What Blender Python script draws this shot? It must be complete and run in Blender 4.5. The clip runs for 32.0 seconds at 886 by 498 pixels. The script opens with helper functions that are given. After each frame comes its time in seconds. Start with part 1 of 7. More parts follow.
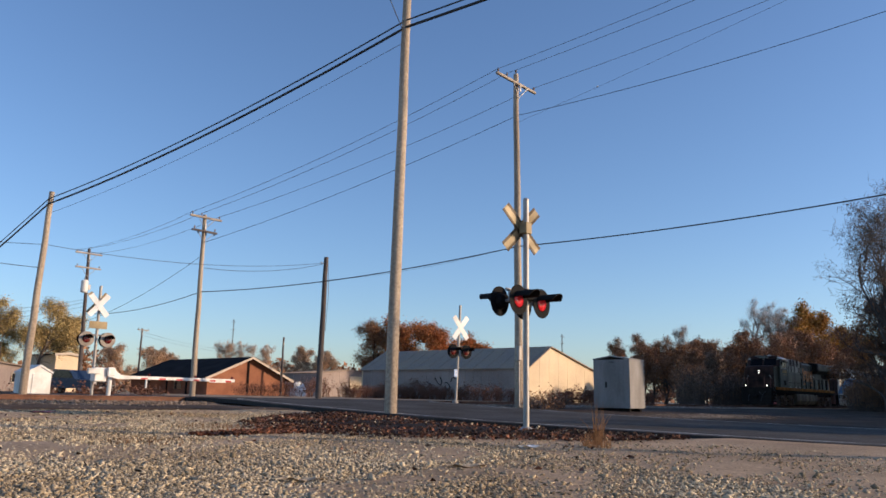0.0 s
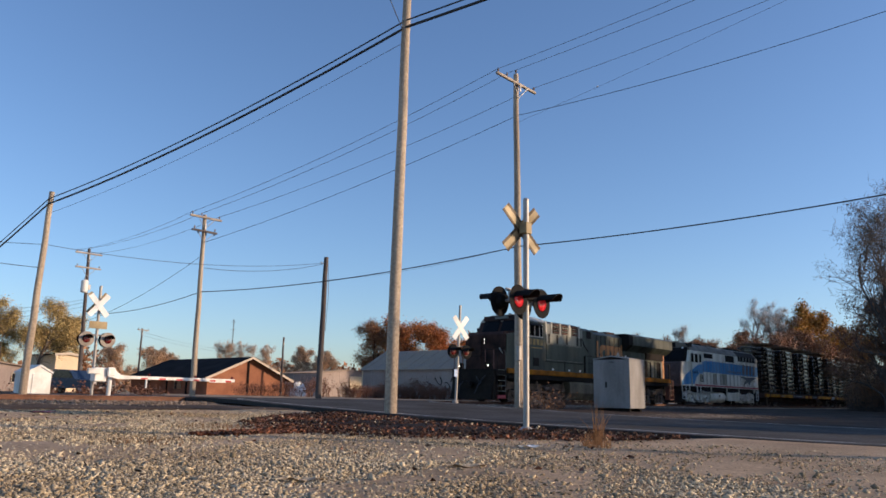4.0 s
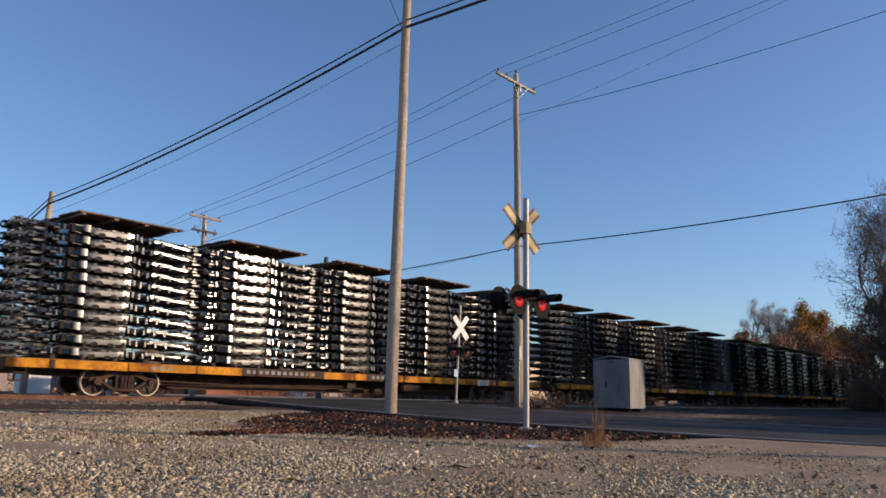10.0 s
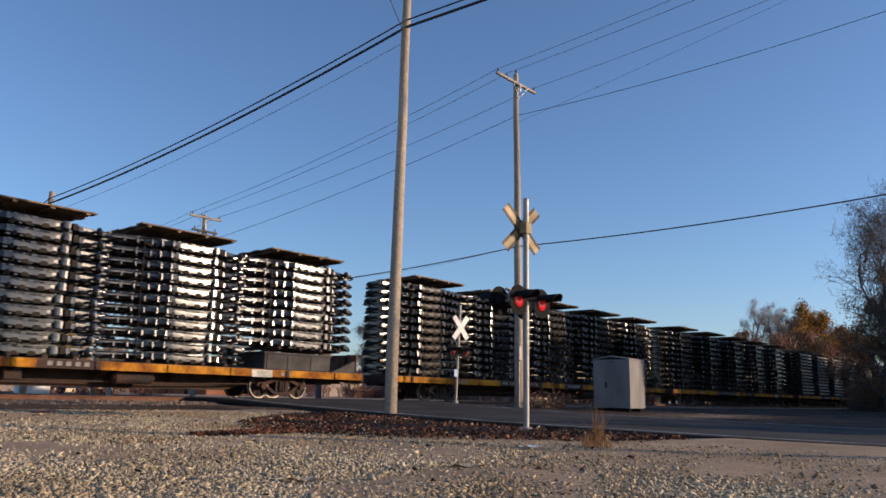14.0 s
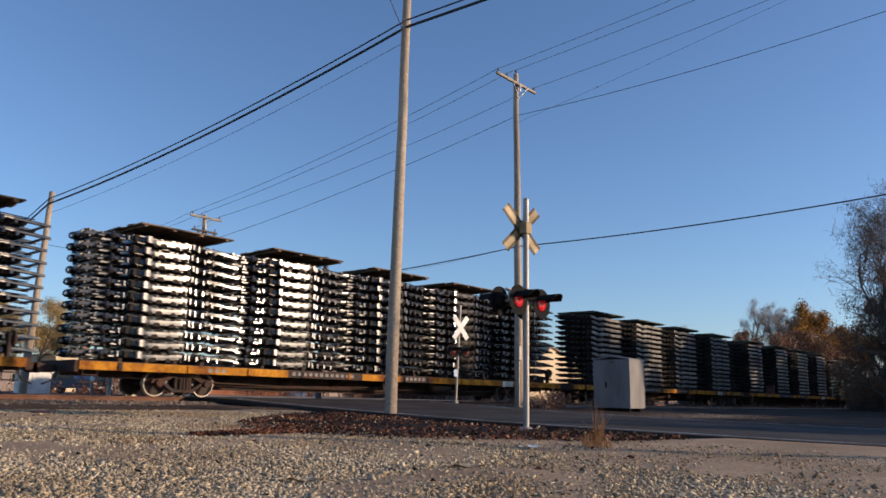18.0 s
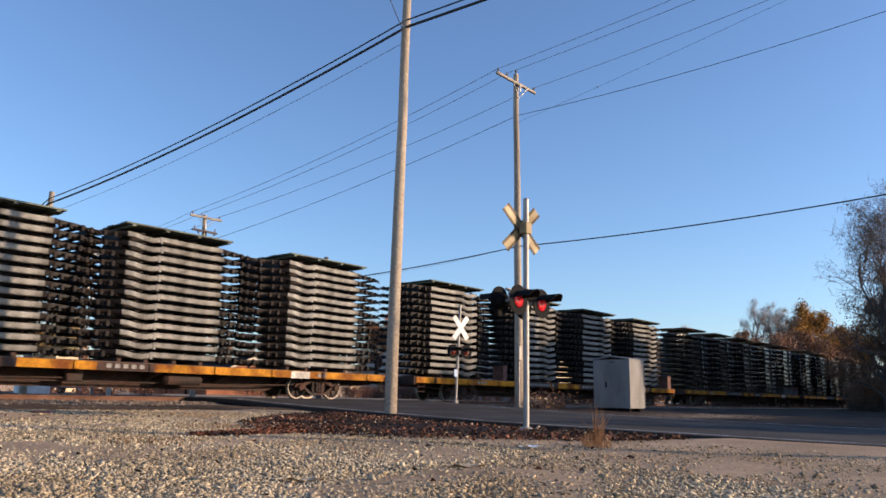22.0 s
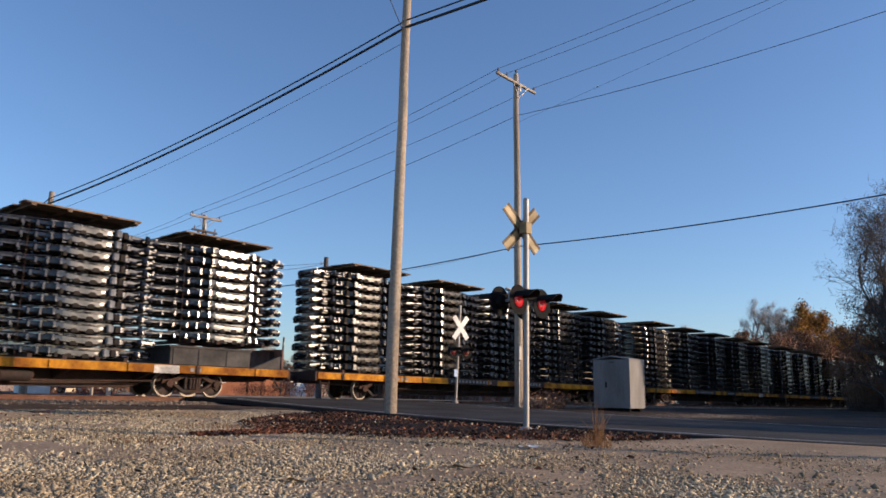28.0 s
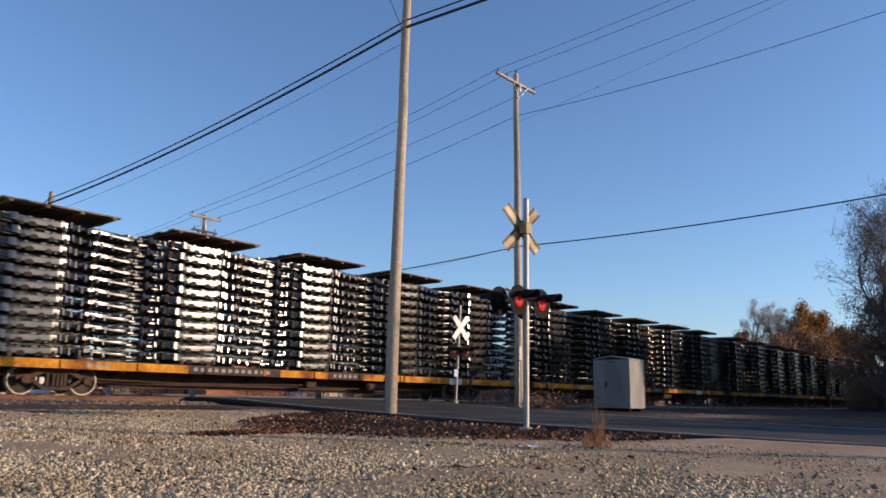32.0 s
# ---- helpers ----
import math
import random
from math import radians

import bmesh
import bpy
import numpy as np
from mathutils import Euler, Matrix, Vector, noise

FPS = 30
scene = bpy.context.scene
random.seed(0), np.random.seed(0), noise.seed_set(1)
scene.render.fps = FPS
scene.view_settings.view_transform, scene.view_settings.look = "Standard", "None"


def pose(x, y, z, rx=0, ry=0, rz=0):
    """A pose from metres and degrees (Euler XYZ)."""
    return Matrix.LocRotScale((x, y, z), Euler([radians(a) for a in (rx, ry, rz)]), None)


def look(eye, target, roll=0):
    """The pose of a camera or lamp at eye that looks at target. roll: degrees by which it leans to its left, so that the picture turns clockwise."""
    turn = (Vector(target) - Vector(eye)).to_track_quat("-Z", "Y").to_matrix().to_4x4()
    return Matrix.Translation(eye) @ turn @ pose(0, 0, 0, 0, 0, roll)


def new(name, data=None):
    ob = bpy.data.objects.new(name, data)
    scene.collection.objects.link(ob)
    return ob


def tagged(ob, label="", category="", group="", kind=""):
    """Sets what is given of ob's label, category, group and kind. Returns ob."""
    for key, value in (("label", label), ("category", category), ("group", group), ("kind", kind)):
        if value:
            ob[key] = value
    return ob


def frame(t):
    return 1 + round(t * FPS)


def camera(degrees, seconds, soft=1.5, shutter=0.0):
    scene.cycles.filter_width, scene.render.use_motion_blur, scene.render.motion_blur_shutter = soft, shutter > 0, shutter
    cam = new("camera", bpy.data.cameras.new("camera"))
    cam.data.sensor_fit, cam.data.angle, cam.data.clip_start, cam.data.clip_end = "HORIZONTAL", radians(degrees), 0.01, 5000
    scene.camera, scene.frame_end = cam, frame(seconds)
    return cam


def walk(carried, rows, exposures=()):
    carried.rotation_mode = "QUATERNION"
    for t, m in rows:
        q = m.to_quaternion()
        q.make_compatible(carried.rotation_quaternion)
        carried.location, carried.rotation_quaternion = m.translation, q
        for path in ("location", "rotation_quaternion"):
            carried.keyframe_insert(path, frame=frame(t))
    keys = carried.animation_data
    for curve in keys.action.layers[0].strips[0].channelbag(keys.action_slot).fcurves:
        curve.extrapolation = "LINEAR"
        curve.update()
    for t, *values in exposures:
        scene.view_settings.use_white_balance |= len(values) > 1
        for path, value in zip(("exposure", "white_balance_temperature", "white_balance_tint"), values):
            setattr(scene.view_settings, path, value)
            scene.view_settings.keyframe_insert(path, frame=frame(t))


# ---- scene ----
from math import cos, sin, pi, tan, atan2, sqrt

# World: x runs along the railway, the train rolls towards -x; y points away across the track; z = 0 is the top of the rails.
# ---------------------------------------------------------------- camera
cam = camera(60.35, 32.0, soft=1.6, shutter=0.15)
EYE = Vector((0.0, -24.88, 0.15))
YAW, PITCH = radians(41.148), radians(11.037)
AIM = EYE + 20 * Vector((cos(YAW) * cos(PITCH), sin(YAW) * cos(PITCH), sin(PITCH)))
walk(cam, [(0, look(EYE, AIM, 1.138)), (32, look(EYE, AIM, 1.138))],
     [(0, 0.38, 6500, 17), (3.5, 0.38, 6500, 17), (6.0, 0.52, 6500, 17), (8.0, 0.45, 6500, 17), (9.0, 0.24, 6380, 17), (13.0, 0.22, 6380, 17), (19.0, 0.24, 6380, 17), (20.1, 0.24, 6380, 17),
      (21.0, 0.66, 6500, 17), (23.0, 0.64, 6500, 17), (25.5, 0.55, 6500, 17), (28.0, 0.34, 6380, 17), (32.0, 0.40, 6380, 17)])

# ---------------------------------------------------------------- daylight
SUN_AZ, SUN_EL = atan2(-0.815, 0.58), radians(14)
world = bpy.data.worlds.new("sky")
scene.world = world
world.use_nodes = True
wn = world.node_tree
wn.nodes.clear()
sky = wn.nodes.new("ShaderNodeTexSky")
sky.sky_type, sky.sun_disc = "NISHITA", False
sky.sun_elevation, sky.sun_rotation = SUN_EL, pi / 2 - SUN_AZ
sky.altitude, sky.air_density, sky.dust_density, sky.ozone_density = 100, 1.0, 0.7, 4.0
bg = wn.nodes.new("ShaderNodeBackground")
bg.inputs["Strength"].default_value = 0.15
wo = wn.nodes.new("ShaderNodeOutputWorld")
wn.links.new(sky.outputs[0], bg.inputs[0])
wn.links.new(bg.outputs[0], wo.inputs[0])
sun_data = bpy.data.lights.new("sun", "SUN")
sun_data.energy, sun_data.angle, sun_data.color = 3.6, radians(0.6), (1.0, 0.76, 0.50)
sun = new("sun", sun_data)
sun.matrix_world = look((0, 0, 30), Vector((0, 0, 30)) - Vector((cos(SUN_EL) * cos(SUN_AZ), cos(SUN_EL) * sin(SUN_AZ), sin(SUN_EL))))


# ---------------------------------------------------------------- materials
def material(name, color, rough=0.6, metal=0.0, grain=8.0, spread=0.25, tint=None, stain=0.6, bump=0.15, island=0.0, obj=0.0, spec=0.5, streak=1.0, gloss=0.12):
    """A procedural surface: colour varied by fine grain and by larger stains, with a fine relief."""
    m = bpy.data.materials.new(name)
    m.use_nodes = True
    nt = m.node_tree
    n, l = nt.nodes, nt.links
    b = n["Principled BSDF"]
    b.inputs["Metallic"].default_value = metal
    b.inputs["Specular IOR Level"].default_value = spec
    co = n.new("ShaderNodeTexCoord")
    fine = n.new("ShaderNodeTexNoise")
    fine.inputs["Scale"].default_value, fine.inputs["Detail"].default_value = grain, 6
    big = n.new("ShaderNodeTexNoise")
    big.inputs["Scale"].default_value, big.inputs["Detail"].default_value = stain, 4
    l.new(co.outputs["Object"], fine.inputs["Vector"])
    run = n.new("ShaderNodeMapping")
    run.inputs["Scale"].default_value = (1.0, 1.0, streak)
    l.new(co.outputs["Object"], run.inputs["Vector"])
    l.new(run.outputs[0], big.inputs["Vector"])
    c2 = tint or tuple(c * (1 - spread) for c in color)
    mix = n.new("ShaderNodeMix")
    mix.data_type = "RGBA"
    mix.inputs["A"].default_value, mix.inputs["B"].default_value = (*color, 1), (*c2, 1)
    ramp = n.new("ShaderNodeMapRange")
    ramp.inputs["From Min"].default_value, ramp.inputs["From Max"].default_value = 0.38, 0.66
    l.new(big.outputs[0], ramp.inputs[0])
    l.new(ramp.outputs[0], mix.inputs["Factor"])
    hsv = n.new("ShaderNodeHueSaturation")
    l.new(mix.outputs["Result"], hsv.inputs["Color"])
    val = n.new("ShaderNodeMapRange")
    val.inputs["From Min"].default_value, val.inputs["From Max"].default_value = 0.25, 0.75
    val.inputs["To Min"].default_value, val.inputs["To Max"].default_value = 1 - spread, 1 + spread
    l.new(fine.outputs[0], val.inputs[0])
    last = val.outputs[0]
    for amount, node, out in ((island, "ShaderNodeNewGeometry", "Random Per Island"), (obj, "ShaderNodeObjectInfo", "Random")):
        if amount:
            g = n.new(node)
            r = n.new("ShaderNodeMapRange")
            r.inputs["To Min"].default_value, r.inputs["To Max"].default_value = 1 - amount, 1 + amount
            l.new(g.outputs[out], r.inputs[0])
            mu = n.new("ShaderNodeMath")
            mu.operation = "MULTIPLY"
            l.new(last, mu.inputs[0])
            l.new(r.outputs[0], mu.inputs[1])
            last = mu.outputs[0]
    l.new(last, hsv.inputs["Value"])
    l.new(hsv.outputs[0], b.inputs["Base Color"])
    ro = n.new("ShaderNodeMapRange")
    ro.inputs["From Min"].default_value, ro.inputs["From Max"].default_value = 0.3, 0.7
    ro.inputs["To Min"].default_value, ro.inputs["To Max"].default_value = max(0.03, rough - gloss), min(1.0, rough + gloss)
    l.new(big.outputs[0], ro.inputs[0])
    l.new(ro.outputs[0], b.inputs["Roughness"])
    if bump:
        bp = n.new("ShaderNodeBump")
        bp.inputs["Strength"].default_value, bp.inputs["Distance"].default_value = bump, 0.02
        l.new(fine.outputs[0], bp.inputs["Height"])
        l.new(bp.outputs[0], b.inputs["Normal"])
    return m


M = {
    "soil": material("gravel lot soil", (0.40, 0.27, 0.155), 0.95, 0, 22, 0.4, (0.25, 0.165, 0.09), 0.6, 0.35),
    "stone": material("crushed limestone", (0.46, 0.38, 0.255), 0.9, 0, 30, 0.15, (0.32, 0.245, 0.15), 0.4, 0.3, island=0.6),
    "ballast": material("ballast stone", (0.24, 0.19, 0.145), 0.9, 0, 30, 0.15, (0.16, 0.115, 0.085), 0.5, 0.3, island=0.6),
    "asphalt": material("worn asphalt", (0.052, 0.047, 0.043), 0.9, 0, 40, 0.35, (0.026, 0.023, 0.021), 0.45, 0.4, spec=0.25),
    "road_paint": material("worn road paint", (0.40, 0.38, 0.35), 0.85, 0, 9, 0.4, (0.10, 0.095, 0.088), 1.1, 0.2),
    "line": material("faded road paint", (0.62, 0.59, 0.53), 0.8, 0, 14, 0.3, (0.40, 0.38, 0.34), 2.5, 0.2),
    "shoulder": material("brown soil darkened for shade", (0.12, 0.082, 0.056), 0.95, 0, 18, 0.45, (0.06, 0.042, 0.031), 0.45, 0.9, spec=0.1),
    "verge": material("soil deepened in colour for shade", (0.075, 0.052, 0.038), 0.95, 0, 14, 0.4, (0.042, 0.03, 0.023), 0.5, 0.9, spec=0.1),
    "mulch": material("dark leaf mould", (0.036, 0.024, 0.018), 0.95, 0, 20, 0.45, (0.018, 0.013, 0.011), 1.4, 0.9, spec=0.1),
    "litter_leaf": material("fallen leaf", (0.115, 0.044, 0.023), 0.9, 0, 20, 0.25, (0.026, 0.015, 0.011), 1.1, 0.1, island=0.8),
    "red_mould": material("red-brown leaf mould", (0.12, 0.055, 0.033), 0.95, 0, 20, 0.45, (0.06, 0.032, 0.022), 1.4, 0.7, spec=0.1),
    "red_leaf": material("red-brown fallen leaf", (0.21, 0.075, 0.036), 0.9, 0, 20, 0.25, (0.09, 0.04, 0.024), 1.0, 0.1, island=0.7),
    "drygrass": material("dry grass", (0.36, 0.19, 0.085), 0.9, 0, 12, 0.2, (0.28, 0.14, 0.05), 2, 0.1, island=0.4),
    "rust": material("rusty rail steel", (0.17, 0.075, 0.04), 0.8, 0.1, 18, 0.3, (0.11, 0.05, 0.03), 1.5, 0.3),
    "railhead": material("worn rail head", (0.42, 0.38, 0.35), 0.35, 0.9, 12, 0.15, (0.3, 0.22, 0.17), 2, 0.1),
    "tie": material("creosoted sleeper wood", (0.075, 0.055, 0.043), 0.9, 0, 14, 0.35, (0.045, 0.035, 0.03), 2, 0.6, obj=0.3),
    "pole": material("weathered pole wood", (0.46, 0.375, 0.28), 0.9, 0, 14, 0.28, (0.28, 0.22, 0.165), 3.0, 0.6, spec=0.2, streak=0.06),
    "pole_dark": material("dark creosoted pole wood", (0.10, 0.08, 0.07), 0.85, 0, 9, 0.3, (0.07, 0.055, 0.05), 0.8, 0.5),
    "arm": material("grey crossarm wood", (0.40, 0.34, 0.27), 0.85, 0, 10, 0.25, (0.28, 0.23, 0.18), 1.5, 0.4),
    "wire": material("black cable", (0.02, 0.02, 0.022), 0.6, 0, 5, 0.2, None, 1, 0),
    "bare_wire": material("bare aluminium wire", (0.16, 0.16, 0.17), 0.55, 0.6, 5, 0.2, None, 1, 0),
    "glint": material("bright metal for the wire glint", (0.85, 0.85, 0.86), 0.3, 0.9, 5, 0.05, None, 1, 0),
    "porcelain": material("grey porcelain", (0.20, 0.16, 0.14), 0.3, 0, 6, 0.1, None, 1, 0),
    "galv": material("galvanised steel", (0.38, 0.36, 0.335), 0.55, 0.5, 14, 0.12, (0.36, 0.34, 0.31), 2.2, 0.05),
    "alu_dark": material("tarnished dark aluminium edge", (0.11, 0.075, 0.04), 0.7, 0.1, 9, 0.2, None, 2, 0.05),
    "alu_tan": material("unpainted aluminium sign back", (0.33, 0.25, 0.13), 0.6, 0.1, 9, 0.15, (0.25, 0.19, 0.10), 2, 0.05),
    "white": material("white reflective sheeting", (0.82, 0.82, 0.80), 0.45, 0, 10, 0.05, (0.70, 0.69, 0.66), 2, 0.02),
    "white_paint": material("chalky white paint", (0.78, 0.77, 0.73), 0.6, 0, 9, 0.08, (0.62, 0.60, 0.55), 1.5, 0.05),
    "black_paint": material("matt black paint", (0.009, 0.009, 0.010), 0.85, 0, 9, 0.2, (0.018, 0.017, 0.016), 2, 0.05, spec=0.12),
    "housing": material("aged silver-grey housing", (0.36, 0.31, 0.26), 0.6, 0.0, 12, 0.2, (0.20, 0.17, 0.14), 3, 0.1),
    "red_lens": material("red signal lens", (0.75, 0.03, 0.04), 0.2, 0, 30, 0.15, (0.55, 0.02, 0.03), 6, 0.1),
    "dark_lens": material("dull red lens", (0.12, 0.012, 0.012), 0.25, 0, 30, 0.15, None, 6, 0.1),
    "red_band": material("red reflective band", (0.50, 0.035, 0.04), 0.5, 0, 10, 0.08, None, 3, 0.02),
    "blue_sign": material("pale blue sign", (0.30, 0.45, 0.72), 0.5, 0, 10, 0.05, None, 3, 0.02),
    "cabinet": material("pale grey painted aluminium", (0.26, 0.25, 0.24), 0.6, 0.0, 9, 0.10, (0.19, 0.18, 0.17), 1.6, 0.05, streak=0.25),
    "brick": material("red-brown brick wall", (0.30, 0.115, 0.055), 0.9, 0, 10, 0.2, (0.22, 0.085, 0.045), 0.7, 0.3),
    "shingle": material("dark asphalt shingles", (0.016, 0.012, 0.012), 0.95, 0, 8, 0.3, (0.012, 0.009, 0.009), 0.6, 0.4, spec=0.1),
    "fascia": material("cream trim board", (0.55, 0.45, 0.34), 0.7, 0, 9, 0.12, None, 1, 0.1),
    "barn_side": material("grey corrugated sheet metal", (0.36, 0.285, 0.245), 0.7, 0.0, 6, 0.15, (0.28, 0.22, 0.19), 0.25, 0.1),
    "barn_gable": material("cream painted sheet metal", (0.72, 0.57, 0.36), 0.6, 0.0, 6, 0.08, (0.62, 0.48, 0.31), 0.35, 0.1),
    "barn_roof": material("grey sheet metal roof", (0.36, 0.275, 0.20), 0.9, 0.0, 6, 0.15, (0.31, 0.25, 0.205), 0.3, 0.1, spec=0.1),
    "glass": material("dark window glass", (0.015, 0.018, 0.022), 0.08, 0, 4, 0.1, None, 1, 0),
    "bark": material("grey-brown bark", (0.115, 0.09, 0.075), 0.95, 0, 9, 0.3, (0.08, 0.06, 0.05), 1.2, 0.7),
    "bark_dark": material("dark bark", (0.038, 0.028, 0.024), 0.95, 0, 9, 0.3, (0.026, 0.02, 0.017), 1.2, 0.7, spec=0.1),
    "leaf_olive": material("olive autumn foliage", (0.46, 0.33, 0.13), 0.8, 0, 3, 0.2, (0.32, 0.24, 0.09), 0.5, 0, island=0.45),
    "leaf_rust": material("rust-red oak foliage", (0.56, 0.18, 0.04), 0.8, 0, 3, 0.2, (0.24, 0.095, 0.035), 0.35, 0, island=0.5),
    "leaf_brown": material("brown autumn foliage", (0.30, 0.148, 0.074), 0.8, 0, 3, 0.2, (0.22, 0.10, 0.045), 0.5, 0, island=0.45),
    "leaf_yellow": material("yellow autumn foliage", (0.56, 0.29, 0.045), 0.8, 0, 3, 0.2, (0.25, 0.12, 0.03), 0.5, 0, island=0.45),
    "leaf_tan": material("pale tan autumn foliage", (0.50, 0.33, 0.20), 0.85, 0, 3, 0.15, (0.38, 0.24, 0.15), 0.5, 0, island=0.35),
    "weed": material("dead red-brown weeds", (0.20, 0.085, 0.048), 0.9, 0, 3, 0.25, (0.12, 0.056, 0.035), 0.5, 0, island=0.45),
    "leaf_dull": material("sparse dull foliage", (0.19, 0.118, 0.075), 0.85, 0, 3, 0.2, (0.12, 0.076, 0.052), 0.5, 0, island=0.45),
    # paler copy of the twigs, with distant sun and haze in the colour
    "twig_pale": material("twigs paled for sun and haze", (0.40, 0.31, 0.25), 0.95, 0, 6, 0.2, (0.30, 0.22, 0.17), 0.8, 0, island=0.3),
    "twig": material("fine grey twigs", (0.30, 0.195, 0.14), 0.95, 0, 6, 0.2, (0.20, 0.13, 0.095), 0.8, 0, island=0.3),
}


# ---------------------------------------------------------------- mesh helpers
class Mesh:
    """Collects the vertices and faces of one mesh."""

    def __init__(self):
        self.v, self.f, self.m = [], [], []
        self.mat = 0

    def add(self, v, f):
        k = len(self.v)
        self.v += [tuple(p) for p in v]
        self.f += [tuple(k + i for i in q) for q in f]
        self.m += [self.mat] * len(f)
        return self

    def box(self, x0, y0, z0, x1, y1, z1, c=0.0):
        """A box; c chamfers its edges."""
        if c <= 0:
            v = [(x, y, z) for x in (x0, x1) for y in (y0, y1) for z in (z0, z1)]
            return self.add(v, [(0, 1, 3, 2), (4, 6, 7, 5), (0, 4, 5, 1), (2, 3, 7, 6), (0, 2, 6, 4), (1, 5, 7, 3)])
        c = min(c, 0.45 * abs(x1 - x0), 0.45 * abs(y1 - y0), 0.45 * abs(z1 - z0))
        bm = bmesh.new()
        bmesh.ops.create_cube(bm, size=1)
        for p in bm.verts:
            p.co = ((x0 + x1) / 2 + p.co.x * (x1 - x0), (y0 + y1) / 2 + p.co.y * (y1 - y0), (z0 + z1) / 2 + p.co.z * (z1 - z0))
        bmesh.ops.bevel(bm, geom=bm.edges[:], offset=c, segments=1, affect="EDGES")
        bm.verts.index_update()
        self.add([p.co for p in bm.verts], [[q.index for q in f.verts] for f in bm.faces])
        bm.free()
        return self

    def tube(self, pts, r, n=8, caps=True):
        """A tube through the points; r is one radius or one for each point."""
        pts = [Vector(p) for p in pts]
        rs = r if isinstance(r, (list, tuple)) else [r] * len(pts)
        k, v, f = len(pts), [], []
        d0 = (pts[1] - pts[0]).normalized()
        a = d0.orthogonal().normalized()
        for i, p in enumerate(pts):
            d = (pts[min(i + 1, k - 1)] - pts[max(i - 1, 0)]).normalized()
            a = (a - d * a.dot(d)).normalized()
            b = d.cross(a)
            v += [p + rs[i] * (a * cos(2 * pi * j / n) + b * sin(2 * pi * j / n)) for j in range(n)]
        for i in range(k - 1):
            f += [(i * n + j, i * n + (j + 1) % n, (i + 1) * n + (j + 1) % n, (i + 1) * n + j) for j in range(n)]
        if caps:
            f += [tuple(range(n - 1, -1, -1)), tuple((k - 1) * n + j for j in range(n))]
        return self.add(v, f)

    def prism(self, poly, lo, hi, axis="y"):
        """A flat outline pushed from lo to hi along an axis. The outline is in the two other axes."""
        n = len(poly)
        put = {"x": lambda a, b, h: (h, a, b), "y": lambda a, b, h: (a, h, b), "z": lambda a, b, h: (a, b, h)}[axis]
        v = [put(a, b, lo) for a, b in poly] + [put(a, b, hi) for a, b in poly]
        f = [(i, (i + 1) % n, n + (i + 1) % n, n + i) for i in range(n)]
        return self.add(v, f + [tuple(range(n - 1, -1, -1)), tuple(range(n, 2 * n))])

    def disc(self, c, d, r, t, n=20):
        """A round plate of thickness t at c, facing along d."""
        c, d = Vector(c), Vector(d).normalized()
        return self.tube([c, c + d * t], r, n)

    def dome(self, c, d, r, h, n=20, rings=4):
        c, d = Vector(c), Vector(d).normalized()
        pts = [c + d * (h * sin(i / rings * pi / 2)) for i in range(rings + 1)]
        return self.tube(pts, [max(0.001, r * cos(i / rings * pi / 2)) for i in range(rings + 1)], n)

    def data(self, name, mats, smooth=False):
        me = bpy.data.meshes.new(name)
        me.from_pydata(self.v, [], self.f)
        bm = bmesh.new()
        bm.from_mesh(me)
        bmesh.ops.recalc_face_normals(bm, faces=bm.faces[:])
        bm.to_mesh(me)
        bm.free()
        for m in mats if isinstance(mats, (list, tuple)) else [mats]:
            me.materials.append(M[m])
        if any(self.m):
            me.polygons.foreach_set("material_index", self.m)
        if smooth:
            me.polygons.foreach_set("use_smooth", [True] * len(self.f))
            me.set_sharp_from_angle(angle=radians(40))
        return me


def thing(name, mesh=None, mats=None, label="", category="", group="", kind="", at=None, smooth=False):
    """A top-level object: an Empty, or a mesh."""
    ob = new(name, mesh.data(name, mats, smooth) if mesh else None)
    if at is not None:
        ob.matrix_world = at
    return tagged(ob, label, category, group, kind)


def part(name, mesh, mats, parent, label="", smooth=False, at=None):
    """One mesh object under a thing or under a part."""
    data = mesh if isinstance(mesh, bpy.types.Mesh) else mesh.data(name, mats, smooth)
    ob = new(name, data)
    ob.parent = parent
    if at is not None:
        ob.matrix_basis = at
    return tagged(ob, label)


def bulk(name, verts, faces, mats, index=None, smooth=False):
    """A large mesh straight from arrays: verts (n, 3), faces (m, k)."""
    me = bpy.data.meshes.new(name)
    m, k = faces.shape
    me.vertices.add(len(verts))
    me.vertices.foreach_set("co", np.ascontiguousarray(verts, dtype=np.float32).ravel())
    me.loops.add(m * k)
    me.loops.foreach_set("vertex_index", np.ascontiguousarray(faces, dtype=np.int32).ravel())
    me.polygons.add(m)
    me.polygons.foreach_set("loop_start", np.arange(0, m * k, k, dtype=np.int32))
    if index is not None:
        me.polygons.foreach_set("material_index", np.ascontiguousarray(index, dtype=np.int32))
    if smooth:
        me.polygons.foreach_set("use_smooth", np.ones(m, dtype=bool))
    me.update(calc_edges=True)
    me.validate()
    for q in mats if isinstance(mats, (list, tuple)) else [mats]:
        me.materials.append(M[q])
    return me


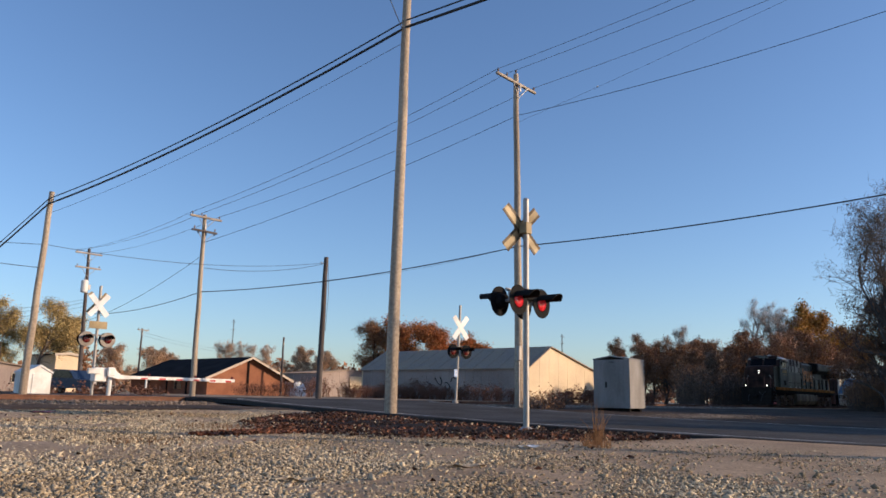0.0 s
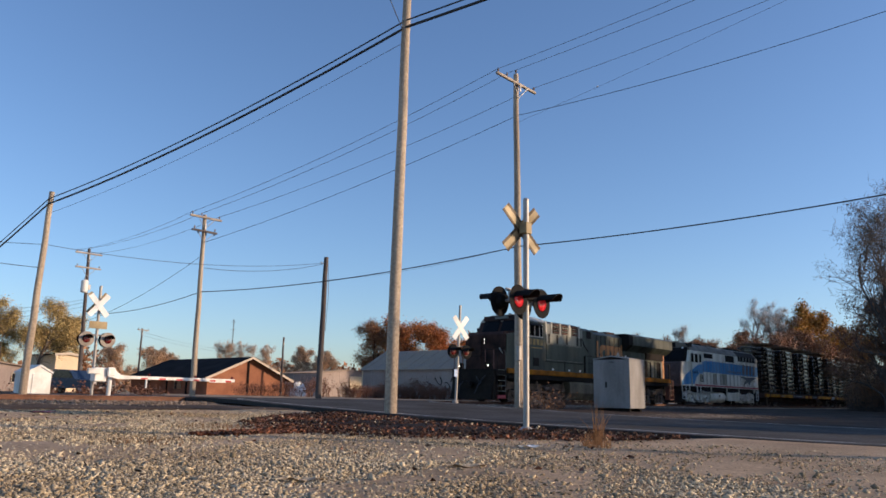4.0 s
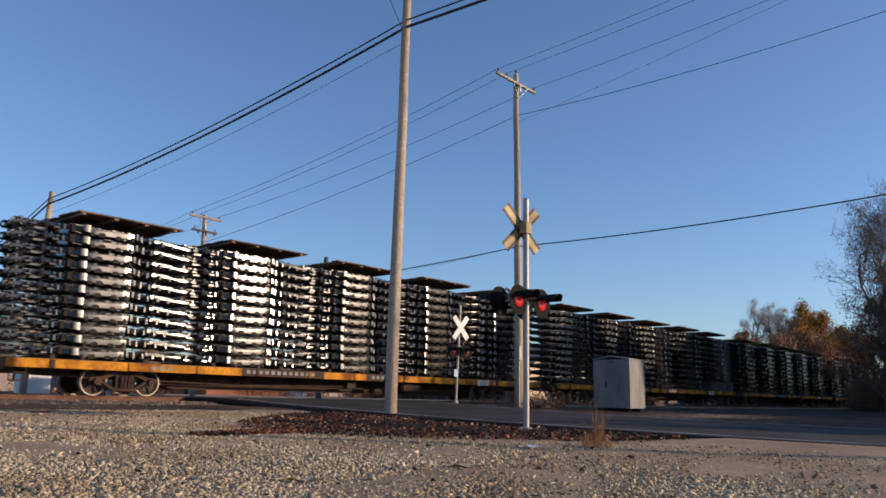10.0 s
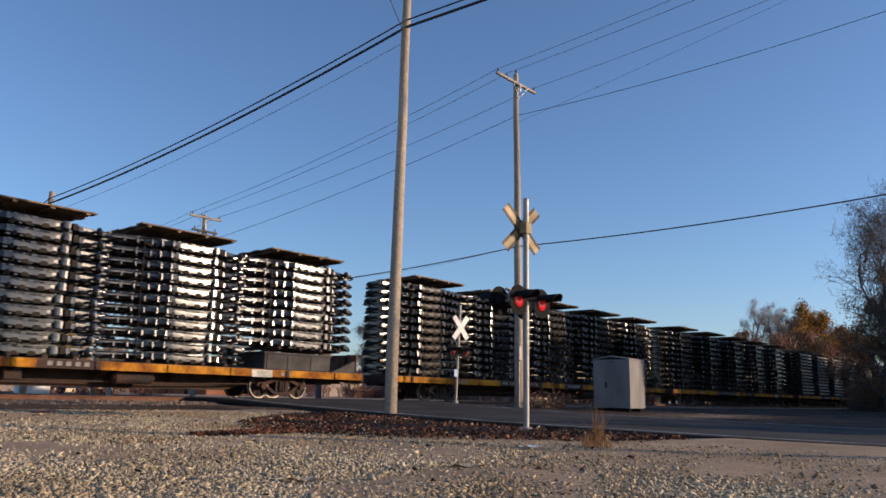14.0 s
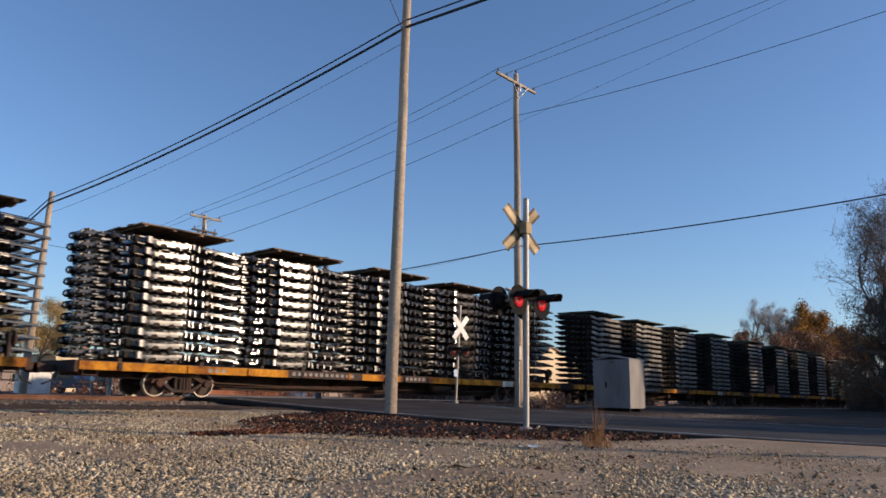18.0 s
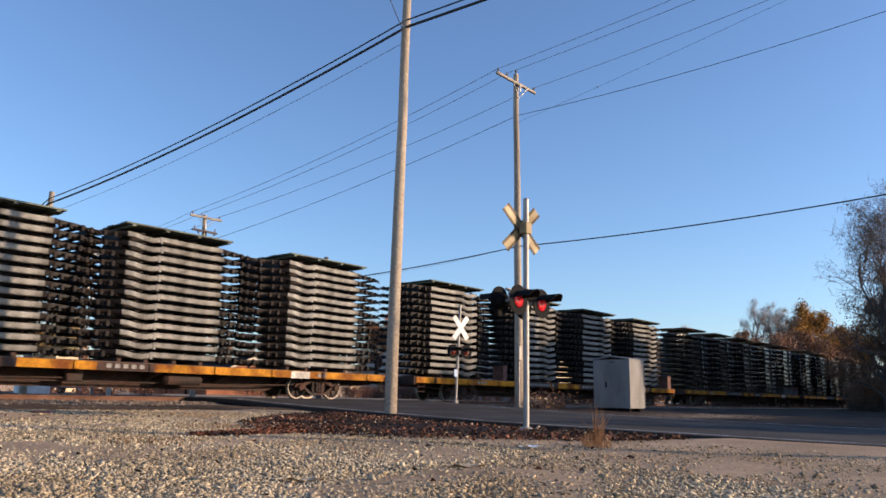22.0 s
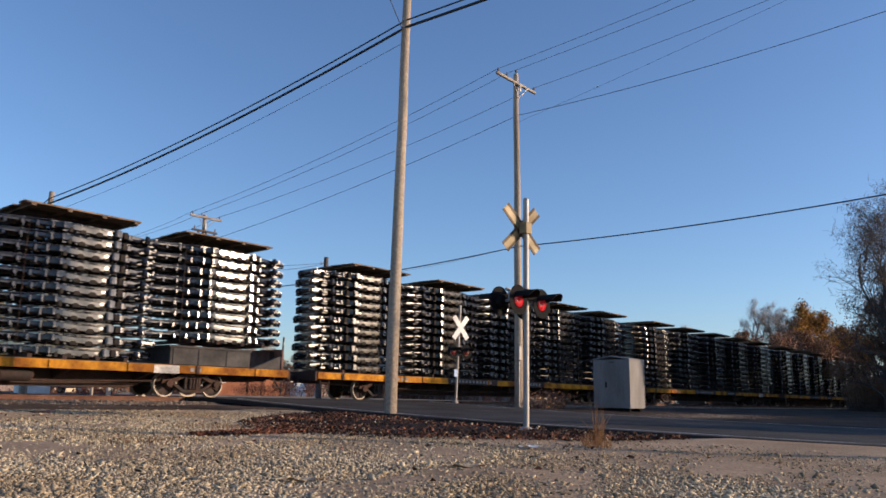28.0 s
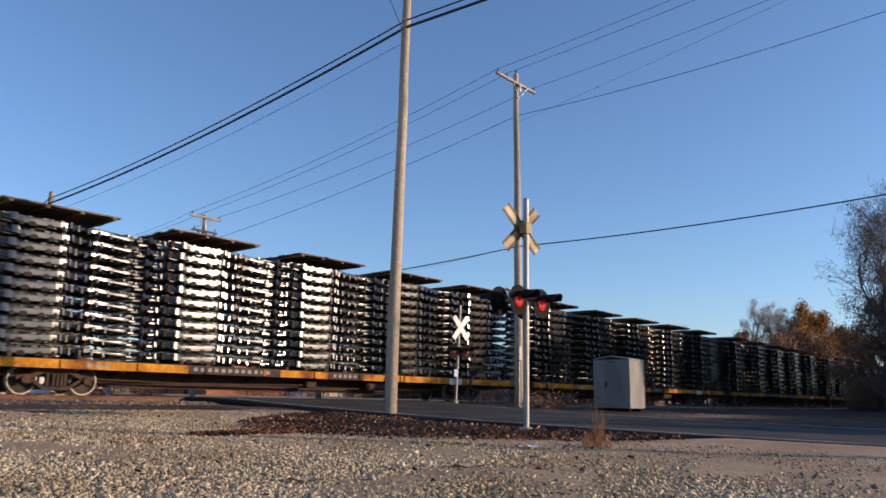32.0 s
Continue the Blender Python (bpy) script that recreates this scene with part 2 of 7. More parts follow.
# ---------------------------------------------------------------- ground
GROUND_Y = np.array([-400, -26, -20, -14, -10, -6, -3.6, -2.6, 2.6, 3.6, 9, 20, 60, 400.0])
GROUND_Z = np.array([-0.6, -0.56, -0.54, -0.47, -0.36, -0.27, -0.24, -0.17, -0.17, -0.28, -0.16, -0.10, 0.0, 0.2])
ROAD_X0, ROAD_X1 = 14.3, 24.6
ROAD_Y = np.array([-400, -26, -20, -14, -10, -6, -3, 3, 8, 30, 400.0])
ROAD_Z = np.array([-0.58, -0.50, -0.47, -0.38, -0.27, -0.14, -0.004, -0.004, -0.06, -0.04, 0.25])


def ground_z(x, y):
    return float(np.interp(y, GROUND_Y, GROUND_Z))


def build_ground():
    xs = np.unique(np.concatenate([np.linspace(-900, -60, 10), np.linspace(-60, 140, 161), np.linspace(140, 1500, 12), [ROAD_X0 - 0.9, ROAD_X0 - 0.03, ROAD_X0 + 0.25]]))
    ys = np.unique(np.concatenate([np.linspace(-900, -60, 8), np.linspace(-60, 60, 161), np.linspace(60, 1800, 14)]))
    X, Y = np.meshgrid(xs, ys, indexing="ij")
    Z = np.interp(Y, GROUND_Y, GROUND_Z)
    rng = np.random.default_rng(4)
    lump = rng.normal(0, 0.012, X.shape)
    Z = Z + lump * ((np.abs(Y) > 3) & (np.abs(Y) < 60))
    # the dirt runs up flush to the asphalt where no leaves lie
    rise = np.clip((X - (ROAD_X0 - 1.5)) / 1.4, 0, 1) * (X < ROAD_X0) * np.clip((-18.6 - Y) / 0.8, 0, 1) * (Y > -60)
    Z = Z + rise * (np.interp(Y, ROAD_Y, ROAD_Z) - 0.012 - Z)
    under = (X > ROAD_X0) & (X < ROAD_X1 + 0.2)
    Z = np.where(under, np.minimum(Z, np.interp(Y, ROAD_Y, ROAD_Z) - 0.12), Z)
    v = np.stack([X, Y, Z], -1).reshape(-1, 3)
    nx, ny = len(xs), len(ys)
    i, j = np.meshgrid(np.arange(nx - 1), np.arange(ny - 1), indexing="ij")
    a = (i * ny + j).ravel()
    f = np.stack([a, a + ny, a + ny + 1, a + 1], -1)
    ob = new("ground", bulk("ground", v, f, "soil", smooth=True))
    return tagged(ob, "packed brown gravel and dirt lot running up to the track", "ground", kind="structure")


def road_strip(x0, x1, y0, y1, lift, steps):
    mesh = Mesh()
    ys = np.linspace(y0, y1, steps)
    v, f = [], []
    for y in ys:
        z = float(np.interp(y, ROAD_Y, ROAD_Z)) + lift
        v += [(x0, y, z), (x1, y, z), (x1, y, z - 0.12), (x0, y, z - 0.12)]
    for i in range(steps - 1):
        a = 4 * i
        f += [(a, a + 1, a + 5, a + 4), (a + 1, a + 2, a + 6, a + 5), (a + 3, a, a + 4, a + 7), (a + 2, a + 3, a + 7, a + 6)]
    return mesh.add(v, f + [(0, 3, 2, 1), (4 * steps - 4, 4 * steps - 3, 4 * steps - 2, 4 * steps - 1)])


def build_road():
    tagged(new("road", road_strip(ROAD_X0, ROAD_X1, -140, 160, 0.0, 160).data("road", "asphalt")),
           "worn dark asphalt road climbing over the level crossing", "road", kind="structure")
    for x in (ROAD_X0 + 0.45, ROAD_X1 - 0.5):
        for y0, y1 in ((-140, -3.2), (3.2, 120)):
            ob = new("road_line", road_strip(x, x + 0.13, y0, y1, 0.005, 80).data("road_line", "road_paint"))
            tagged(ob, "faded white edge line on the asphalt road", "road marking", kind="structure")


def build_track():
    def rail(y):
        poly = [(-0.076, -0.18), (0.076, -0.18), (0.076, -0.168), (0.012, -0.145), (0.010, -0.045), (0.036, -0.036),
                (0.036, -0.004), (0.028, 0), (-0.028, 0), (-0.036, -0.004), (-0.036, -0.036), (-0.010, -0.045), (-0.012, -0.145), (-0.076, -0.168)]
        mesh = Mesh()
        mesh.prism([(y + a, b) for a, b in poly], -320, 420, "x")
        mesh.m = [1 if i == 7 else 0 for i in range(len(mesh.m))]
        ob = new("rail", mesh.data("rail", ["rust", "railhead"]))
        tagged(ob, "rust-brown steel rail with a worn bright head", "rail", "rails of the track", "structure")
    rail(-0.755)
    rail(0.755)
    bed = Mesh().prism([(-2.9, -0.30), (-1.7, -0.225), (1.7, -0.225), (2.9, -0.30), (2.9, -0.6), (-2.9, -0.6)], -320, 420, "x")
    ob = thing("track_bed", bed, "ballast", "brown crushed stone ballast bed under the rails", "track bed", kind="structure")
    tie = Mesh().box(-0.11, -1.3, -0.36, 0.11, 1.3, -0.19, 0.015).data("sleeper", "tie")
    for i in range(150):
        x = 3 + i * 0.53
        if ROAD_X0 - 0.2 < x < ROAD_X1 + 0.2:
            continue
        part("sleeper", tie, None, ob, at=pose(x, random.uniform(-0.03, 0.03), 0, 0, 0, random.uniform(-1, 1)))
    panel = Mesh()
    for y0, y1 in ((-1.35, -0.85), (-0.66, -0.02), (0.02, 0.66), (0.85, 1.35)):
        panel.box(ROAD_X0 + 0.1, y0, -0.2, ROAD_X1 - 0.1, y1, 0.006, 0.01)
    thing("crossing_panel", panel, "asphalt", "dark worn panels filling the level crossing between the rails", "crossing panel", kind="structure")


build_ground()
build_road()
build_track()


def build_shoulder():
    """Brown soil along the near side of the track, up to the road; its dark colour stands in for shade."""
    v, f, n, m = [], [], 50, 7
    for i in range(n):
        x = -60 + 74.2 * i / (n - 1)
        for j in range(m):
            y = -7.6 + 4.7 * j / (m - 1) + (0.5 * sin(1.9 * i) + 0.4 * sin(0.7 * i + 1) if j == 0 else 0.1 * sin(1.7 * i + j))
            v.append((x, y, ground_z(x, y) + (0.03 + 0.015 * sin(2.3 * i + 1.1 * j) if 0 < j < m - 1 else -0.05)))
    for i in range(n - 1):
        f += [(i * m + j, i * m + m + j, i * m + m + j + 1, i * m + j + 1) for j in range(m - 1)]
    thing("track_shoulder", Mesh().add(v, f), "shoulder", "brown soil darkened for shade along the track", "ground", kind="structure", smooth=True)


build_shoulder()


def build_verge():
    """Soil between the road and the track beyond the crossing, its shade put into a dark colour."""
    v, f, n, m = [], [], 60, 14
    for i in range(n):
        x = ROAD_X1 + 0.05 + 105 * (i / (n - 1)) ** 1.4
        for j in range(m):
            y = -25.0 + 22.5 * j / (m - 1) + 0.3 * sin(1.7 * i + j)
            v.append((x, y, ground_z(x, y) + (0.035 + 0.02 * sin(2.3 * i + 1.1 * j) if 0 < j < m - 1 else -0.05)))
    for i in range(n - 1):
        f += [(i * m + j, i * m + m + j, i * m + m + j + 1, i * m + j + 1) for j in range(m - 1)]
    thing("verge", Mesh().add(v, f), "verge", "soil darkened for shade between the road and the track", "ground", kind="structure", smooth=True)


build_verge()


# ---------------------------------------------------------------- poles and wires
def pole(x, y, z0, h, r0, r1, mat, label, lean=(0, 0), arms=(), lower="arm"):
    ob = thing("utility_pole", label=label, category="utility pole", group="utility poles", at=pose(x, y, z0))
    top = Vector((lean[0], lean[1], h))
    n = 9
    wob = [Vector((0.012 * sin(i * 2.3 + x), 0.012 * cos(i * 1.7 + y), 0)) for i in range(n)]
    part("shaft", Mesh().tube([top * (i / (n - 1)) - Vector((0, 0, 0.6 * (i == 0))) + wob[i] for i in range(n)],
                              [r0 + (r1 - r0) * i / (n - 1) for i in range(n)], 14), mat, ob, smooth=True)
    part("gain_plate", Mesh().box(-0.05 + top.x, -r1 - 0.03, h - 0.9, 0.05 + top.x, -r1 + 0.02, h - 0.55, 0.01), "galv", ob)
    for k, (a0, a1, az, pins) in enumerate(arms):
        arm = part("crossarm", Mesh().box(a0 - x, -r1 - 0.13 + top.y, az - z0 - 0.06, a1 - x, -r1 - 0.02 + top.y, az - z0 + 0.06, 0.012), lower if k else "arm", ob)
        for s in (-1, 1):
            part("brace", Mesh().tube([(s * 0.55 + top.x, -r1 - 0.14 + top.y, az - z0 - 0.05), (top.x, -r1 - 0.03 + top.y, az - z0 - 0.65)], 0.018, 5), "galv", ob)
        for p in pins:
            part("insulator", Mesh().tube([(p - x, -r1 - 0.075 + top.y, az - z0 + 0.05 + d) for d in (0, 0.08, 0.09, 0.14, 0.15, 0.2)],
                                          [0.02, 0.02, 0.055, 0.05, 0.035, 0.03], 8), "porcelain", arm)
    return ob


def wire(a, b, sag=0.4, r=0.012, mat="wire", n=24, label="thin black overhead cable strung between poles"):
    a, b = Vector(a), Vector(b)
    pts = [a.lerp(b, i / n) - Vector((0, 0, sag * 4 * (i / n) * (1 - i / n))) for i in range(n + 1)]
    return thing("overhead_wire", Mesh().tube(pts, r, 6), mat, label, "wire", "overhead wires", "structure", smooth=True)


def build_lines():
    tall = "tall weathered grey-brown wooden utility pole"
    main = pole(14.63, -10.35, -0.36, 13.2, 0.175, 0.115, "pole", tall + " among dead leaves", (0.09, -0.10))
    for z in (10.7, 10.88):
        part("bolt_clamp", Mesh().tube([(-0.09, -0.08, z + 0.36), (0.23, -0.08, z + 0.36)], 0.035, 8), "galv", main)
    road = pole(26.8, -5.89, -0.25, 14.98, 0.19, 0.115, "pole", tall + " with a wide crossarm", (-0.1, 0.12),
                [(24.98, 27.98, 14.18, (25.1, 25.75, 27.85))])
    part("insulator", Mesh().tube([(-0.1, 0.12, 14.98 + d) for d in (0, 0.1, 0.11, 0.2, 0.22)], [0.02, 0.02, 0.06, 0.05, 0.03], 8), "porcelain", road)
    part("conduit", Mesh().tube([(-0.2, -0.14, 0.1), (-0.2, -0.14, 2.5)], 0.03, 6), "galv", road)
    part("meter_box", Mesh().box(-0.34, -0.24, 2.0, -0.14, -0.1, 2.6, 0.02), "galv", road)
    far = pole(24.1, 15.0, -0.2, 10.78, 0.17, 0.11, "pole", "slim weathered wooden utility pole with two crossarms across the track", (-0.08, 0.05),
               [(22.95, 25.05, 10.38, (23.1, 23.7, 24.9)), (23.15, 24.8, 9.55, (23.3, 24.65))], lower="pole_dark")
    for d, h in ((-0.62, 0.16), (-0.1, 0.22), (0.45, 0.14)):
        part("dead_end_clamp", Mesh().tube([(d, -0.2, 9.72), (d + 0.05, -0.2, 9.72 - h)], 0.045, 6), "wire", far)
    left = pole(13.72, 11.66, -0.2, 9.42, 0.175, 0.12, "pole", "bare weathered wooden utility pole behind the rails", (0.2, -0.07))
    trans = pole(26.35, 34.7, -0.1, 11.2, 0.16, 0.11, "pole_dark", "dark wooden utility pole with two crossarms and a grey transformer", (-0.3, 0.1),
                 [(24.95, 27.05, 10.68, (25.1, 26.9)), (25.05, 27.05, 9.55, (25.2, 26.9))])
    can = part("transformer", Mesh().tube([(-0.45, -0.1, z) for z in (7.7, 7.75, 8.6, 8.68)], [0.2, 0.26, 0.26, 0.18], 14), "white_paint", trans, "pale grey transformer can", True)
    part("bushing", Mesh().tube([(-0.45, -0.1, 8.68), (-0.45, -0.1, 8.95)], 0.05, 8), "porcelain", can)
    part("bracket", Mesh().box(-0.3, -0.15, 7.95, 0.02, -0.05, 8.35, 0.01), "galv", trans)
    stub = pole(33.1, 14.65, -0.15, 9.5, 0.21, 0.15, "pole_dark", "thick dark creosoted pole without crossarms beyond the crossing", (0.05, -0.04))
    part("hook", Mesh().tube([(-0.15, 0, 9.05), (-0.4, -0.05, 9.1)], 0.035, 6), "galv", stub)
    part("ground_wire", Mesh().tube([(0.2, -0.1, 9.2), (0.34, -0.12, 7.0), (0.22, -0.12, 4.5)], 0.015, 5), "wire", stub)
    pole(53.4, 45.4, 0.0, 6.5, 0.14, 0.1, "pole_dark", "small dark distant utility pole by the brick house")
    pole(47.9, 67.2, 0.0, 8.0, 0.14, 0.1, "pole_dark", "small dark distant utility pole with a short crossarm", arms=[(47.2, 48.7, 7.8, (47.3, 48.6))])
    pole(15.9, -52.0, -0.58, 12.0, 0.17, 0.11, "pole", tall)
    # unseen pole, added to throw a streak of shadow across the gravel
    pole(15.12, -26.6, -0.56, 11.6, 0.18, 0.12, "pole", tall)
    pole(28.2, -30.2, -0.58, 18.8, 0.2, 0.12, "pole", tall, arms=[(27.1, 30.2, 17.9, (27.3, 27.95, 30.05)), (27.3, 28.8, 14.45, (28.5,)), (27.3, 28.8, 8.2, (28.5,))])
    pole(13.0, 34.0, -0.1, 5.1, 0.17, 0.11, "pole", tall)

    # the two heavy cables on the near side of the road
    for z0, z1, z2, r in ((8.85, 10.9, 11.3, 0.024), (8.6, 10.68, 11.0, 0.042)):
        wire((13.78, 11.5, z0), (14.63, -10.5, z1), 0.35, r, label="thick black overhead cable on the wooden poles")
        wire((14.63, -10.5, z1), (15.9, -52.0, z2 + 0.3), 0.5, r, label="thick black overhead cable on the wooden poles")
        wire((13.78, 11.5, z0), (13.0, 34.0, z0 - 5.9), 0.3, r, label="thick black overhead cable on the wooden poles")
    wire((14.6, -10.4, 10.2), (13.75, 11.6, 8.1), 0.35, 0.008, "bare_wire", label="thin grey overhead wire")
    # conductors along the far side of the road
    for xa, xb, xc, za, zb in ((25.1, 23.1, 25.1, 14.4, 10.6), (25.75, 23.7, 25.2, 14.4, 10.6), (27.85, 24.9, 26.9, 14.4, 10.6)):
        wire((xa, -6.0, za), (xb, 14.9, zb), 0.35, 0.011, "bare_wire", label="thin grey overhead conductor")
        wire((xb, 14.9, zb), (xc, 34.6, 10.85), 0.35, 0.010, "bare_wire", label="thin grey overhead conductor")
        wire((xa, -6.0, za), (xa + 2.2, -30.1, 18.1), 0.35, 0.010, "bare_wire", label="thin grey overhead conductor")
    wire((26.72, -5.85, 12.74), (24.05, 15, 8.9), 0.3, 0.012, label="thin black overhead wire")
    wire((26.72, -5.85, 12.74), (28.5, -30, 14.65), 0.55, 0.012, label="thin black overhead wire")
    g = wire((26.72, -5.85, 12.40), (28.2, -30, 17.6), 0.2, 0.006, "bare_wire", label="fine grey wire with a bright marker")
    part("marker", Mesh().dome((26.96, -9.79, 13.14), (0, 0, 1), 0.05, 0.06, 8, 3), "white", g)
    wire((26.75, -5.9, 6.7), (24.1, 15, 5.96), 0.38, 0.024, label="black communication cable sagging across the crossing")
    wire((26.75, -5.9, 6.7), (28.5, -30, 7.9), 0.42, 0.024, label="black communication cable sagging across the crossing")
    wire((24.1, 15, 5.96), (26.3, 34.7, 6.0), 0.4, 0.02, label="black communication cable sagging across the crossing")
    # service drops
    wire((33.05, 14.6, 8.95), (13.9, 11.6, 6.72), 0.55, 0.012, label="black service drop cable")
    wire((33.05, 14.6, 8.9), (24.1, 15.0, 7.4), 0.35, 0.014, label="black service drop cable")
    wire((33.05, 14.6, 7.8), (26.8, -5.89, 6.75), 0.3, 0.006, "bare_wire", label="fine grey service wire")
    wire((24.1, 15.0, 8.2), (26.3, 34.6, 5.4), 0.4, 0.014, label="black service drop cable")
    wire((13.9, 11.6, 6.72), (3.0, 14.0, 6.9), 0.3, 0.012, label="black service drop cable")
    wire((13.85, 11.6, 5.62), (5.0, 10.4, 5.6), 0.1, 0.014, label="black service drop cable")
    for i, z in enumerate((7.15, 6.9, 6.6)):
        wire((26.3, 35.0, z), (12.0, 25.6, z - 2.9 + (0.05, 0.05, -0.1)[i]), 0.35, 0.012, label="black service drop cable")
    for z in (6.2, 6.6):
        wire((47.9, 67.2, z + 1), (80, 90, z + 1), 0.6, 0.012, "bare_wire", label="thin grey overhead conductor")
    # a short bright tube stands in for the sun's glint on this wire
    s = wire((14.6, -10.4, 10.6), (4.0, -17.2, 10.9), 0.05, 0.012, "bare_wire", label="fine overhead wire with a sun glint modelled on it")
    a, b = Vector((14.6, -10.4, 10.6)), Vector((4.0, -17.2, 10.9))
    part("sleeve", Mesh().tube([a.lerp(b, 0.19), a.lerp(b, 0.26)], 0.02, 8), "glint", s, "bright piece standing in for a sun glint")


# ---------------------------------------------------------------- crossing signals
def lamp_unit(parent, c, d, shell, lens, hood_len=0.42, disc="black_paint"):
    """A round flashing-light unit: backing disc, housing, lens and long hood, facing along d."""
    c, d = Vector(c), Vector(d).normalized()
    side = Vector((-d.y, d.x, 0))
    up = Vector((0, 0, 1))
    unit = part("light_unit", Mesh().tube([c - d * 0.16, c - d * 0.14, c - d * 0.03, c], [0.05, 0.13, 0.17, 0.17], 18), shell, parent, smooth=True)
    part("target_disc", Mesh().disc(c - d * 0.012, d, 0.305, 0.012, 28), disc, unit, "round backing disc")
    part("lens", Mesh().dome(c + d * 0.004, d, 0.152, 0.03, 18, 3), lens, unit, "round red lens", True)
    mesh = Mesh()
    v, f, n = [], [], 12
    for r in (0.165, 0.18):
        for k in range(n + 1):
            a = radians(15) + radians(150) * k / n
            o = side * cos(a) * r + up * sin(a) * r
            v += [c + o + d * 0.003, c + o + d * (hood_len * (0.8 + 0.3 * max(0, sin(a))))]
    m = 2 * (n + 1)
    for k in range(n):
        f += [(2 * k, 2 * k + 1, 2 * k + 3, 2 * k + 2), (m + 2 * k, m + 2 * k + 2, m + 2 * k + 3, m + 2 * k + 1),
              (2 * k + 1, m + 2 * k + 1, m + 2 * k + 3, 2 * k + 3), (2 * k, 2 * k + 2, m + 2 * k + 2, m + 2 * k)]
    f += [(0, m, m + 1, 1), (2 * n, 2 * n + 1, m + 2 * n + 1, m + 2 * n)]
    part("hood", mesh.add(v, f), "black_paint", unit, "long black visor", True)
    return unit


def crossbuck(parent, c, d, mat, back, blade=1.22, wide=0.23, ang=45):
    c, d = Vector(c), Vector(d).normalized()
    side = Vector((-d.y, d.x, 0))
    for i, a in enumerate((ang, 180 - ang)):
        u = side * cos(radians(a)) + Vector((0, 0, 1)) * sin(radians(a))
        w = d.cross(u)
        mesh = Mesh()
        o = c + d * (0.006 + 0.012 * i)
        h, q = blade / 2, wide / 2
        v = [o + u * x + w * y + d * z for z in (0, 0.006) for x, y in ((-h, -q), (h, -q), (h, q), (-h, q))]
        mesh.add(v, [(0, 1, 2, 3), (4, 7, 6, 5), (0, 4, 5, 1), (1, 5, 6, 2), (2, 6, 7, 3), (3, 7, 4, 0)])
        mesh.m = [0, 1, 0, 0, 0, 0] if mat != back else [0] * 6
        part("crossbuck_blade", mesh, [back, mat] if mat != back else [mat], parent, smooth=False)
        if mat == back:
            for e in (-1, 1):
                v = [o + u * x + w * (e * y) + d * z for z in (-0.004, 0.010) for x, y in ((-h, q - 0.05), (h, q - 0.05), (h, q + 0.004), (-h, q + 0.004))]
                part("edge_strip", Mesh().add(v, [(0, 1, 2, 3), (4, 7, 6, 5), (0, 4, 5, 1), (1, 5, 6, 2), (2, 6, 7, 3), (3, 7, 4, 0)]), "alu_dark", parent, "dark blade edge")


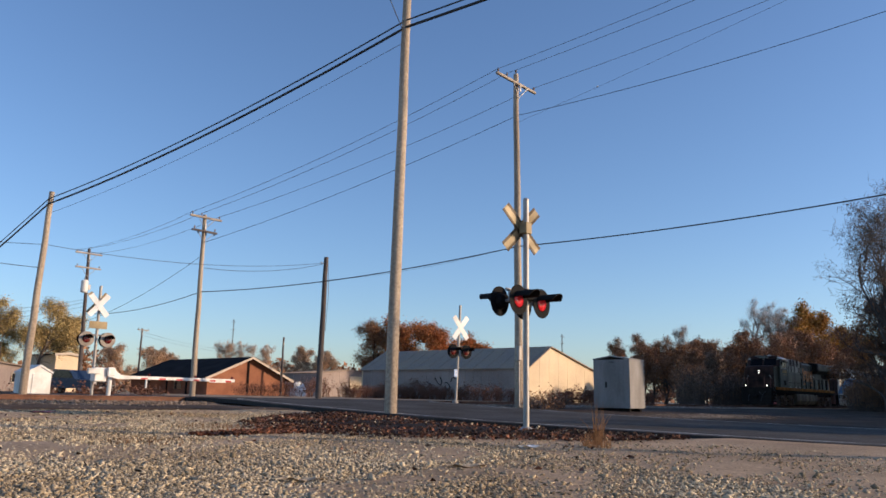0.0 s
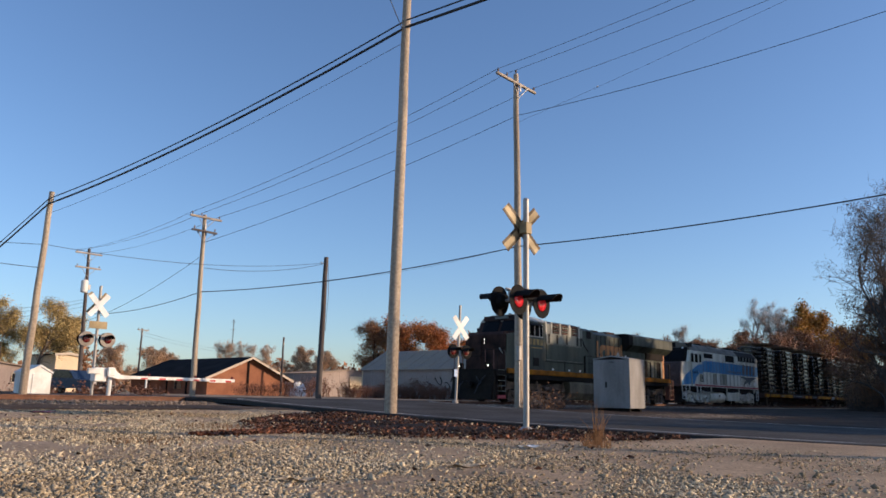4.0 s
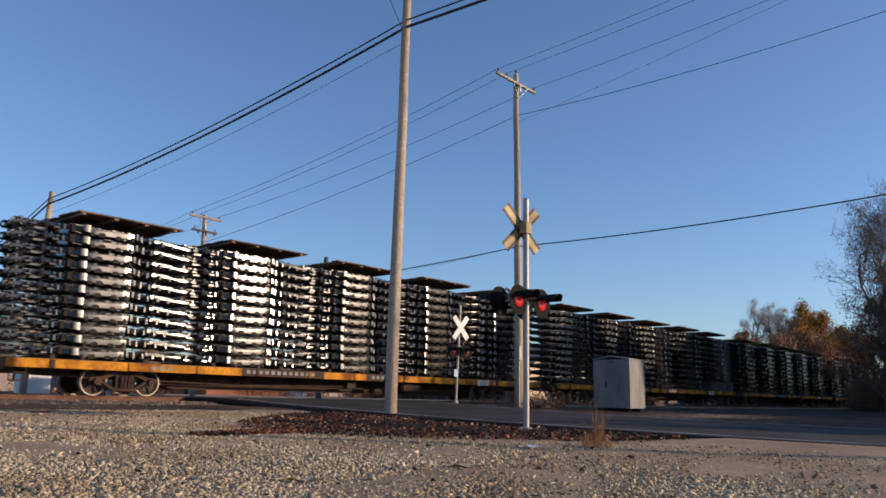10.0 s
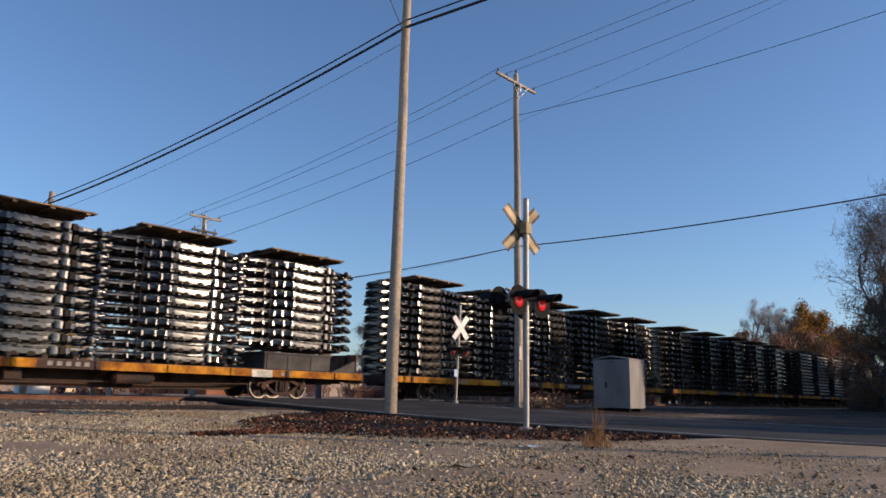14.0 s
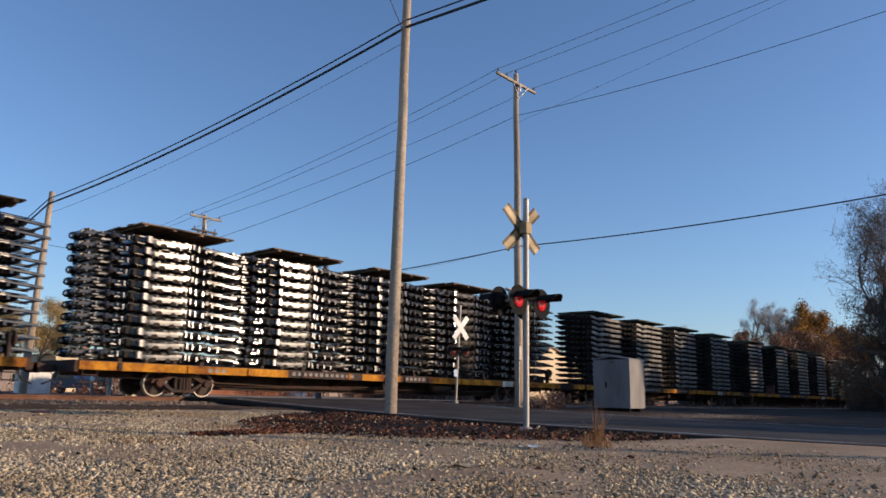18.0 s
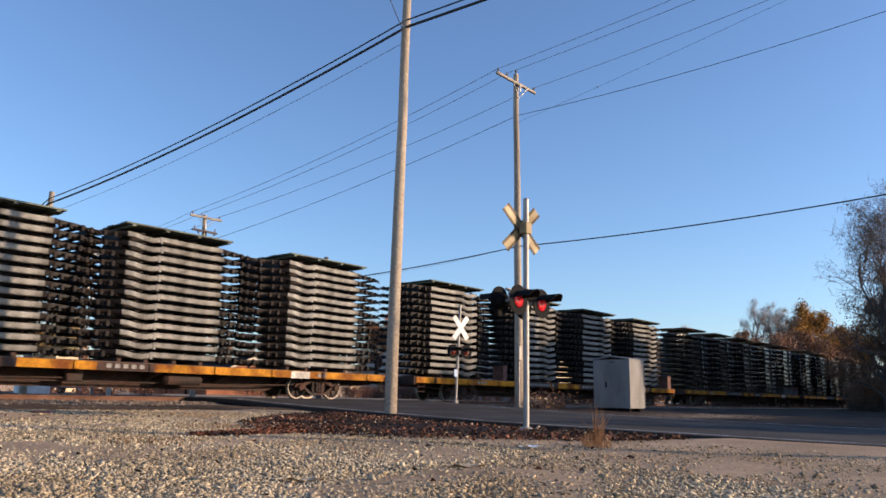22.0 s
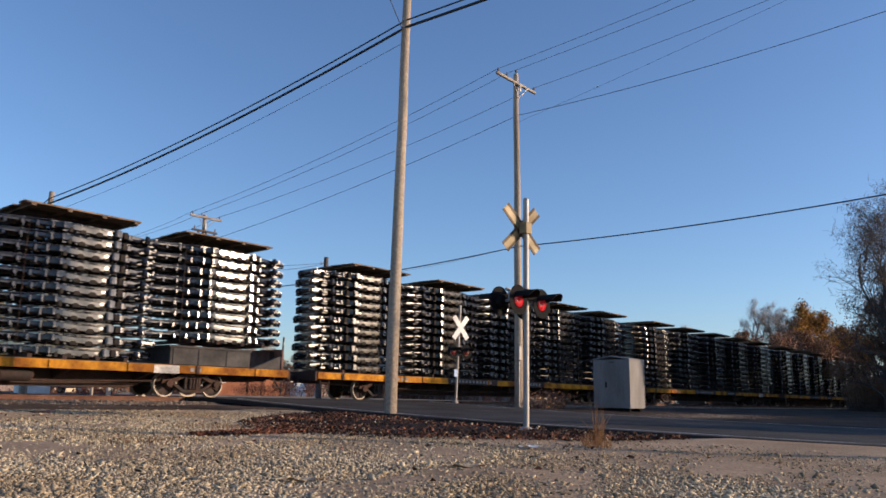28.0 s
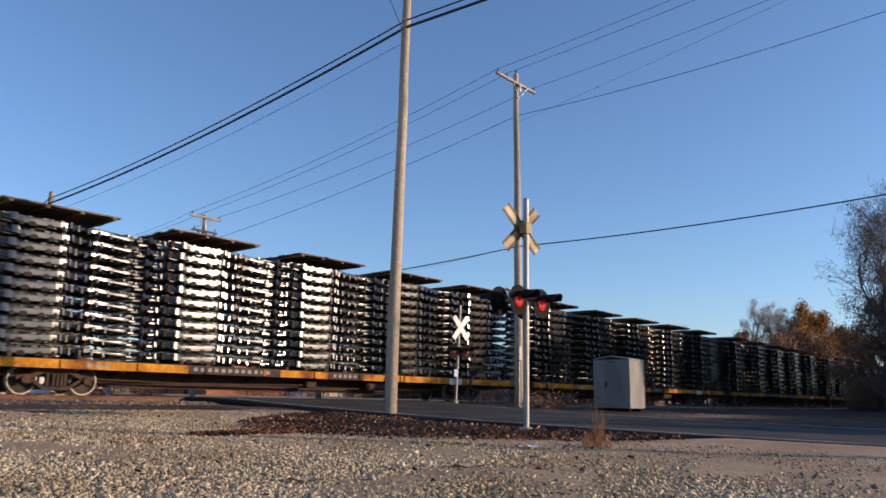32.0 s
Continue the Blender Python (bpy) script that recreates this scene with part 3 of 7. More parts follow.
def build_signals():
    # near signal: galvanised mast, the sign seen from its bare back
    ob = thing("crossing_signal", label="galvanised railway crossing signal with a bare-backed crossbuck and red lights", category="crossing signal",
               group="crossing signals", at=pose(12.8, -15.98, -0.5))
    part("mast", Mesh().tube([(0, 0, -0.4), (0, 0, 4.76)], 0.062, 16), "galv", ob, smooth=True)
    part("mast_cap", Mesh().dome((0, 0, 4.76), (0, 0, 1), 0.066, 0.04, 12, 3), "galv", ob, smooth=True)
    part("base_flange", Mesh().tube([(0, 0, -0.3), (0, 0, 0.06), (0, 0, 0.12)], [0.16, 0.15, 0.075], 14), "galv", ob)
    crossbuck(ob, (-0.02, 0.09, 4.14), (0.25, 0.97, 0), "alu_tan", "alu_tan")
    part("sign_bracket", Mesh().box(-0.12, -0.09, 4.02, 0.09, 0.09, 4.26, 0.01), "alu_tan", ob)
    face = Vector((0, -1, 0))
    side = Vector((1, 0, 0))
    part("light_arm", Mesh().tube([-side * 0.52 + Vector((0, 0.13, 2.82)), side * 0.52 + Vector((0, 0.13, 2.82))], 0.032, 8), "galv", ob, smooth=True)
    part("junction_box", Mesh().box(-0.13, -0.12, 2.62, 0.13, 0.12, 2.86, 0.03), "black_paint", ob)
    for s in (-1, 1):
        c = side * (0.41 * s) + Vector((0, 0.13, 2.60))
        lamp_unit(ob, c + face * 0.24, face, "black_paint", "red_lens")
        lamp_unit(ob, c - face * 0.24, -face, "black_paint", "red_lens")
        part("light_hanger", Mesh().tube([side * (0.41 * s) + Vector((0, 0.13, 2.84)), c + Vector((0, 0, -0.02))], 0.022, 6), "galv", ob)
        part("light_bracket", Mesh().tube([c + face * 0.16, c - face * 0.16], 0.03, 6), "galv", ob)
    # far signal beside the track, seen from its white front
    ob = thing("crossing_signal", label="slim silver crossing signal with a white crossbuck beside the track", category="crossing signal",
               group="crossing signals", at=pose(25.7, -3.3, -0.25))
    part("mast", Mesh().tube([(0, 0, -0.3), (0.1, -0.12, 4.42)], 0.055, 12), "galv", ob, smooth=True)
    part("base_flange", Mesh().tube([(0, 0, -0.2), (0, 0, 0.22), (0, 0, 0.3)], [0.15, 0.14, 0.08], 12), "housing", ob)
    d = Vector((-0.22, -0.97, 0)).normalized()
    crossbuck(ob, Vector((0.08, -0.1, 3.42)) + d * 0.09, d, "white", "alu_tan", 1.22, 0.23, 52)
    side = Vector((-d.y, d.x, 0))
    part("light_arm", Mesh().tube([-side * 0.5 + Vector((0.05, -0.06, 2.62)), side * 0.5 + Vector((0.05, -0.06, 2.62))], 0.03, 8), "housing", ob)
    for s in (-1, 1):
        lamp_unit(ob, side * (0.36 * s) + Vector((0.05, -0.06, 2.38)) + d * 0.14, d, "housing", "dark_lens", 0.40, "black_paint")
        part("light_hanger", Mesh().tube([side * (0.36 * s) + Vector((0.05, -0.06, 2.62)), side * (0.36 * s) + Vector((0.05, -0.06, 2.4))], 0.022, 6), "housing", ob)
    plate = part("info_plate", Mesh().box(-0.20, -0.09, 1.3, 0.02, -0.075, 1.62, 0.004), "blue_sign", ob, "small pale blue information plate")
    for i in range(3):
        part("text_bar", Mesh().box(-0.17, -0.094, 1.37 + i * 0.075, -0.03, -0.091, 1.39 + i * 0.075), "white", plate)
    # gated signal across the track
    ob = thing("gate_signal", label="crossing signal with white crossbuck, twin lights and lowered striped gate", category="crossing gate",
               group="crossing signals", at=pose(14.47, 6.6, -0.2))
    part("mast", Mesh().tube([(0, 0, -0.2), (-0.06, 0.03, 4.65)], 0.06, 12), "galv", ob, smooth=True)
    d = Vector((-0.15, -0.98, 0)).normalized()
    side = Vector((-d.y, d.x, 0))
    crossbuck(ob, Vector((-0.1, 0, 3.82)) + d * 0.09, d, "white", "alu_tan", 1.12, 0.22, 50)
    crossbuck(ob, Vector((-0.05, 0.1, 3.92)) - d * 0.12, -d, "white", "alu_tan", 1.12, 0.22, 50)
    sign = part("track_count_sign", Mesh().box(-0.45, -0.12, 2.86, 0.3, -0.1, 3.16, 0.005), "alu_tan", ob, "tan sign panel")
    part("light_arm", Mesh().tube([-side * 0.6 + Vector((-0.04, 0, 2.6)), side * 0.6 + Vector((-0.04, 0, 2.6))], 0.035, 8), "housing", ob)
    for s in (-1, 1):
        c = side * (0.42 * s) + Vector((-0.04, 0, 2.42))
        lamp_unit(ob, c + d * 0.14, d, "housing", "dark_lens", 0.36, "housing")
        lamp_unit(ob, c - d * 0.14, -d, "black_paint", "dark_lens", 0.36)
        part("light_hanger", Mesh().tube([c + Vector((0, 0, 0.2)), c], 0.022, 6), "housing", ob)
    part("gate_mechanism", Mesh().box(-0.16, -0.46, 0.72, 0.34, -0.06, 1.28, 0.03), "white_paint", ob, "white gate motor case")
    part("counterweight", Mesh().box(-0.5, -0.62, 1.02, 0.0, -0.47, 1.24, 0.02), "white_paint", ob)
    part("gate_hub", Mesh().box(0.3, -0.62, 0.95, 0.62, -0.5, 1.30, 0.03), "white_paint", ob)
    part("support_arm", Mesh().prism([(0.3, 0.95), (0.55, 1.25), (0.85, 1.02), (1.2, 0.98), (1.2, 0.84), (0.75, 0.84)], -0.6, -0.52), "white_paint", ob)
    part("pedestal", Mesh().tube([(0.55, -0.3, -0.1), (0.55, -0.3, 0.95)], 0.09, 10), "white_paint", ob)
    arm = part("gate_arm", Mesh().box(0.9, -0.59, 0.86, 6.35, -0.55, 0.99, 0.006), "white_paint", ob, "long white and red gate arm")
    for i in range(6):
        part("red_stripe", Mesh().box(1.75 + i * 0.82, -0.594, 0.857, 2.05 + i * 0.82, -0.546, 0.93), "red_band", arm)
    for x in (2.1, 4.3, 6.2):
        part("gate_lamp", Mesh().tube([(x, -0.57, 0.99), (x, -0.57, 1.1)], 0.05, 8), "dark_lens", arm)
    part("gate_brace", Mesh().tube([(2.0, -0.58, 0.86), (2.0, -0.58, 0.5)], 0.045, 6), "white_paint", arm)


def build_cabinet():
    ob = thing("relay_cabinet", label="pale grey metal railway relay hut with a shallow gabled roof", category="equipment hut", at=pose(30.75, -8.95, -0.22, 0, 0, 2))
    body = part("body", Mesh().box(0, 0, 0.06, 1.5, 1.75, 2.18, 0.015), "cabinet", ob)
    part("roof", Mesh().prism([(-0.015, 2.17), (0.875, 2.30), (1.765, 2.17), (1.765, 2.22), (0.875, 2.36), (-0.015, 2.22)], -0.025, 1.525, "x"), "cabinet", ob)
    door = part("door", Mesh().box(-0.02, 0.28, 0.16, -0.001, 1.25, 2.05, 0.004), "cabinet", body)
    part("handle", Mesh().box(-0.06, 1.08, 0.95, -0.02, 1.14, 1.2, 0.008), "black_paint", door, "dark door handle")
    part("vent", Mesh().box(-0.015, 0.75, 2.02, -0.001, 0.95, 2.08), "black_paint", body)
    for x in (0.15, 1.2):
        part("skid", Mesh().box(x, 0.1, -0.1, x + 0.15, 1.65, 0.06), "black_paint", ob)
    for x in (0.0, 1.46):
        part("corner_trim", Mesh().box(x, -0.012, 0.08, x + 0.05, -0.001, 2.16), "cabinet", body)


build_lines()
build_signals()
build_cabinet()


# ---------------------------------------------------------------- buildings
def gable_house(name, label, x0, x1, y0, y1, z0, eave, ridge, wall, gable, roof, over=0.3, ridge_x=None, corrugated=0.0, trim="fascia"):
    """A house with its gable towards the track (-y); ridge runs along y."""
    ob = thing(name, label=label, category="building", at=pose(x0, y0, z0))
    w, d = x1 - x0, y1 - y0
    r = (ridge_x - x0) if ridge_x else w / 2
    t = 0.2
    for nm, a0, b0, a1, b1 in (("wall", 0, 0.2, t, d - 0.2), ("wall", w - t, 0.2, w, d - 0.2)):
        part(nm, Mesh().box(a0, b0, -0.4, a1, b1, eave), wall, ob)
    for b in (0, d - t):
        part("gable_wall", Mesh().prism([(0, -0.4), (w, -0.4), (w, eave), (r, ridge - 0.02), (0, eave)], b, b + t, "y"), gable, ob)
    for a, s in ((0, -1), (w, 1)):
        run = abs(r - a)
        drop = (ridge - eave) / run * over
        p = [(a + s * over, eave - drop), (r, ridge), (r, ridge + 0.1), (a + s * over, eave - drop + 0.1)]
        part("roof_slope", Mesh().prism(p, -over, d + over, "y"), roof, ob)
        if trim:
            q = [(a + s * over, eave - drop - 0.14), (r, ridge - 0.14), (r, ridge + 0.12), (a + s * over, eave - drop + 0.12)]
            part("barge_board", Mesh().prism(q, -over - 0.04, -over - 0.005, "y"), trim, ob)
    if corrugated:
        mesh = Mesh()
        k = 0.35
        while k < d - 0.3:
            mesh.box(-0.03, k, -0.3, 0.005, k + 0.06, eave - 0.05)
            k += corrugated
        part("siding_rib", mesh, wall, ob)
        mesh = Mesh()
        k = 0.3
        while k < w - 0.1:
            h = eave + (ridge - eave) * (1 - abs(k - r) / (r if k < r else w - r)) - 0.2
            mesh.box(k, -0.012, -0.3, k + 0.03, 0.005, h)
            k += corrugated * 1.6
        part("siding_rib", mesh, gable, ob)
        mesh = Mesh()
        k = 0.2
        while k < d:
            mesh.add([(-over, k, eave - (ridge - eave) / r * over + 0.1), (r, k, ridge + 0.1), (r, k + 0.05, ridge + 0.1), (-over, k + 0.05, eave - (ridge - eave) / r * over + 0.1),
                      (-over, k, eave - (ridge - eave) / r * over + 0.14), (r, k, ridge + 0.14), (r, k + 0.05, ridge + 0.14), (-over, k + 0.05, eave - (ridge - eave) / r * over + 0.14)],
                     [(0, 1, 2, 3), (4, 7, 6, 5), (0, 4, 5, 1), (2, 6, 7, 3), (1, 5, 6, 2), (0, 3, 7, 4)])
            k += corrugated * 1.5
        part("roof_seam", mesh, roof, ob)
    return ob


def window(parent, x0, z0, x1, z1, y, frame_mat="fascia"):
    w = part("window", Mesh().box(x0, y - 0.05, z0, x1, y - 0.005, z0 + 0.08).box(x0, y - 0.05, z1 - 0.08, x1, y - 0.005, z1)
             .box(x0, y - 0.05, z0, x0 + 0.08, y - 0.005, z1).box(x1 - 0.08, y - 0.05, z0, x1, y - 0.005, z1), frame_mat, parent)
    part("pane", Mesh().box(x0 + 0.08, y - 0.02, z0 + 0.08, x1 - 0.08, y - 0.008, z1 - 0.08), "glass", w)


def build_buildings():
    # sides greyer, gable creamier: shade and sun are put into the two colours
    barn = gable_house("barn", "long sheet-metal barn, grey sides and cream gable coloured for shade and sun", 63.4, 76.6, 19.0, 43.0, -0.05, 3.3, 5.55,
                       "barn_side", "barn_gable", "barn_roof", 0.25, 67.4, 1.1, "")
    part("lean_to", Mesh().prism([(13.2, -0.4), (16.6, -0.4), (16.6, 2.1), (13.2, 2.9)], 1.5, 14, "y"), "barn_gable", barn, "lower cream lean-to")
    part("lean_to_roof", Mesh().prism([(13.25, 2.9), (16.9, 2.05), (16.9, 2.15), (13.25, 3.0)], 1.2, 14.3, "y"), "barn_roof", barn)
    tag = Mesh()
    for k, (a, b) in enumerate(((9.5, 1.9), (10.6, 1.4), (11.8, 2.0), (12.6, 1.3))):
        pts = [(-0.035, a + 0.5 * cos(t * 0.7 + k), b + 0.45 * sin(t * 0.9 + k)) for t in range(7)]
        tag.tube(pts, 0.05, 4)
    part("scrawl", tag, "black_paint", barn, "faint dark spray-painted scrawl")
    house = gable_house("brick_house", "low red-brown brick house with a dark shingle roof", 45.2, 55.3, 47.2, 63.5, -0.1, 2.0, 4.15,
                        "brick", "brick", "shingle", 0.7, None, 0.0, "fascia")
    part("corner_post", Mesh().box(4.9, -0.12, -0.1, 5.1, -0.01, 4.0), "shingle", house, "dark vertical seam post")
    part("sign_board", Mesh().box(0.2, -0.08, 1.35, 2.2, -0.02, 1.75), "white_paint", house, "white sign board")
    for y in (3.0, 7.0, 11.0):
        part("porch_post", Mesh().box(-0.65, y, -0.3, -0.5, y + 0.15, 1.75), "shingle", house)
    part("side_window", Mesh().box(-0.03, 5.0, 0.6, -0.005, 6.6, 1.5), "glass", house)
    # behind the left end of the track
    shed = gable_house("garden_shed", "small white garden shed glaring in the sun", 15.95, 17.15, 17.2, 18.8, -0.15, 1.15, 1.48, "white_paint", "white_paint", "white_paint", 0.06, None, 0, "")
    part("shed_door", Mesh().box(0.25, -0.03, 0.0, 0.95, -0.004, 1.1, 0.005), "white_paint", shed)
    grey = gable_house("grey_house", "pale grey low house behind the track", 20.0, 31.0, 50.0, 58.0, -0.1, 1.9, 2.6, "barn_side", "barn_side", "barn_roof", 0.3, None, 0, "")
    window(grey, 3.0, 0.8, 4.2, 1.7, 0)
    window(grey, 7.0, 0.8, 8.2, 1.7, 0)
    beige = gable_house("beige_house", "beige two-storey house behind bare bushes", 34.0, 36.4, 58.0, 66.0, 0.0, 3.8, 3.95, "barn_gable", "barn_gable", "shingle", 0.2, None, 0, "fascia")
    grey2 = gable_house("grey_shed", "grey metal shed behind brown weeds", 69.0, 82.0, 58.0, 66.0, 0.0, 3.1, 3.8, "barn_side", "barn_side", "barn_roof", 0.2, None, 0.8, "")
    part("white_panel", Mesh().box(6.0, -0.1, 1.0, 8.6, -0.03, 2.9, 0.02), "barn_gable", grey2, "cream loading door")
    low = gable_house("long_shed", "long low pale grey shed beyond the crossing", 30.5, 41.0, 62.0, 70.0, -0.1, 2.0, 2.7, "barn_side", "barn_side", "barn_roof", 0.2, None, 0.9, "")
    # tarp-covered heap
    heap = Mesh()
    v, f, n, m = [], [], 12, 6
    for j in range(m):
        for i in range(n):
            a, h = 2 * pi * i / n, j / (m - 1)
            r = (1.0 - 0.75 * h ** 2) * (1 + 0.12 * sin(3 * a + j))
            v.append((1.3 * r * cos(a), 0.9 * r * sin(a), 1.7 * h))
    for j in range(m - 1):
        f += [(j * n + i, j * n + (i + 1) % n, (j + 1) * n + (i + 1) % n, (j + 1) * n + i) for i in range(n)]
    f.append(tuple((m - 1) * n + i for i in range(n)))
    heap.add(v, f)
    thing("covered_heap", heap, "white_paint", "heap under a crumpled white tarpaulin by the brick house", "heap", at=pose(57.5, 47.5, -0.05), smooth=True)
    # distant antenna masts
    for x, y, h in ((100.0, 38.0, 10.0), (95.0, 118.0, 16.0)):
        mast = Mesh()
        for a in range(3):
            p = Vector((0.4 * cos(2.1 * a), 0.4 * sin(2.1 * a), 0))
            mast.tube([p * 0.4, p * 0.2 + Vector((0, 0, h))], 0.03, 4)
        for k in range(int(h)):
            mast.tube([(-0.12, 0, k + 0.2), (0.12, 0, k + 0.9)], 0.02, 4)
        for k in (0.86, 0.96):
            mast.box(-0.5, -0.04, h * k, 0.5, 0.04, h * k + 0.06)
        thing("antenna_mast", mast, "pole_dark", "thin grey lattice antenna mast in the distance", "antenna", at=pose(x, y, 0))


build_buildings()


def build_pickup():
    ob = thing("pickup_truck", label="parked dark blue pickup truck behind the gate", category="truck", at=pose(25.2, 27.0, -0.12, 0, 0, 112))
    body = [(0, 0.45), (0, 0.95), (1.5, 1.02), (2.0, 1.62), (3.4, 1.66), (3.6, 1.05), (5.3, 1.0), (5.35, 0.5), (4.9, 0.42), (0.3, 0.40)]
    part("body", Mesh().prism(body, 0, 1.85), "blue_car", ob)
    cabin = part("cab_glass", Mesh().prism([(1.62, 1.08), (2.06, 1.56), (3.34, 1.59), (3.48, 1.1)], -0.012, 1.862), "glass", ob, "dark side windows")
    part("grille", Mesh().box(-0.05, 0.2, 0.55, 0.0, 1.65, 0.9, 0.02), "black_paint", ob)
    part("bumper", Mesh().box(-0.14, 0.05, 0.38, 0.02, 1.8, 0.55, 0.03), "galv", ob, "bright front bumper")
    for y in (0.08, 1.5):
        part("headlight", Mesh().box(-0.06, y, 0.68, 0.02, y + 0.28, 0.86, 0.02), "white", ob)
    for x in (0.95, 4.3):
        for y in (0.02, 1.63):
            w = part("wheel", Mesh().tube([(x, y, 0.36), (x, y + 0.2, 0.36)], 0.36, 16), "black_paint", ob)
            part("rim", Mesh().tube([(x, y - 0.01, 0.36), (x, y + 0.21, 0.36)], 0.2, 12), "galv", w)


M["blue_car"] = material("dark blue car paint", (0.018, 0.035, 0.075), 0.35, 0.1, 6, 0.1, None, 1, 0)
build_pickup()


# ---------------------------------------------------------------- trees
def tree(x, y, h, spread, seed, label, leaf="", leaves=0, leaf_size=0.16, bark="bark", twigs=900, low=0.25, z=None, name="tree", r0=None, droop=0.0, twig="twig", kids_of=(7, 5, 4), up=0.0, fluff=0.10):
    """A tapered trunk with forking limbs; a crown of fine twigs and, where there are any, leaves."""
    rng = np.random.default_rng(seed)
    ob = thing(name, label=label, category="tree", group="trees", at=pose(x, y, (ground_z(x, y) if z is None else z) - 0.05))
    wood, tips = Mesh(), []
    r0 = r0 or 0.018 * h + 0.06

    def limb(p, d, length, r, level):
        n = 5 if level < 2 else 4
        pts, q, dd = [p], p, d.normalized()
        for i in range(n):
            dd = (dd + Vector(rng.normal(0, 0.16 + 0.06 * level, 3)) + Vector((0, 0, 0.10 - droop * 0.1 * level))).normalized()
            q = q + dd * (length / n)
            pts.append(q)
        wood.tube(pts, [r * (1 - 0.62 * i / n) for i in range(n + 1)], 7 if level == 0 else (5 if level == 1 else 4), caps=False)
        if level >= 3:
            tips.extend([pts[-1], pts[-2], pts[-3]])
            return
        if level == 2:
            tips.append(pts[-1])
        kids = kids_of[level]
        for k in range(kids):
            t = low + (1 - low) * (k + 0.6 * rng.random()) / kids if level == 0 else 0.3 + 0.7 * (k + rng.random()) / kids
            j = min(n - 1, int(t * n))
            b = pts[j].lerp(pts[j + 1], t * n - j)
            a = rng.uniform(0, 2 * pi) if level else 2.4 * k + rng.uniform(-0.5, 0.5)
            tilt = rng.uniform(0.55, 1.05) * (1.15 - 0.5 * t if level == 0 else 1)
            out = Vector((cos(a), sin(a), 0))
            nd = (dd * cos(tilt) + out * sin(tilt) + Vector((0, 0, 0.15 + up))).normalized()
            ln = length * (0.40 if level == 0 else 0.62) * rng.uniform(0.75, 1.15) * (1.2 - 0.55 * t) * (spread if level == 0 else 1)
            limb(b, nd, ln, max(0.008, r * (1 - 0.6 * t) * 0.55), level + 1)

    limb(Vector((0, 0, -0.2)), Vector((rng.normal(0, 0.04), rng.normal(0, 0.04), 1)), h * 0.80, r0, 0)
    part("trunk", wood, bark, ob, smooth=True)
    tp = np.array([tuple(t) for t in tips])
    vs, fs, ix = [], [], []
    if twigs:
        a = tp[rng.integers(0, len(tp), twigs)] + rng.normal(0, fluff * spread, (twigs, 3))
        d = rng.normal(0, 1, (twigs, 3)) + np.array([0, 0, 0.5 + 2 * up])
        d /= np.linalg.norm(d, axis=1)[:, None]
        b = a + d * rng.uniform(0.35, 1.0, (twigs, 1)) * (0.05 * h + 0.2)
        s = np.cross(d, rng.normal(0, 1, (twigs, 3)))
        s /= np.linalg.norm(s, axis=1)[:, None]
        w = 0.007 + 0.0006 * h
        u = np.cross(d, s)
        v = np.stack([a + s * w, a - s * w * 0.5 + u * w, a - s * w * 0.5 - u * w, b], 1)
        k = np.arange(twigs)[:, None] * 4
        vs.append(v.reshape(-1, 3))
        fs.append(np.concatenate([k + np.array([[0, 1, 3]]), k + np.array([[1, 2, 3]]), k + np.array([[2, 0, 3]])]))
        ix.append(np.zeros(3 * twigs, int))
    if leaves:
        base = twigs * 4
        c = tp[rng.integers(0, len(tp), leaves)] + rng.normal(0, (0.024 if leaves > 2500 else 0.012) * h * spread, (leaves, 3))
        s = rng.normal(0, 1, (leaves, 3))
        s /= np.linalg.norm(s, axis=1)[:, None]
        u = np.cross(s, rng.normal(0, 1, (leaves, 3)))
        u /= np.linalg.norm(u, axis=1)[:, None]
        q = leaf_size * rng.uniform(0.5, 1.2, (leaves, 1))
        v = np.stack([c - s * q, c + u * q * 0.6, c + s * q, c - u * q * 0.6 + np.cross(s, u) * q * 0.3], 1)
        k = base + np.arange(leaves)[:, None] * 4
        vs.append(v.reshape(-1, 3))
        fs.append(np.concatenate([k + np.array([[0, 1, 2]]), k + np.array([[0, 2, 3]])]))
        ix.append(np.ones(2 * leaves, int))
    if vs:
        me = bulk("crown", np.concatenate(vs), np.concatenate(fs), [twig, leaf or twig], np.concatenate(ix))
        part("crown", me, None, ob)
    return ob


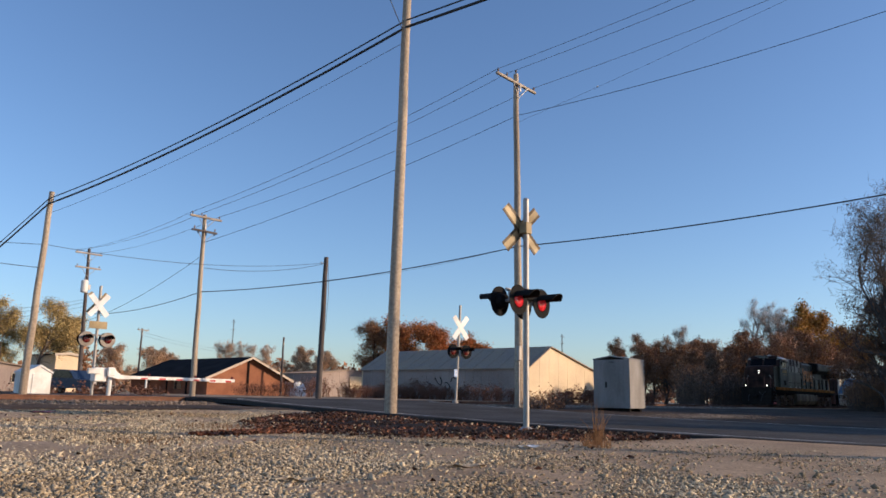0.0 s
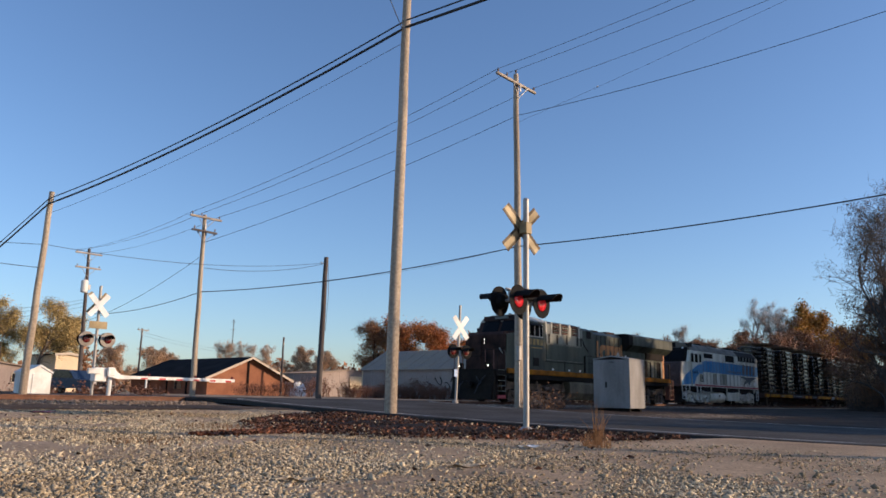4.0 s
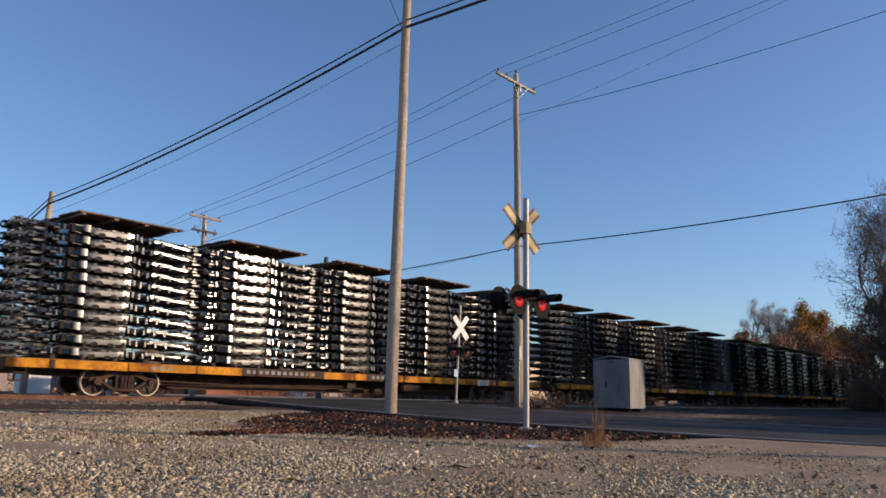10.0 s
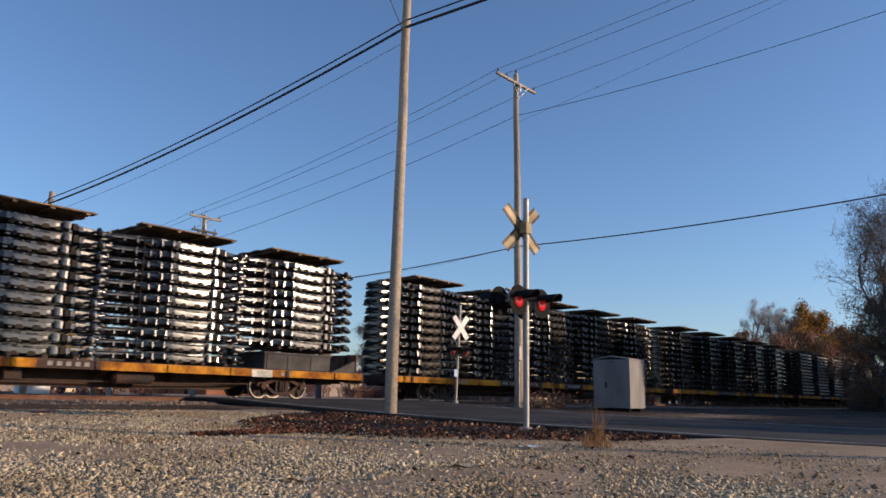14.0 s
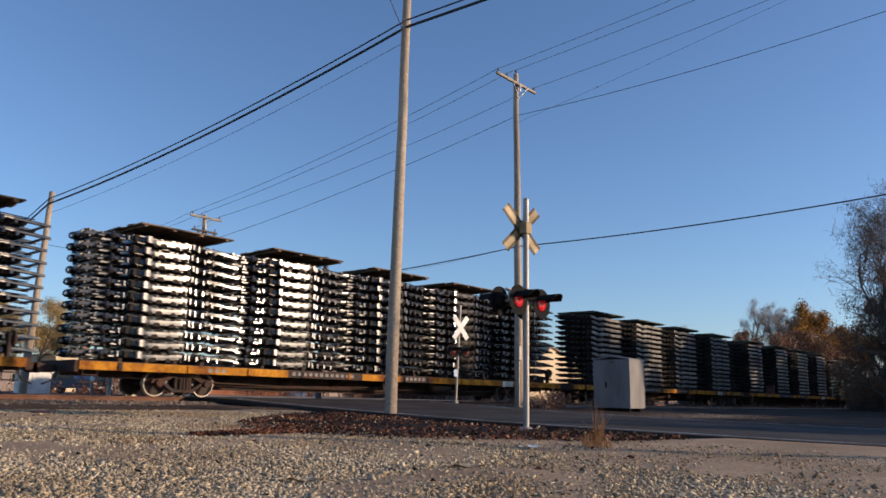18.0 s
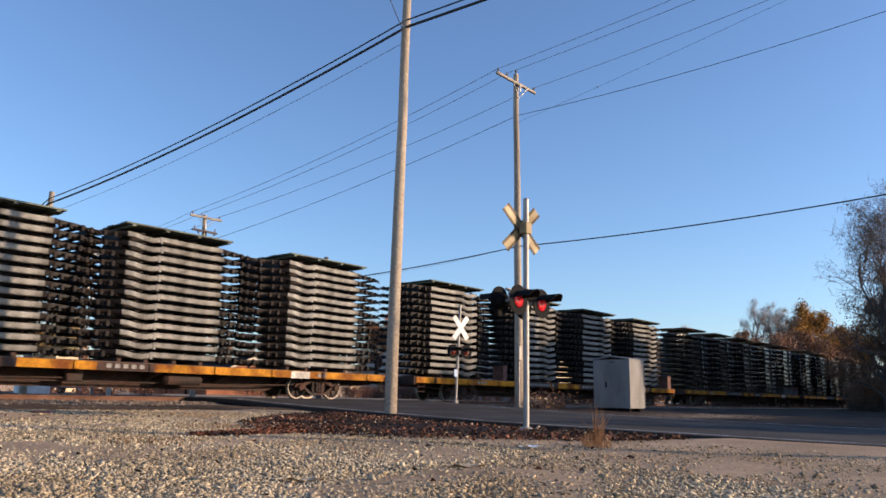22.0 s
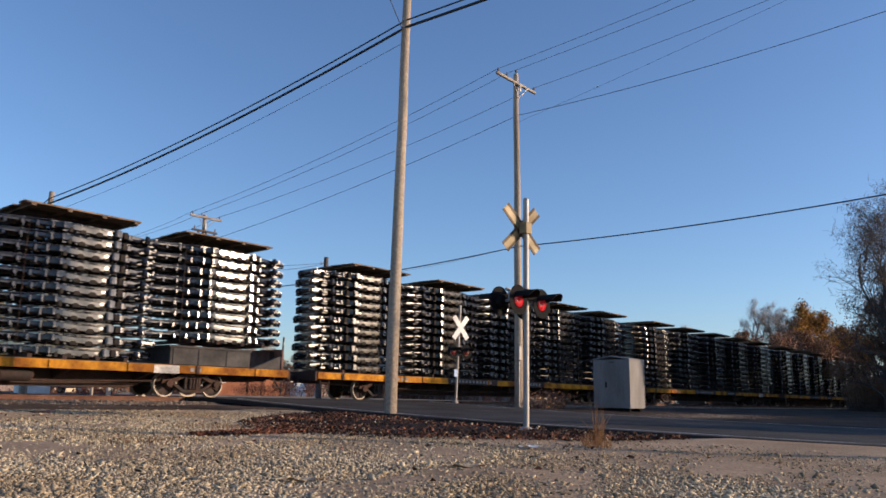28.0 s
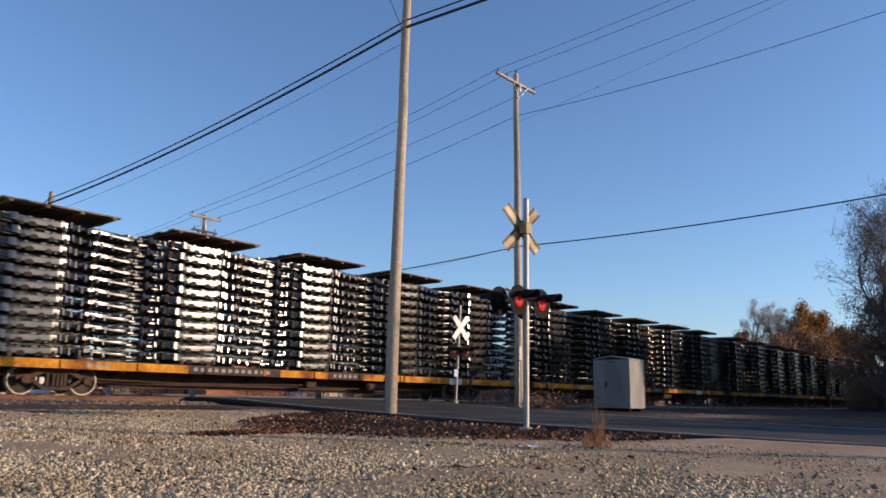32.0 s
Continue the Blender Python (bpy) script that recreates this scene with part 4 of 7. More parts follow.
def bush(x, y, w, d, h, seed, leaf, label, n=1600, stems=60, size=0.12):
    rng = np.random.default_rng(seed)
    ob = thing("bush", label=label, category="bush", group="bushes", at=pose(x, y, ground_z(x, y) - 0.03))
    wood = Mesh()
    tips = []
    for i in range(stems):
        p = Vector((rng.uniform(-w, w) * 0.8, rng.uniform(-d, d) * 0.8, -0.05))
        e = 1 - (p.x / w) ** 2 * 0.6
        q = p + Vector((rng.normal(0, 0.25), rng.normal(0, 0.25), h * e * rng.uniform(0.6, 1.05)))
        mid = p.lerp(q, 0.5) + Vector(rng.normal(0, 0.08, 3))
        wood.tube([p, mid, q], [0.03, 0.018, 0.006], 4, caps=False)
        for k in range(3):
            b = mid.lerp(q, rng.random())
            e2 = b + Vector((rng.normal(0, 0.35), rng.normal(0, 0.35), rng.uniform(0.1, 0.5)))
            wood.tube([b, e2], [0.012, 0.004], 3, caps=False)
            tips += [e2, b]
        tips += [q, mid]
    part("stem", wood, "bark" if leaf != "weed" else "weed", ob)
    tp = np.array([tuple(t) for t in tips])
    c = tp[rng.integers(0, len(tp), n)] + rng.normal(0, 0.16, (n, 3))
    s = rng.normal(0, 1, (n, 3))
    s /= np.linalg.norm(s, axis=1)[:, None]
    u = np.cross(s, rng.normal(0, 1, (n, 3)))
    u /= np.linalg.norm(u, axis=1)[:, None]
    q = size * rng.uniform(0.4, 1.2, (n, 1))
    v = np.stack([c - s * q, c + u * q * 0.5, c + s * q, c - u * q * 0.5], 1).reshape(-1, 3)
    k = np.arange(n)[:, None] * 4
    part("foliage", bulk("foliage", v, np.concatenate([k + np.array([[0, 1, 2]]), k + np.array([[0, 2, 3]])]), leaf), None, ob)
    return ob


def far_woods():
    """Distant woods on the horizon, as one sheet of small clumps."""
    rng = np.random.default_rng(77)
    n = 26000
    a = rng.uniform(-0.05, 1.55, n)
    d = rng.uniform(170, 235, n)
    top = 5.0 + 2.6 * np.sin(a * 23) + 1.8 * np.sin(a * 61 + 1) + 4.5 * np.clip(0.45 - a, 0, 1) * 2
    z = np.maximum(top, 1.5) * rng.random(n) ** 0.8
    c = np.stack([EYE.x + d * np.cos(a), EYE.y + d * np.sin(a), z], -1)
    s = rng.normal(0, 1, (n, 3))
    s /= np.linalg.norm(s, axis=1)[:, None]
    u = np.cross(s, rng.normal(0, 1, (n, 3)))
    u /= np.linalg.norm(u, axis=1)[:, None]
    q = rng.uniform(0.25, 0.75, (n, 1))
    v = np.stack([c - s * q, c + u * q * 0.7, c + s * q, c - u * q * 0.7], 1).reshape(-1, 3)
    k = np.arange(n)[:, None] * 4
    f = np.concatenate([k + np.array([[0, 1, 2]]), k + np.array([[0, 2, 3]])])
    tagged(new("far_woods", bulk("far_woods", v, f, "leaf_brown")), "distant brown autumn woods on the horizon", "woods", kind="stuff")


def build_trees():
    bare = "tall bare grey autumn tree among the trackside woods and unseen shade rows"
    # left background
    tree(33.0, 60.9, 8.6, 1.5, 1, "olive-yellow autumn tree behind the track", "leaf_olive", 19000, 0.085, twigs=900, low=0.12)
    tree(36.5, 66.0, 8.2, 1.5, 2, "olive-yellow autumn tree behind the track", "leaf_olive", 19000, 0.085, twigs=900, low=0.12)
    tree(29.5, 63.0, 8.0, 1.5, 3, "olive-yellow autumn tree behind the track", "leaf_olive", 19000, 0.085, twigs=900, low=0.12)
    for i, (x, y, h) in enumerate(((53, 83, 6.2), (57, 82, 6.0), (61.5, 84, 5.8))):
        tree(x, y, h, 1.5, 10 + i, "small tan autumn tree behind the houses", "leaf_tan", 13000, 0.085, twig="twig_pale", bark="twig_pale", twigs=800, low=0.1)
    for i, (x, y, h) in enumerate(((81, 99, 9.5), (86.5, 96, 9.2), (91, 99, 9.0))):
        tree(x, y, h, 1.3, 20 + i, "half-bare pale reddish tree beyond the brick house", "leaf_tan", 5000, 0.08, twig="twig_pale", bark="twig_pale", twigs=2600)
    for i, (x, y, h) in enumerate(((76.5, 72.5, 7.6), (79.5, 70.0, 7.2))):
        tree(x, y, h, 1.3, 30 + i, "tan-brown autumn tree beyond the crossing", "leaf_tan", 13000, 0.085, twig="twig_pale", bark="twig_pale", twigs=900, low=0.1)
    # rust-coloured oaks behind the barn
    oak = "broad rust-red oak behind the barn"
    tree(79.0, 56.1, 8.9, 1.9, 41, "broad brown oak behind the barn", "leaf_brown", 26000, 0.11, twigs=1500, low=0.2, bark="bark_dark")
    tree(81.5, 53.6, 9.6, 1.9, 42, oak, "leaf_rust", 26000, 0.11, twigs=900, low=0.2, bark="bark_dark")
    tree(85.2, 50.2, 9.2, 1.9, 43, oak, "leaf_rust", 26000, 0.11, twigs=900, low=0.2, bark="bark_dark")
    tree(88.6, 47.2, 8.0, 1.9, 44, oak, "leaf_rust", 22000, 0.11, twigs=900, low=0.2, bark="bark_dark")
    # woods beyond the track on the right
    for i, (x, y, h, s, lf, n) in enumerate((
            (98, 24, 7.0, 1.2, "leaf_brown", 2600), (94, 19, 6.6, 1.3, "leaf_brown", 2600), (101, 17, 8.0, 1.2, "leaf_dull", 2600), (108, 20.5, 12.8, 0.9, "leaf_dull", 900),
            (104, 13, 9.0, 1.2, "leaf_brown", 3200), (112, 15, 15.4, 0.9, "leaf_dull", 500), (117, 12.8, 15.6, 0.9, "leaf_dull", 500), (122, 11.0, 15.6, 0.95, "leaf_dull", 800),
            (118, 7.2, 12.8, 1.35, "leaf_yellow", 9000), (121, 5.2, 11.6, 1.4, "leaf_yellow", 9000), (113.5, 10.5, 14.2, 0.8, "leaf_dull", 400), (128, 8.5, 12.0, 1.2, "leaf_brown", 3200), (108, 8.0, 8.5, 1.3, "leaf_brown", 3000),
            (132, 4.6, 12.5, 1.2, "leaf_rust", 3400), (118, 4.4, 8.6, 1.3, "leaf_brown", 3000), (140, 5.5, 12.0, 1.2, "leaf_brown", 3200), (98, 9.5, 6.6, 1.4, "leaf_dull", 2600),
            (90, 12.5, 6.2, 1.4, "leaf_dull", 2600), (104, 5.0, 6.4, 1.4, "leaf_dull", 2600))):
        label = {"leaf_yellow": "yellow-leaved autumn tree beyond the track", "leaf_rust": "rust-leaved autumn tree beyond the track"}.get(
            lf, bare if n < 1000 else "brown half-bare tree in the trackside woods")
        tree(x, y, h, s, 60 + i, label, lf, n * 3 if n > 1000 else n, 0.15 if lf == "leaf_yellow" else 0.09, twigs=1500 if n < 1000 else 2200, kids_of=(10, 5, 4) if n < 1000 else (7, 5, 4), up=0.55 if n < 1000 else 0.1, fluff=0.2 if n < 1000 else 0.15, twig="twig_pale" if n < 1000 else "twig", bark="twig_pale" if n < 1000 else "bark")
    for i in range(26):
        x = 70 + 3.4 * i
        bush(x, 4.9 + 3.0 * ((i * 7) % 5) / 4, 2.6, 1.4, 3.0 + 0.045 * (x - 70) + 1.3 * ((i * 3) % 4) / 3, 200 + i, "leaf_brown" if i % 3 else "leaf_dull",
             "tangled brown thicket along the track", 3600, 90, 0.075)
    # dense understorey that closes the woods
    for i in range(22):
        x, y = 84 + 2.9 * i, 8.5 + 4.5 * ((i * 5) % 7) / 6
        tree(x, y, 5.4 + 0.06 * (x - 84) + 1.2 * ((i * 3) % 4) / 3, 1.45, 500 + i, "brown half-bare tree in the trackside woods", "leaf_brown" if i % 4 else "leaf_dull",
             11000, 0.10, twigs=2200, low=0.04)
    for i in range(13):
        a, d = radians(28.0 - 1.05 * i), 98 + 5 * ((i * 5) % 4)
        tree(EYE.x + d * cos(a), EYE.y + d * sin(a), 6.6 + 0.9 * ((i * 3) % 4) / 3 + 0.12 * i, 1.5, 700 + i, "brown half-bare tree in the trackside woods", "leaf_brown", 10000, 0.10, twigs=2200, low=0.03)
    far_woods()
    # near side of the track, right edge
    tree(66.4, -13.9, 15.4, 1.6, 90, "big dark bare-limbed tree with a few dry leaves", "leaf_dull", 250, 0.1, "bark", 7000, 0.10, kids_of=(13, 9, 6), twig="bark", fluff=0.15)
    tree(75.5, -12.6, 12.0, 1.2, 91, "big dark bare-limbed tree with a few dry leaves", "leaf_brown", 5000, 0.1, "bark", 5000, 0.08, kids_of=(10, 7, 5), twig="weed", fluff=0.15)
    tree(82.0, -7.6, 12.0, 1.2, 92, "dark brown tree beside the track", "leaf_brown", 7000, 0.10, "bark", 3000, 0.15)
    tree(70.5, -11.0, 8.4, 1.3, 93, "red-brown leafy tree at the edge of the woods", "leaf_brown", 7000, 0.09, "bark", 5000, 0.06, kids_of=(10, 7, 5), twig="weed", fluff=0.15)
    for i, (x, y) in enumerate(((73, -9.0), (77, -8.0), (82, -6.8), (88, -5.6), (95, -5.0), (102, -5.0))):
        bush(x, y, 2.6, 1.5, 2.6 + 0.5 * (i % 3), 240 + i, "leaf_brown", "tangled brown thicket near the track", 3600, 90, 0.075)
    # weeds at the buildings and by the track
    for i in range(13):
        bush(46 + 3.1 * i, 40 - 2.0 * i + (i % 3), 2.2, 1.2, 1.2 + 0.4 * (i % 3), 300 + i, "weed", "low brown weeds in front of the sheds", 1300, 40, 0.08)
    for i in range(12):
        bush(60.6 + 0.4 * (i % 2), 19.5 + 2.1 * i, 0.9, 1.3, 1.1 + 0.3 * (i % 3), 450 + i, "weed", "low red-brown weeds along the barn wall", 800, 30, 0.09)
    for i in range(7):
        bush(62 + 2.4 * i, 14 + (i % 2), 1.8, 1.0, 0.9 + 0.3 * (i % 3), 330 + i, "weed", "low dark weeds in front of the barn", 800, 36)
    for i, (x, y) in enumerate(((28.4, -5.4), (29.2, -6.2), (27.6, -6.6))):
        bush(x, y, 0.5, 0.4, 0.55, 350 + i, "leaf_brown", "brown weeds at the foot of a pole", 260, 22, 0.06)
    for i in range(5):
        bush(16.9 + 1.7 * i, 19.5 + 2 * (i % 2), 0.9, 0.7, 0.38, 360 + i, "weed", "low brown weeds behind the track", 300, 20, 0.09)
    # unseen woods behind the camera, added to shade the train and the crossing
    for i in range(15):
        row = i % 2
        y = -35.0 - 7.0 * row
        across = 27.2 + 2.4 * i
        tree((across - 0.58 * y) / 0.815, y, 14.8 + 1.2 * row + 0.4 * (i % 3), 1.25, 120 + i, bare, "leaf_dull", 9000, 0.34, "bark_dark", 1200, 0.08)
    for i in range(12):
        y = -24.0 - 6.0 * (i % 2)
        across = 62.5 + 3.4 * i
        tree((across - 0.58 * y) / 0.815, y, 11.6 + 0.5 * (i % 3), 1.4, 150 + i, bare, "leaf_dull", 8000, 0.34, "bark_dark", 900, 0.06)
    # unseen thicket and hedge, added to lay low shade over the road
    for i in range(8):
        bush(56 + 4.5 * i, -31.5 - 0.8 * (i % 2), 2.8, 1.4, 6.5 + 0.6 * (i % 2), 400 + i, "leaf_dull", "tall dark unseen thicket added to shade the road", 2600, 60, 0.26)
    for i in range(12):
        bush(28.0 + 2.5 * i, -30.5 - 0.8 * (i % 2), 1.9, 1.2, 5.0 + 0.6 * (i % 2), 380 + i, "leaf_dull", "tall dark unseen hedge added to shade the road", 2400, 60, 0.22)


build_trees()


# ---------------------------------------------------------------- train
SPEED = 10.38
ROLLING, TURNING = [], []


def rolls(ob, m):
    """The thing stands at m when the clip starts and rolls with the train."""
    ob.matrix_basis = m
    ROLLING.append((ob, m))
    return ob


def turns(ob, local, radius, s_start):
    """A wheelset turns while it passes: s_start is its place along the track at the start."""
    t0 = max(0.0, (s_start - 42) / SPEED)
    t1 = min(32.0, (s_start - 4) / SPEED)
    if t1 <= t0 + 0.2:
        return
    f0, f1 = int(t0 * 30), int(t1 * 30)
    rows, step = [], -SPEED / 30 / radius
    for k in range(f0, f1 + 1):
        rows.append((k / 30, local @ Matrix.Rotation(step * (k - f0), 4, "Y")))
    if f0 > 0:
        rows.insert(0, (0, local))
    if f1 < 960:
        rows.append((32, rows[-1][1]))
    TURNING.append((ob, rows))


M.update({
    "deck_wood": material("dark worn deck boards", (0.07, 0.055, 0.045), 0.9, 0, 10, 0.3, (0.04, 0.035, 0.03), 1, 0.4),
    "orange": material("faded yellow-orange paint", (0.54, 0.225, 0.010), 0.75, 0, 10, 0.32, (0.20, 0.065, 0.014), 1.5, 0.1, spec=0.2, obj=0.15),
    "under": material("grimy dark underframe", (0.030, 0.020, 0.017), 0.9, 0.0, 10, 0.3, (0.075, 0.038, 0.027), 1.5, 0.2),
    "wheel": material("rusty brown wheel", (0.05, 0.03, 0.024), 0.85, 0.0, 10, 0.25, (0.03, 0.022, 0.018), 3, 0.1),
    "tread": material("polished wheel rim", (0.30, 0.26, 0.22), 0.5, 0.6, 10, 0.1, None, 3, 0.02),
    "frame_black": material("glossy black coated steel", (0.007, 0.006, 0.006), 0.19, 0.0, 9, 0.3, (0.018, 0.014, 0.012), 1.3, 0.06, obj=0.3, spec=0.75, gloss=0.08),
    "frame_grey": material("dull grey-green primed steel", (0.215, 0.205, 0.18), 0.6, 0.0, 14, 0.42, (0.09, 0.083, 0.07), 2.2, 0.2, obj=0.3),
    "frame_end": material("dull black coated steel", (0.010, 0.008, 0.007), 0.6, 0, 9, 0.3, (0.024, 0.018, 0.015), 1.3, 0.1, obj=0.3, spec=0.15),
    "cap_grey": material("grey-green planks", (0.14, 0.17, 0.135), 0.8, 0, 9, 0.3, (0.07, 0.075, 0.062), 1.2, 0.2, obj=0.4),
    "cap_dark": material("weathered brown planks", (0.27, 0.19, 0.125), 0.9, 0, 9, 0.3, (0.06, 0.045, 0.035), 1.2, 0.2, obj=0.4, spec=0.2),
    "grey_box": material("dull grey steel box", (0.075, 0.07, 0.066), 0.8, 0.0, 9, 0.25, (0.045, 0.04, 0.036), 1, 0.1),
})


def swept(mesh, plan, side, profile):
    """A rail swept through plan points (x, y, z, height scale); the profile is (outwards, up) from its centre line."""
    n, k, v = len(plan), len(profile), []
    for x, y, z, h in plan:
        v += [(x, side * (y + a), z + b * h) for a, b in profile]
    f = [(i * k + j, i * k + (j + 1) % k, (i + 1) * k + (j + 1) % k, (i + 1) * k + j) for i in range(n - 1) for j in range(k)]
    mesh.add(v, f + [tuple(range(k)), tuple((n - 1) * k + j for j in range(k))])


RAIL = [(-0.045, 0.0), (0.042, 0.0), (0.056, 0.028), (0.0540, 0.115), (0.0508, 0.185), (0.036, 0.20), (-0.045, 0.20)]


def lug(mesh, x, y, z, w, h, side, proud=0.0):
    """A pressed body mount: a plate bowed outwards in three facets."""
    v = []
    for dx, dy in ((-0.5, -0.010), (-0.2, 0.0), (0.2, 0.0), (0.5, -0.010)):
        for dz, lean in ((0.0, 0.012), (1.0, -0.004)):
            v.append((x + dx * w, side * (y + proud + dy + lean), z + dz * h))
    v += [(x + dx * w, side * (y - 0.10), z + dz * h) for dx in (-0.5, 0.5) for dz in (0.0, 1.0)]
    mesh.add(v, [(0, 2, 3, 1), (2, 4, 5, 3), (4, 6, 7, 5), (8, 0, 1, 9), (6, 10, 11, 7), (1, 3, 5, 7, 11, 9), (0, 8, 10, 6, 4, 2)])


def black_chassis(tip, seed):
    """A pickup frame: horns at x = 0, kick-up to the wide middle at 2.2, bend at 3.95, narrow rear rails to the tip."""
    rng = random.Random(seed)
    mesh = Mesh()
    for s in (-1, 1):
        swept(mesh, [(0.38, 0.46, 0.09, 0.60), (0.95, 0.50, 0.12, 0.65), (1.45, 0.58, 0.13, 0.70), (1.85, 0.86, 0.07, 0.80), (2.12, 1.04, 0.01, 0.95)], s, RAIL)
        swept(mesh, [(2.12, 1.04, 0.01, 0.95), (2.5, 1.06, -0.02, 0.92), (2.85, 1.06, -0.03, 1.02), (3.2, 1.06, -0.02, 1.0), (3.6, 1.06, 0.01, 1.0), (3.92, 1.04, 0.03, 0.95)], s, RAIL)
        swept(mesh, [(3.92, 1.04, 0.03, 0.95), (4.3, 0.80, 0.06, 0.75), (4.75, 0.64, 0.12, 0.60), (5.3, 0.60, 0.12, 0.55), (tip - 0.35, 0.58, 0.07, 0.50), (tip, 0.58, 0.05, 0.40)], s, RAIL)
        # looped tow horn
        mesh.tube([(0.7, s * 0.42, 0.245), (0.38, s * 0.42, 0.25), (0.29, s * 0.42, 0.20), (0.27, s * 0.42, 0.10), (0.34, s * 0.42, 0.05), (0.56, s * 0.42, 0.06)], 0.036, 6)
        # spring tower and control-arm mounts
        mesh.tube([(1.08, s * 0.95, 0.02), (1.08, s * 0.95, 0.10), (1.08, s * 0.94, 0.25)], [0.085, 0.10, 0.07], 9)
        mesh.tube([(1.08, s * 0.55, 0.18), (1.08, s * 0.95, 0.15)], 0.045, 6)
        for x in (0.72, 1.42):
            mesh.tube([(x, s * 0.55, 0.10), (x, s * 0.86, 0.05)], 0.04, 6)
            mesh.tube([(x - 0.09, s * 0.86, 0.06), (x + 0.09, s * 0.86, 0.06)], 0.055, 7)
            lug(mesh, x + 0.12, 0.72, 0.05, 0.10, 0.18, s)
        # bright body mounts at the kick-up and along the wide part
        lug(mesh, 2.2, 1.20, 0.02, 0.22, 0.22, s, 0.02)
        lug(mesh, 1.66, 0.86, 0.06, 0.12, 0.16, s)
        lug(mesh, 3.88, 1.16, 0.04, 0.11, 0.19, s)
        for x, w, h in ((2.62, 0.09, 0.06), (3.02, 0.16, 0.07), (3.34, 0.07, 0.06), (3.62, 0.12, 0.08)):
            x += rng.uniform(-0.05, 0.05)
            mesh.box(x, s * 1.0, 0.17, x + w, s * 1.085, 0.17 + h)
            mesh.box(x + 0.1, s * 0.98, -0.05, x + 0.1 + w, s * 1.08, 0.0)
        # dull brackets that hang before the lower edge of the rail
        mesh.mat = 1
        for x, w, z in ((2.42, 0.14, 0.05), (2.74, 0.24, 0.075), (3.26, 0.20, 0.06), (3.70, 0.10, 0.10)):
            x += rng.uniform(-0.06, 0.06)
            q = [(x - w * 0.5, -0.06), (x + w * 0.5, -0.06), (x + w * 0.42, z * 0.6), (x + w * 0.2, z), (x - w * 0.2, z), (x - w * 0.42, z * 0.6)]
            mesh.prism(q, *sorted((s * 1.09, s * 1.135)))
        mesh.box(1.80, s * 0.84, 0.04, 1.93, s * 1.02, 0.25)
        mesh.mat = 0
        mesh.tube([(2.35, s * 0.97, 0.25), (2.9, s * 0.99, 0.23), (3.4, s * 0.98, 0.26), (4.0, s * 0.9, 0.24)], 0.018, 5)
        # shackles, bump stops and shock mounts along the rear rails
        for x, y, z, h in ((4.18, 0.98, 0.02, 0.20), (4.55, 0.86, 0.03, 0.17), (4.95, 0.80, 0.04, 0.13), (5.4, 0.74, 0.02, 0.12)):
            lug(mesh, x + rng.uniform(-0.06, 0.06), y, z, 0.10, h, s)
            mesh.tube([(x + 0.12, s * (y - 0.2), z + 0.1), (x + 0.2, s * (y + 0.03), z + 0.04)], 0.03, 5)
        mesh.tube([(4.1, s * 0.88, 0.28), (4.7, s * 0.80, 0.24), (tip - 0.5, s * 0.70, 0.20)], 0.016, 5)
        mesh.mat = 1
        mesh.box(4.15, s * 0.42 - 0.02, 0.04, 5.6, s * 0.42 + 0.02, 0.25)
        mesh.mat = 0
        mesh.box(0.55, s * 0.38 - 0.03, 0.02, 1.7, s * 0.38 + 0.03, 0.28)
        mesh.box(1.9, s * 0.62 - 0.03, 0.0, 4.1, s * 0.62 + 0.03, 0.32)
    # cross members, engine cradle, spare-wheel hoop
    for x, y, z, r in ((0.42, 0.48, 0.16, 0.06), (1.55, 0.6, 0.10, 0.07), (2.45, 1.02, 0.06, 0.05), (3.1, 1.02, 0.06, 0.05), (3.75, 1.0, 0.10, 0.06), (4.5, 0.66, 0.18, 0.05), (5.1, 0.62, 0.18, 0.045), (tip - 0.12, 0.58, 0.10, 0.045)):
        mesh.tube([(x, -y, z), (x, y, z)], r, 6)
    mesh.mat = 1
    for x in (4.55, 5.2, 5.65):
        mesh.box(x, -0.56, 0.02, x + 0.05, 0.56, 0.24)
    mesh.mat = 0
    mesh.box(0.62, -0.52, 0.0, 0.92, 0.52, 0.15)
    mesh.box(0.5, -0.5, 0.05, 0.56, 0.5, 0.32)
    for x in (2.0, 3.05, 4.05, 4.85):
        mesh.box(x, -0.62, 0.0, x + 0.05, 0.62, 0.30)
    mesh.tube([(2.5, -0.25, 0.12), (4.9, -0.25, 0.2)], 0.05, 6)
    mesh.box(2.6, 0.1, 0.03, 3.7, 0.45, 0.22)
    return mesh.data("chassis_frame", ["frame_black", "frame_end"])


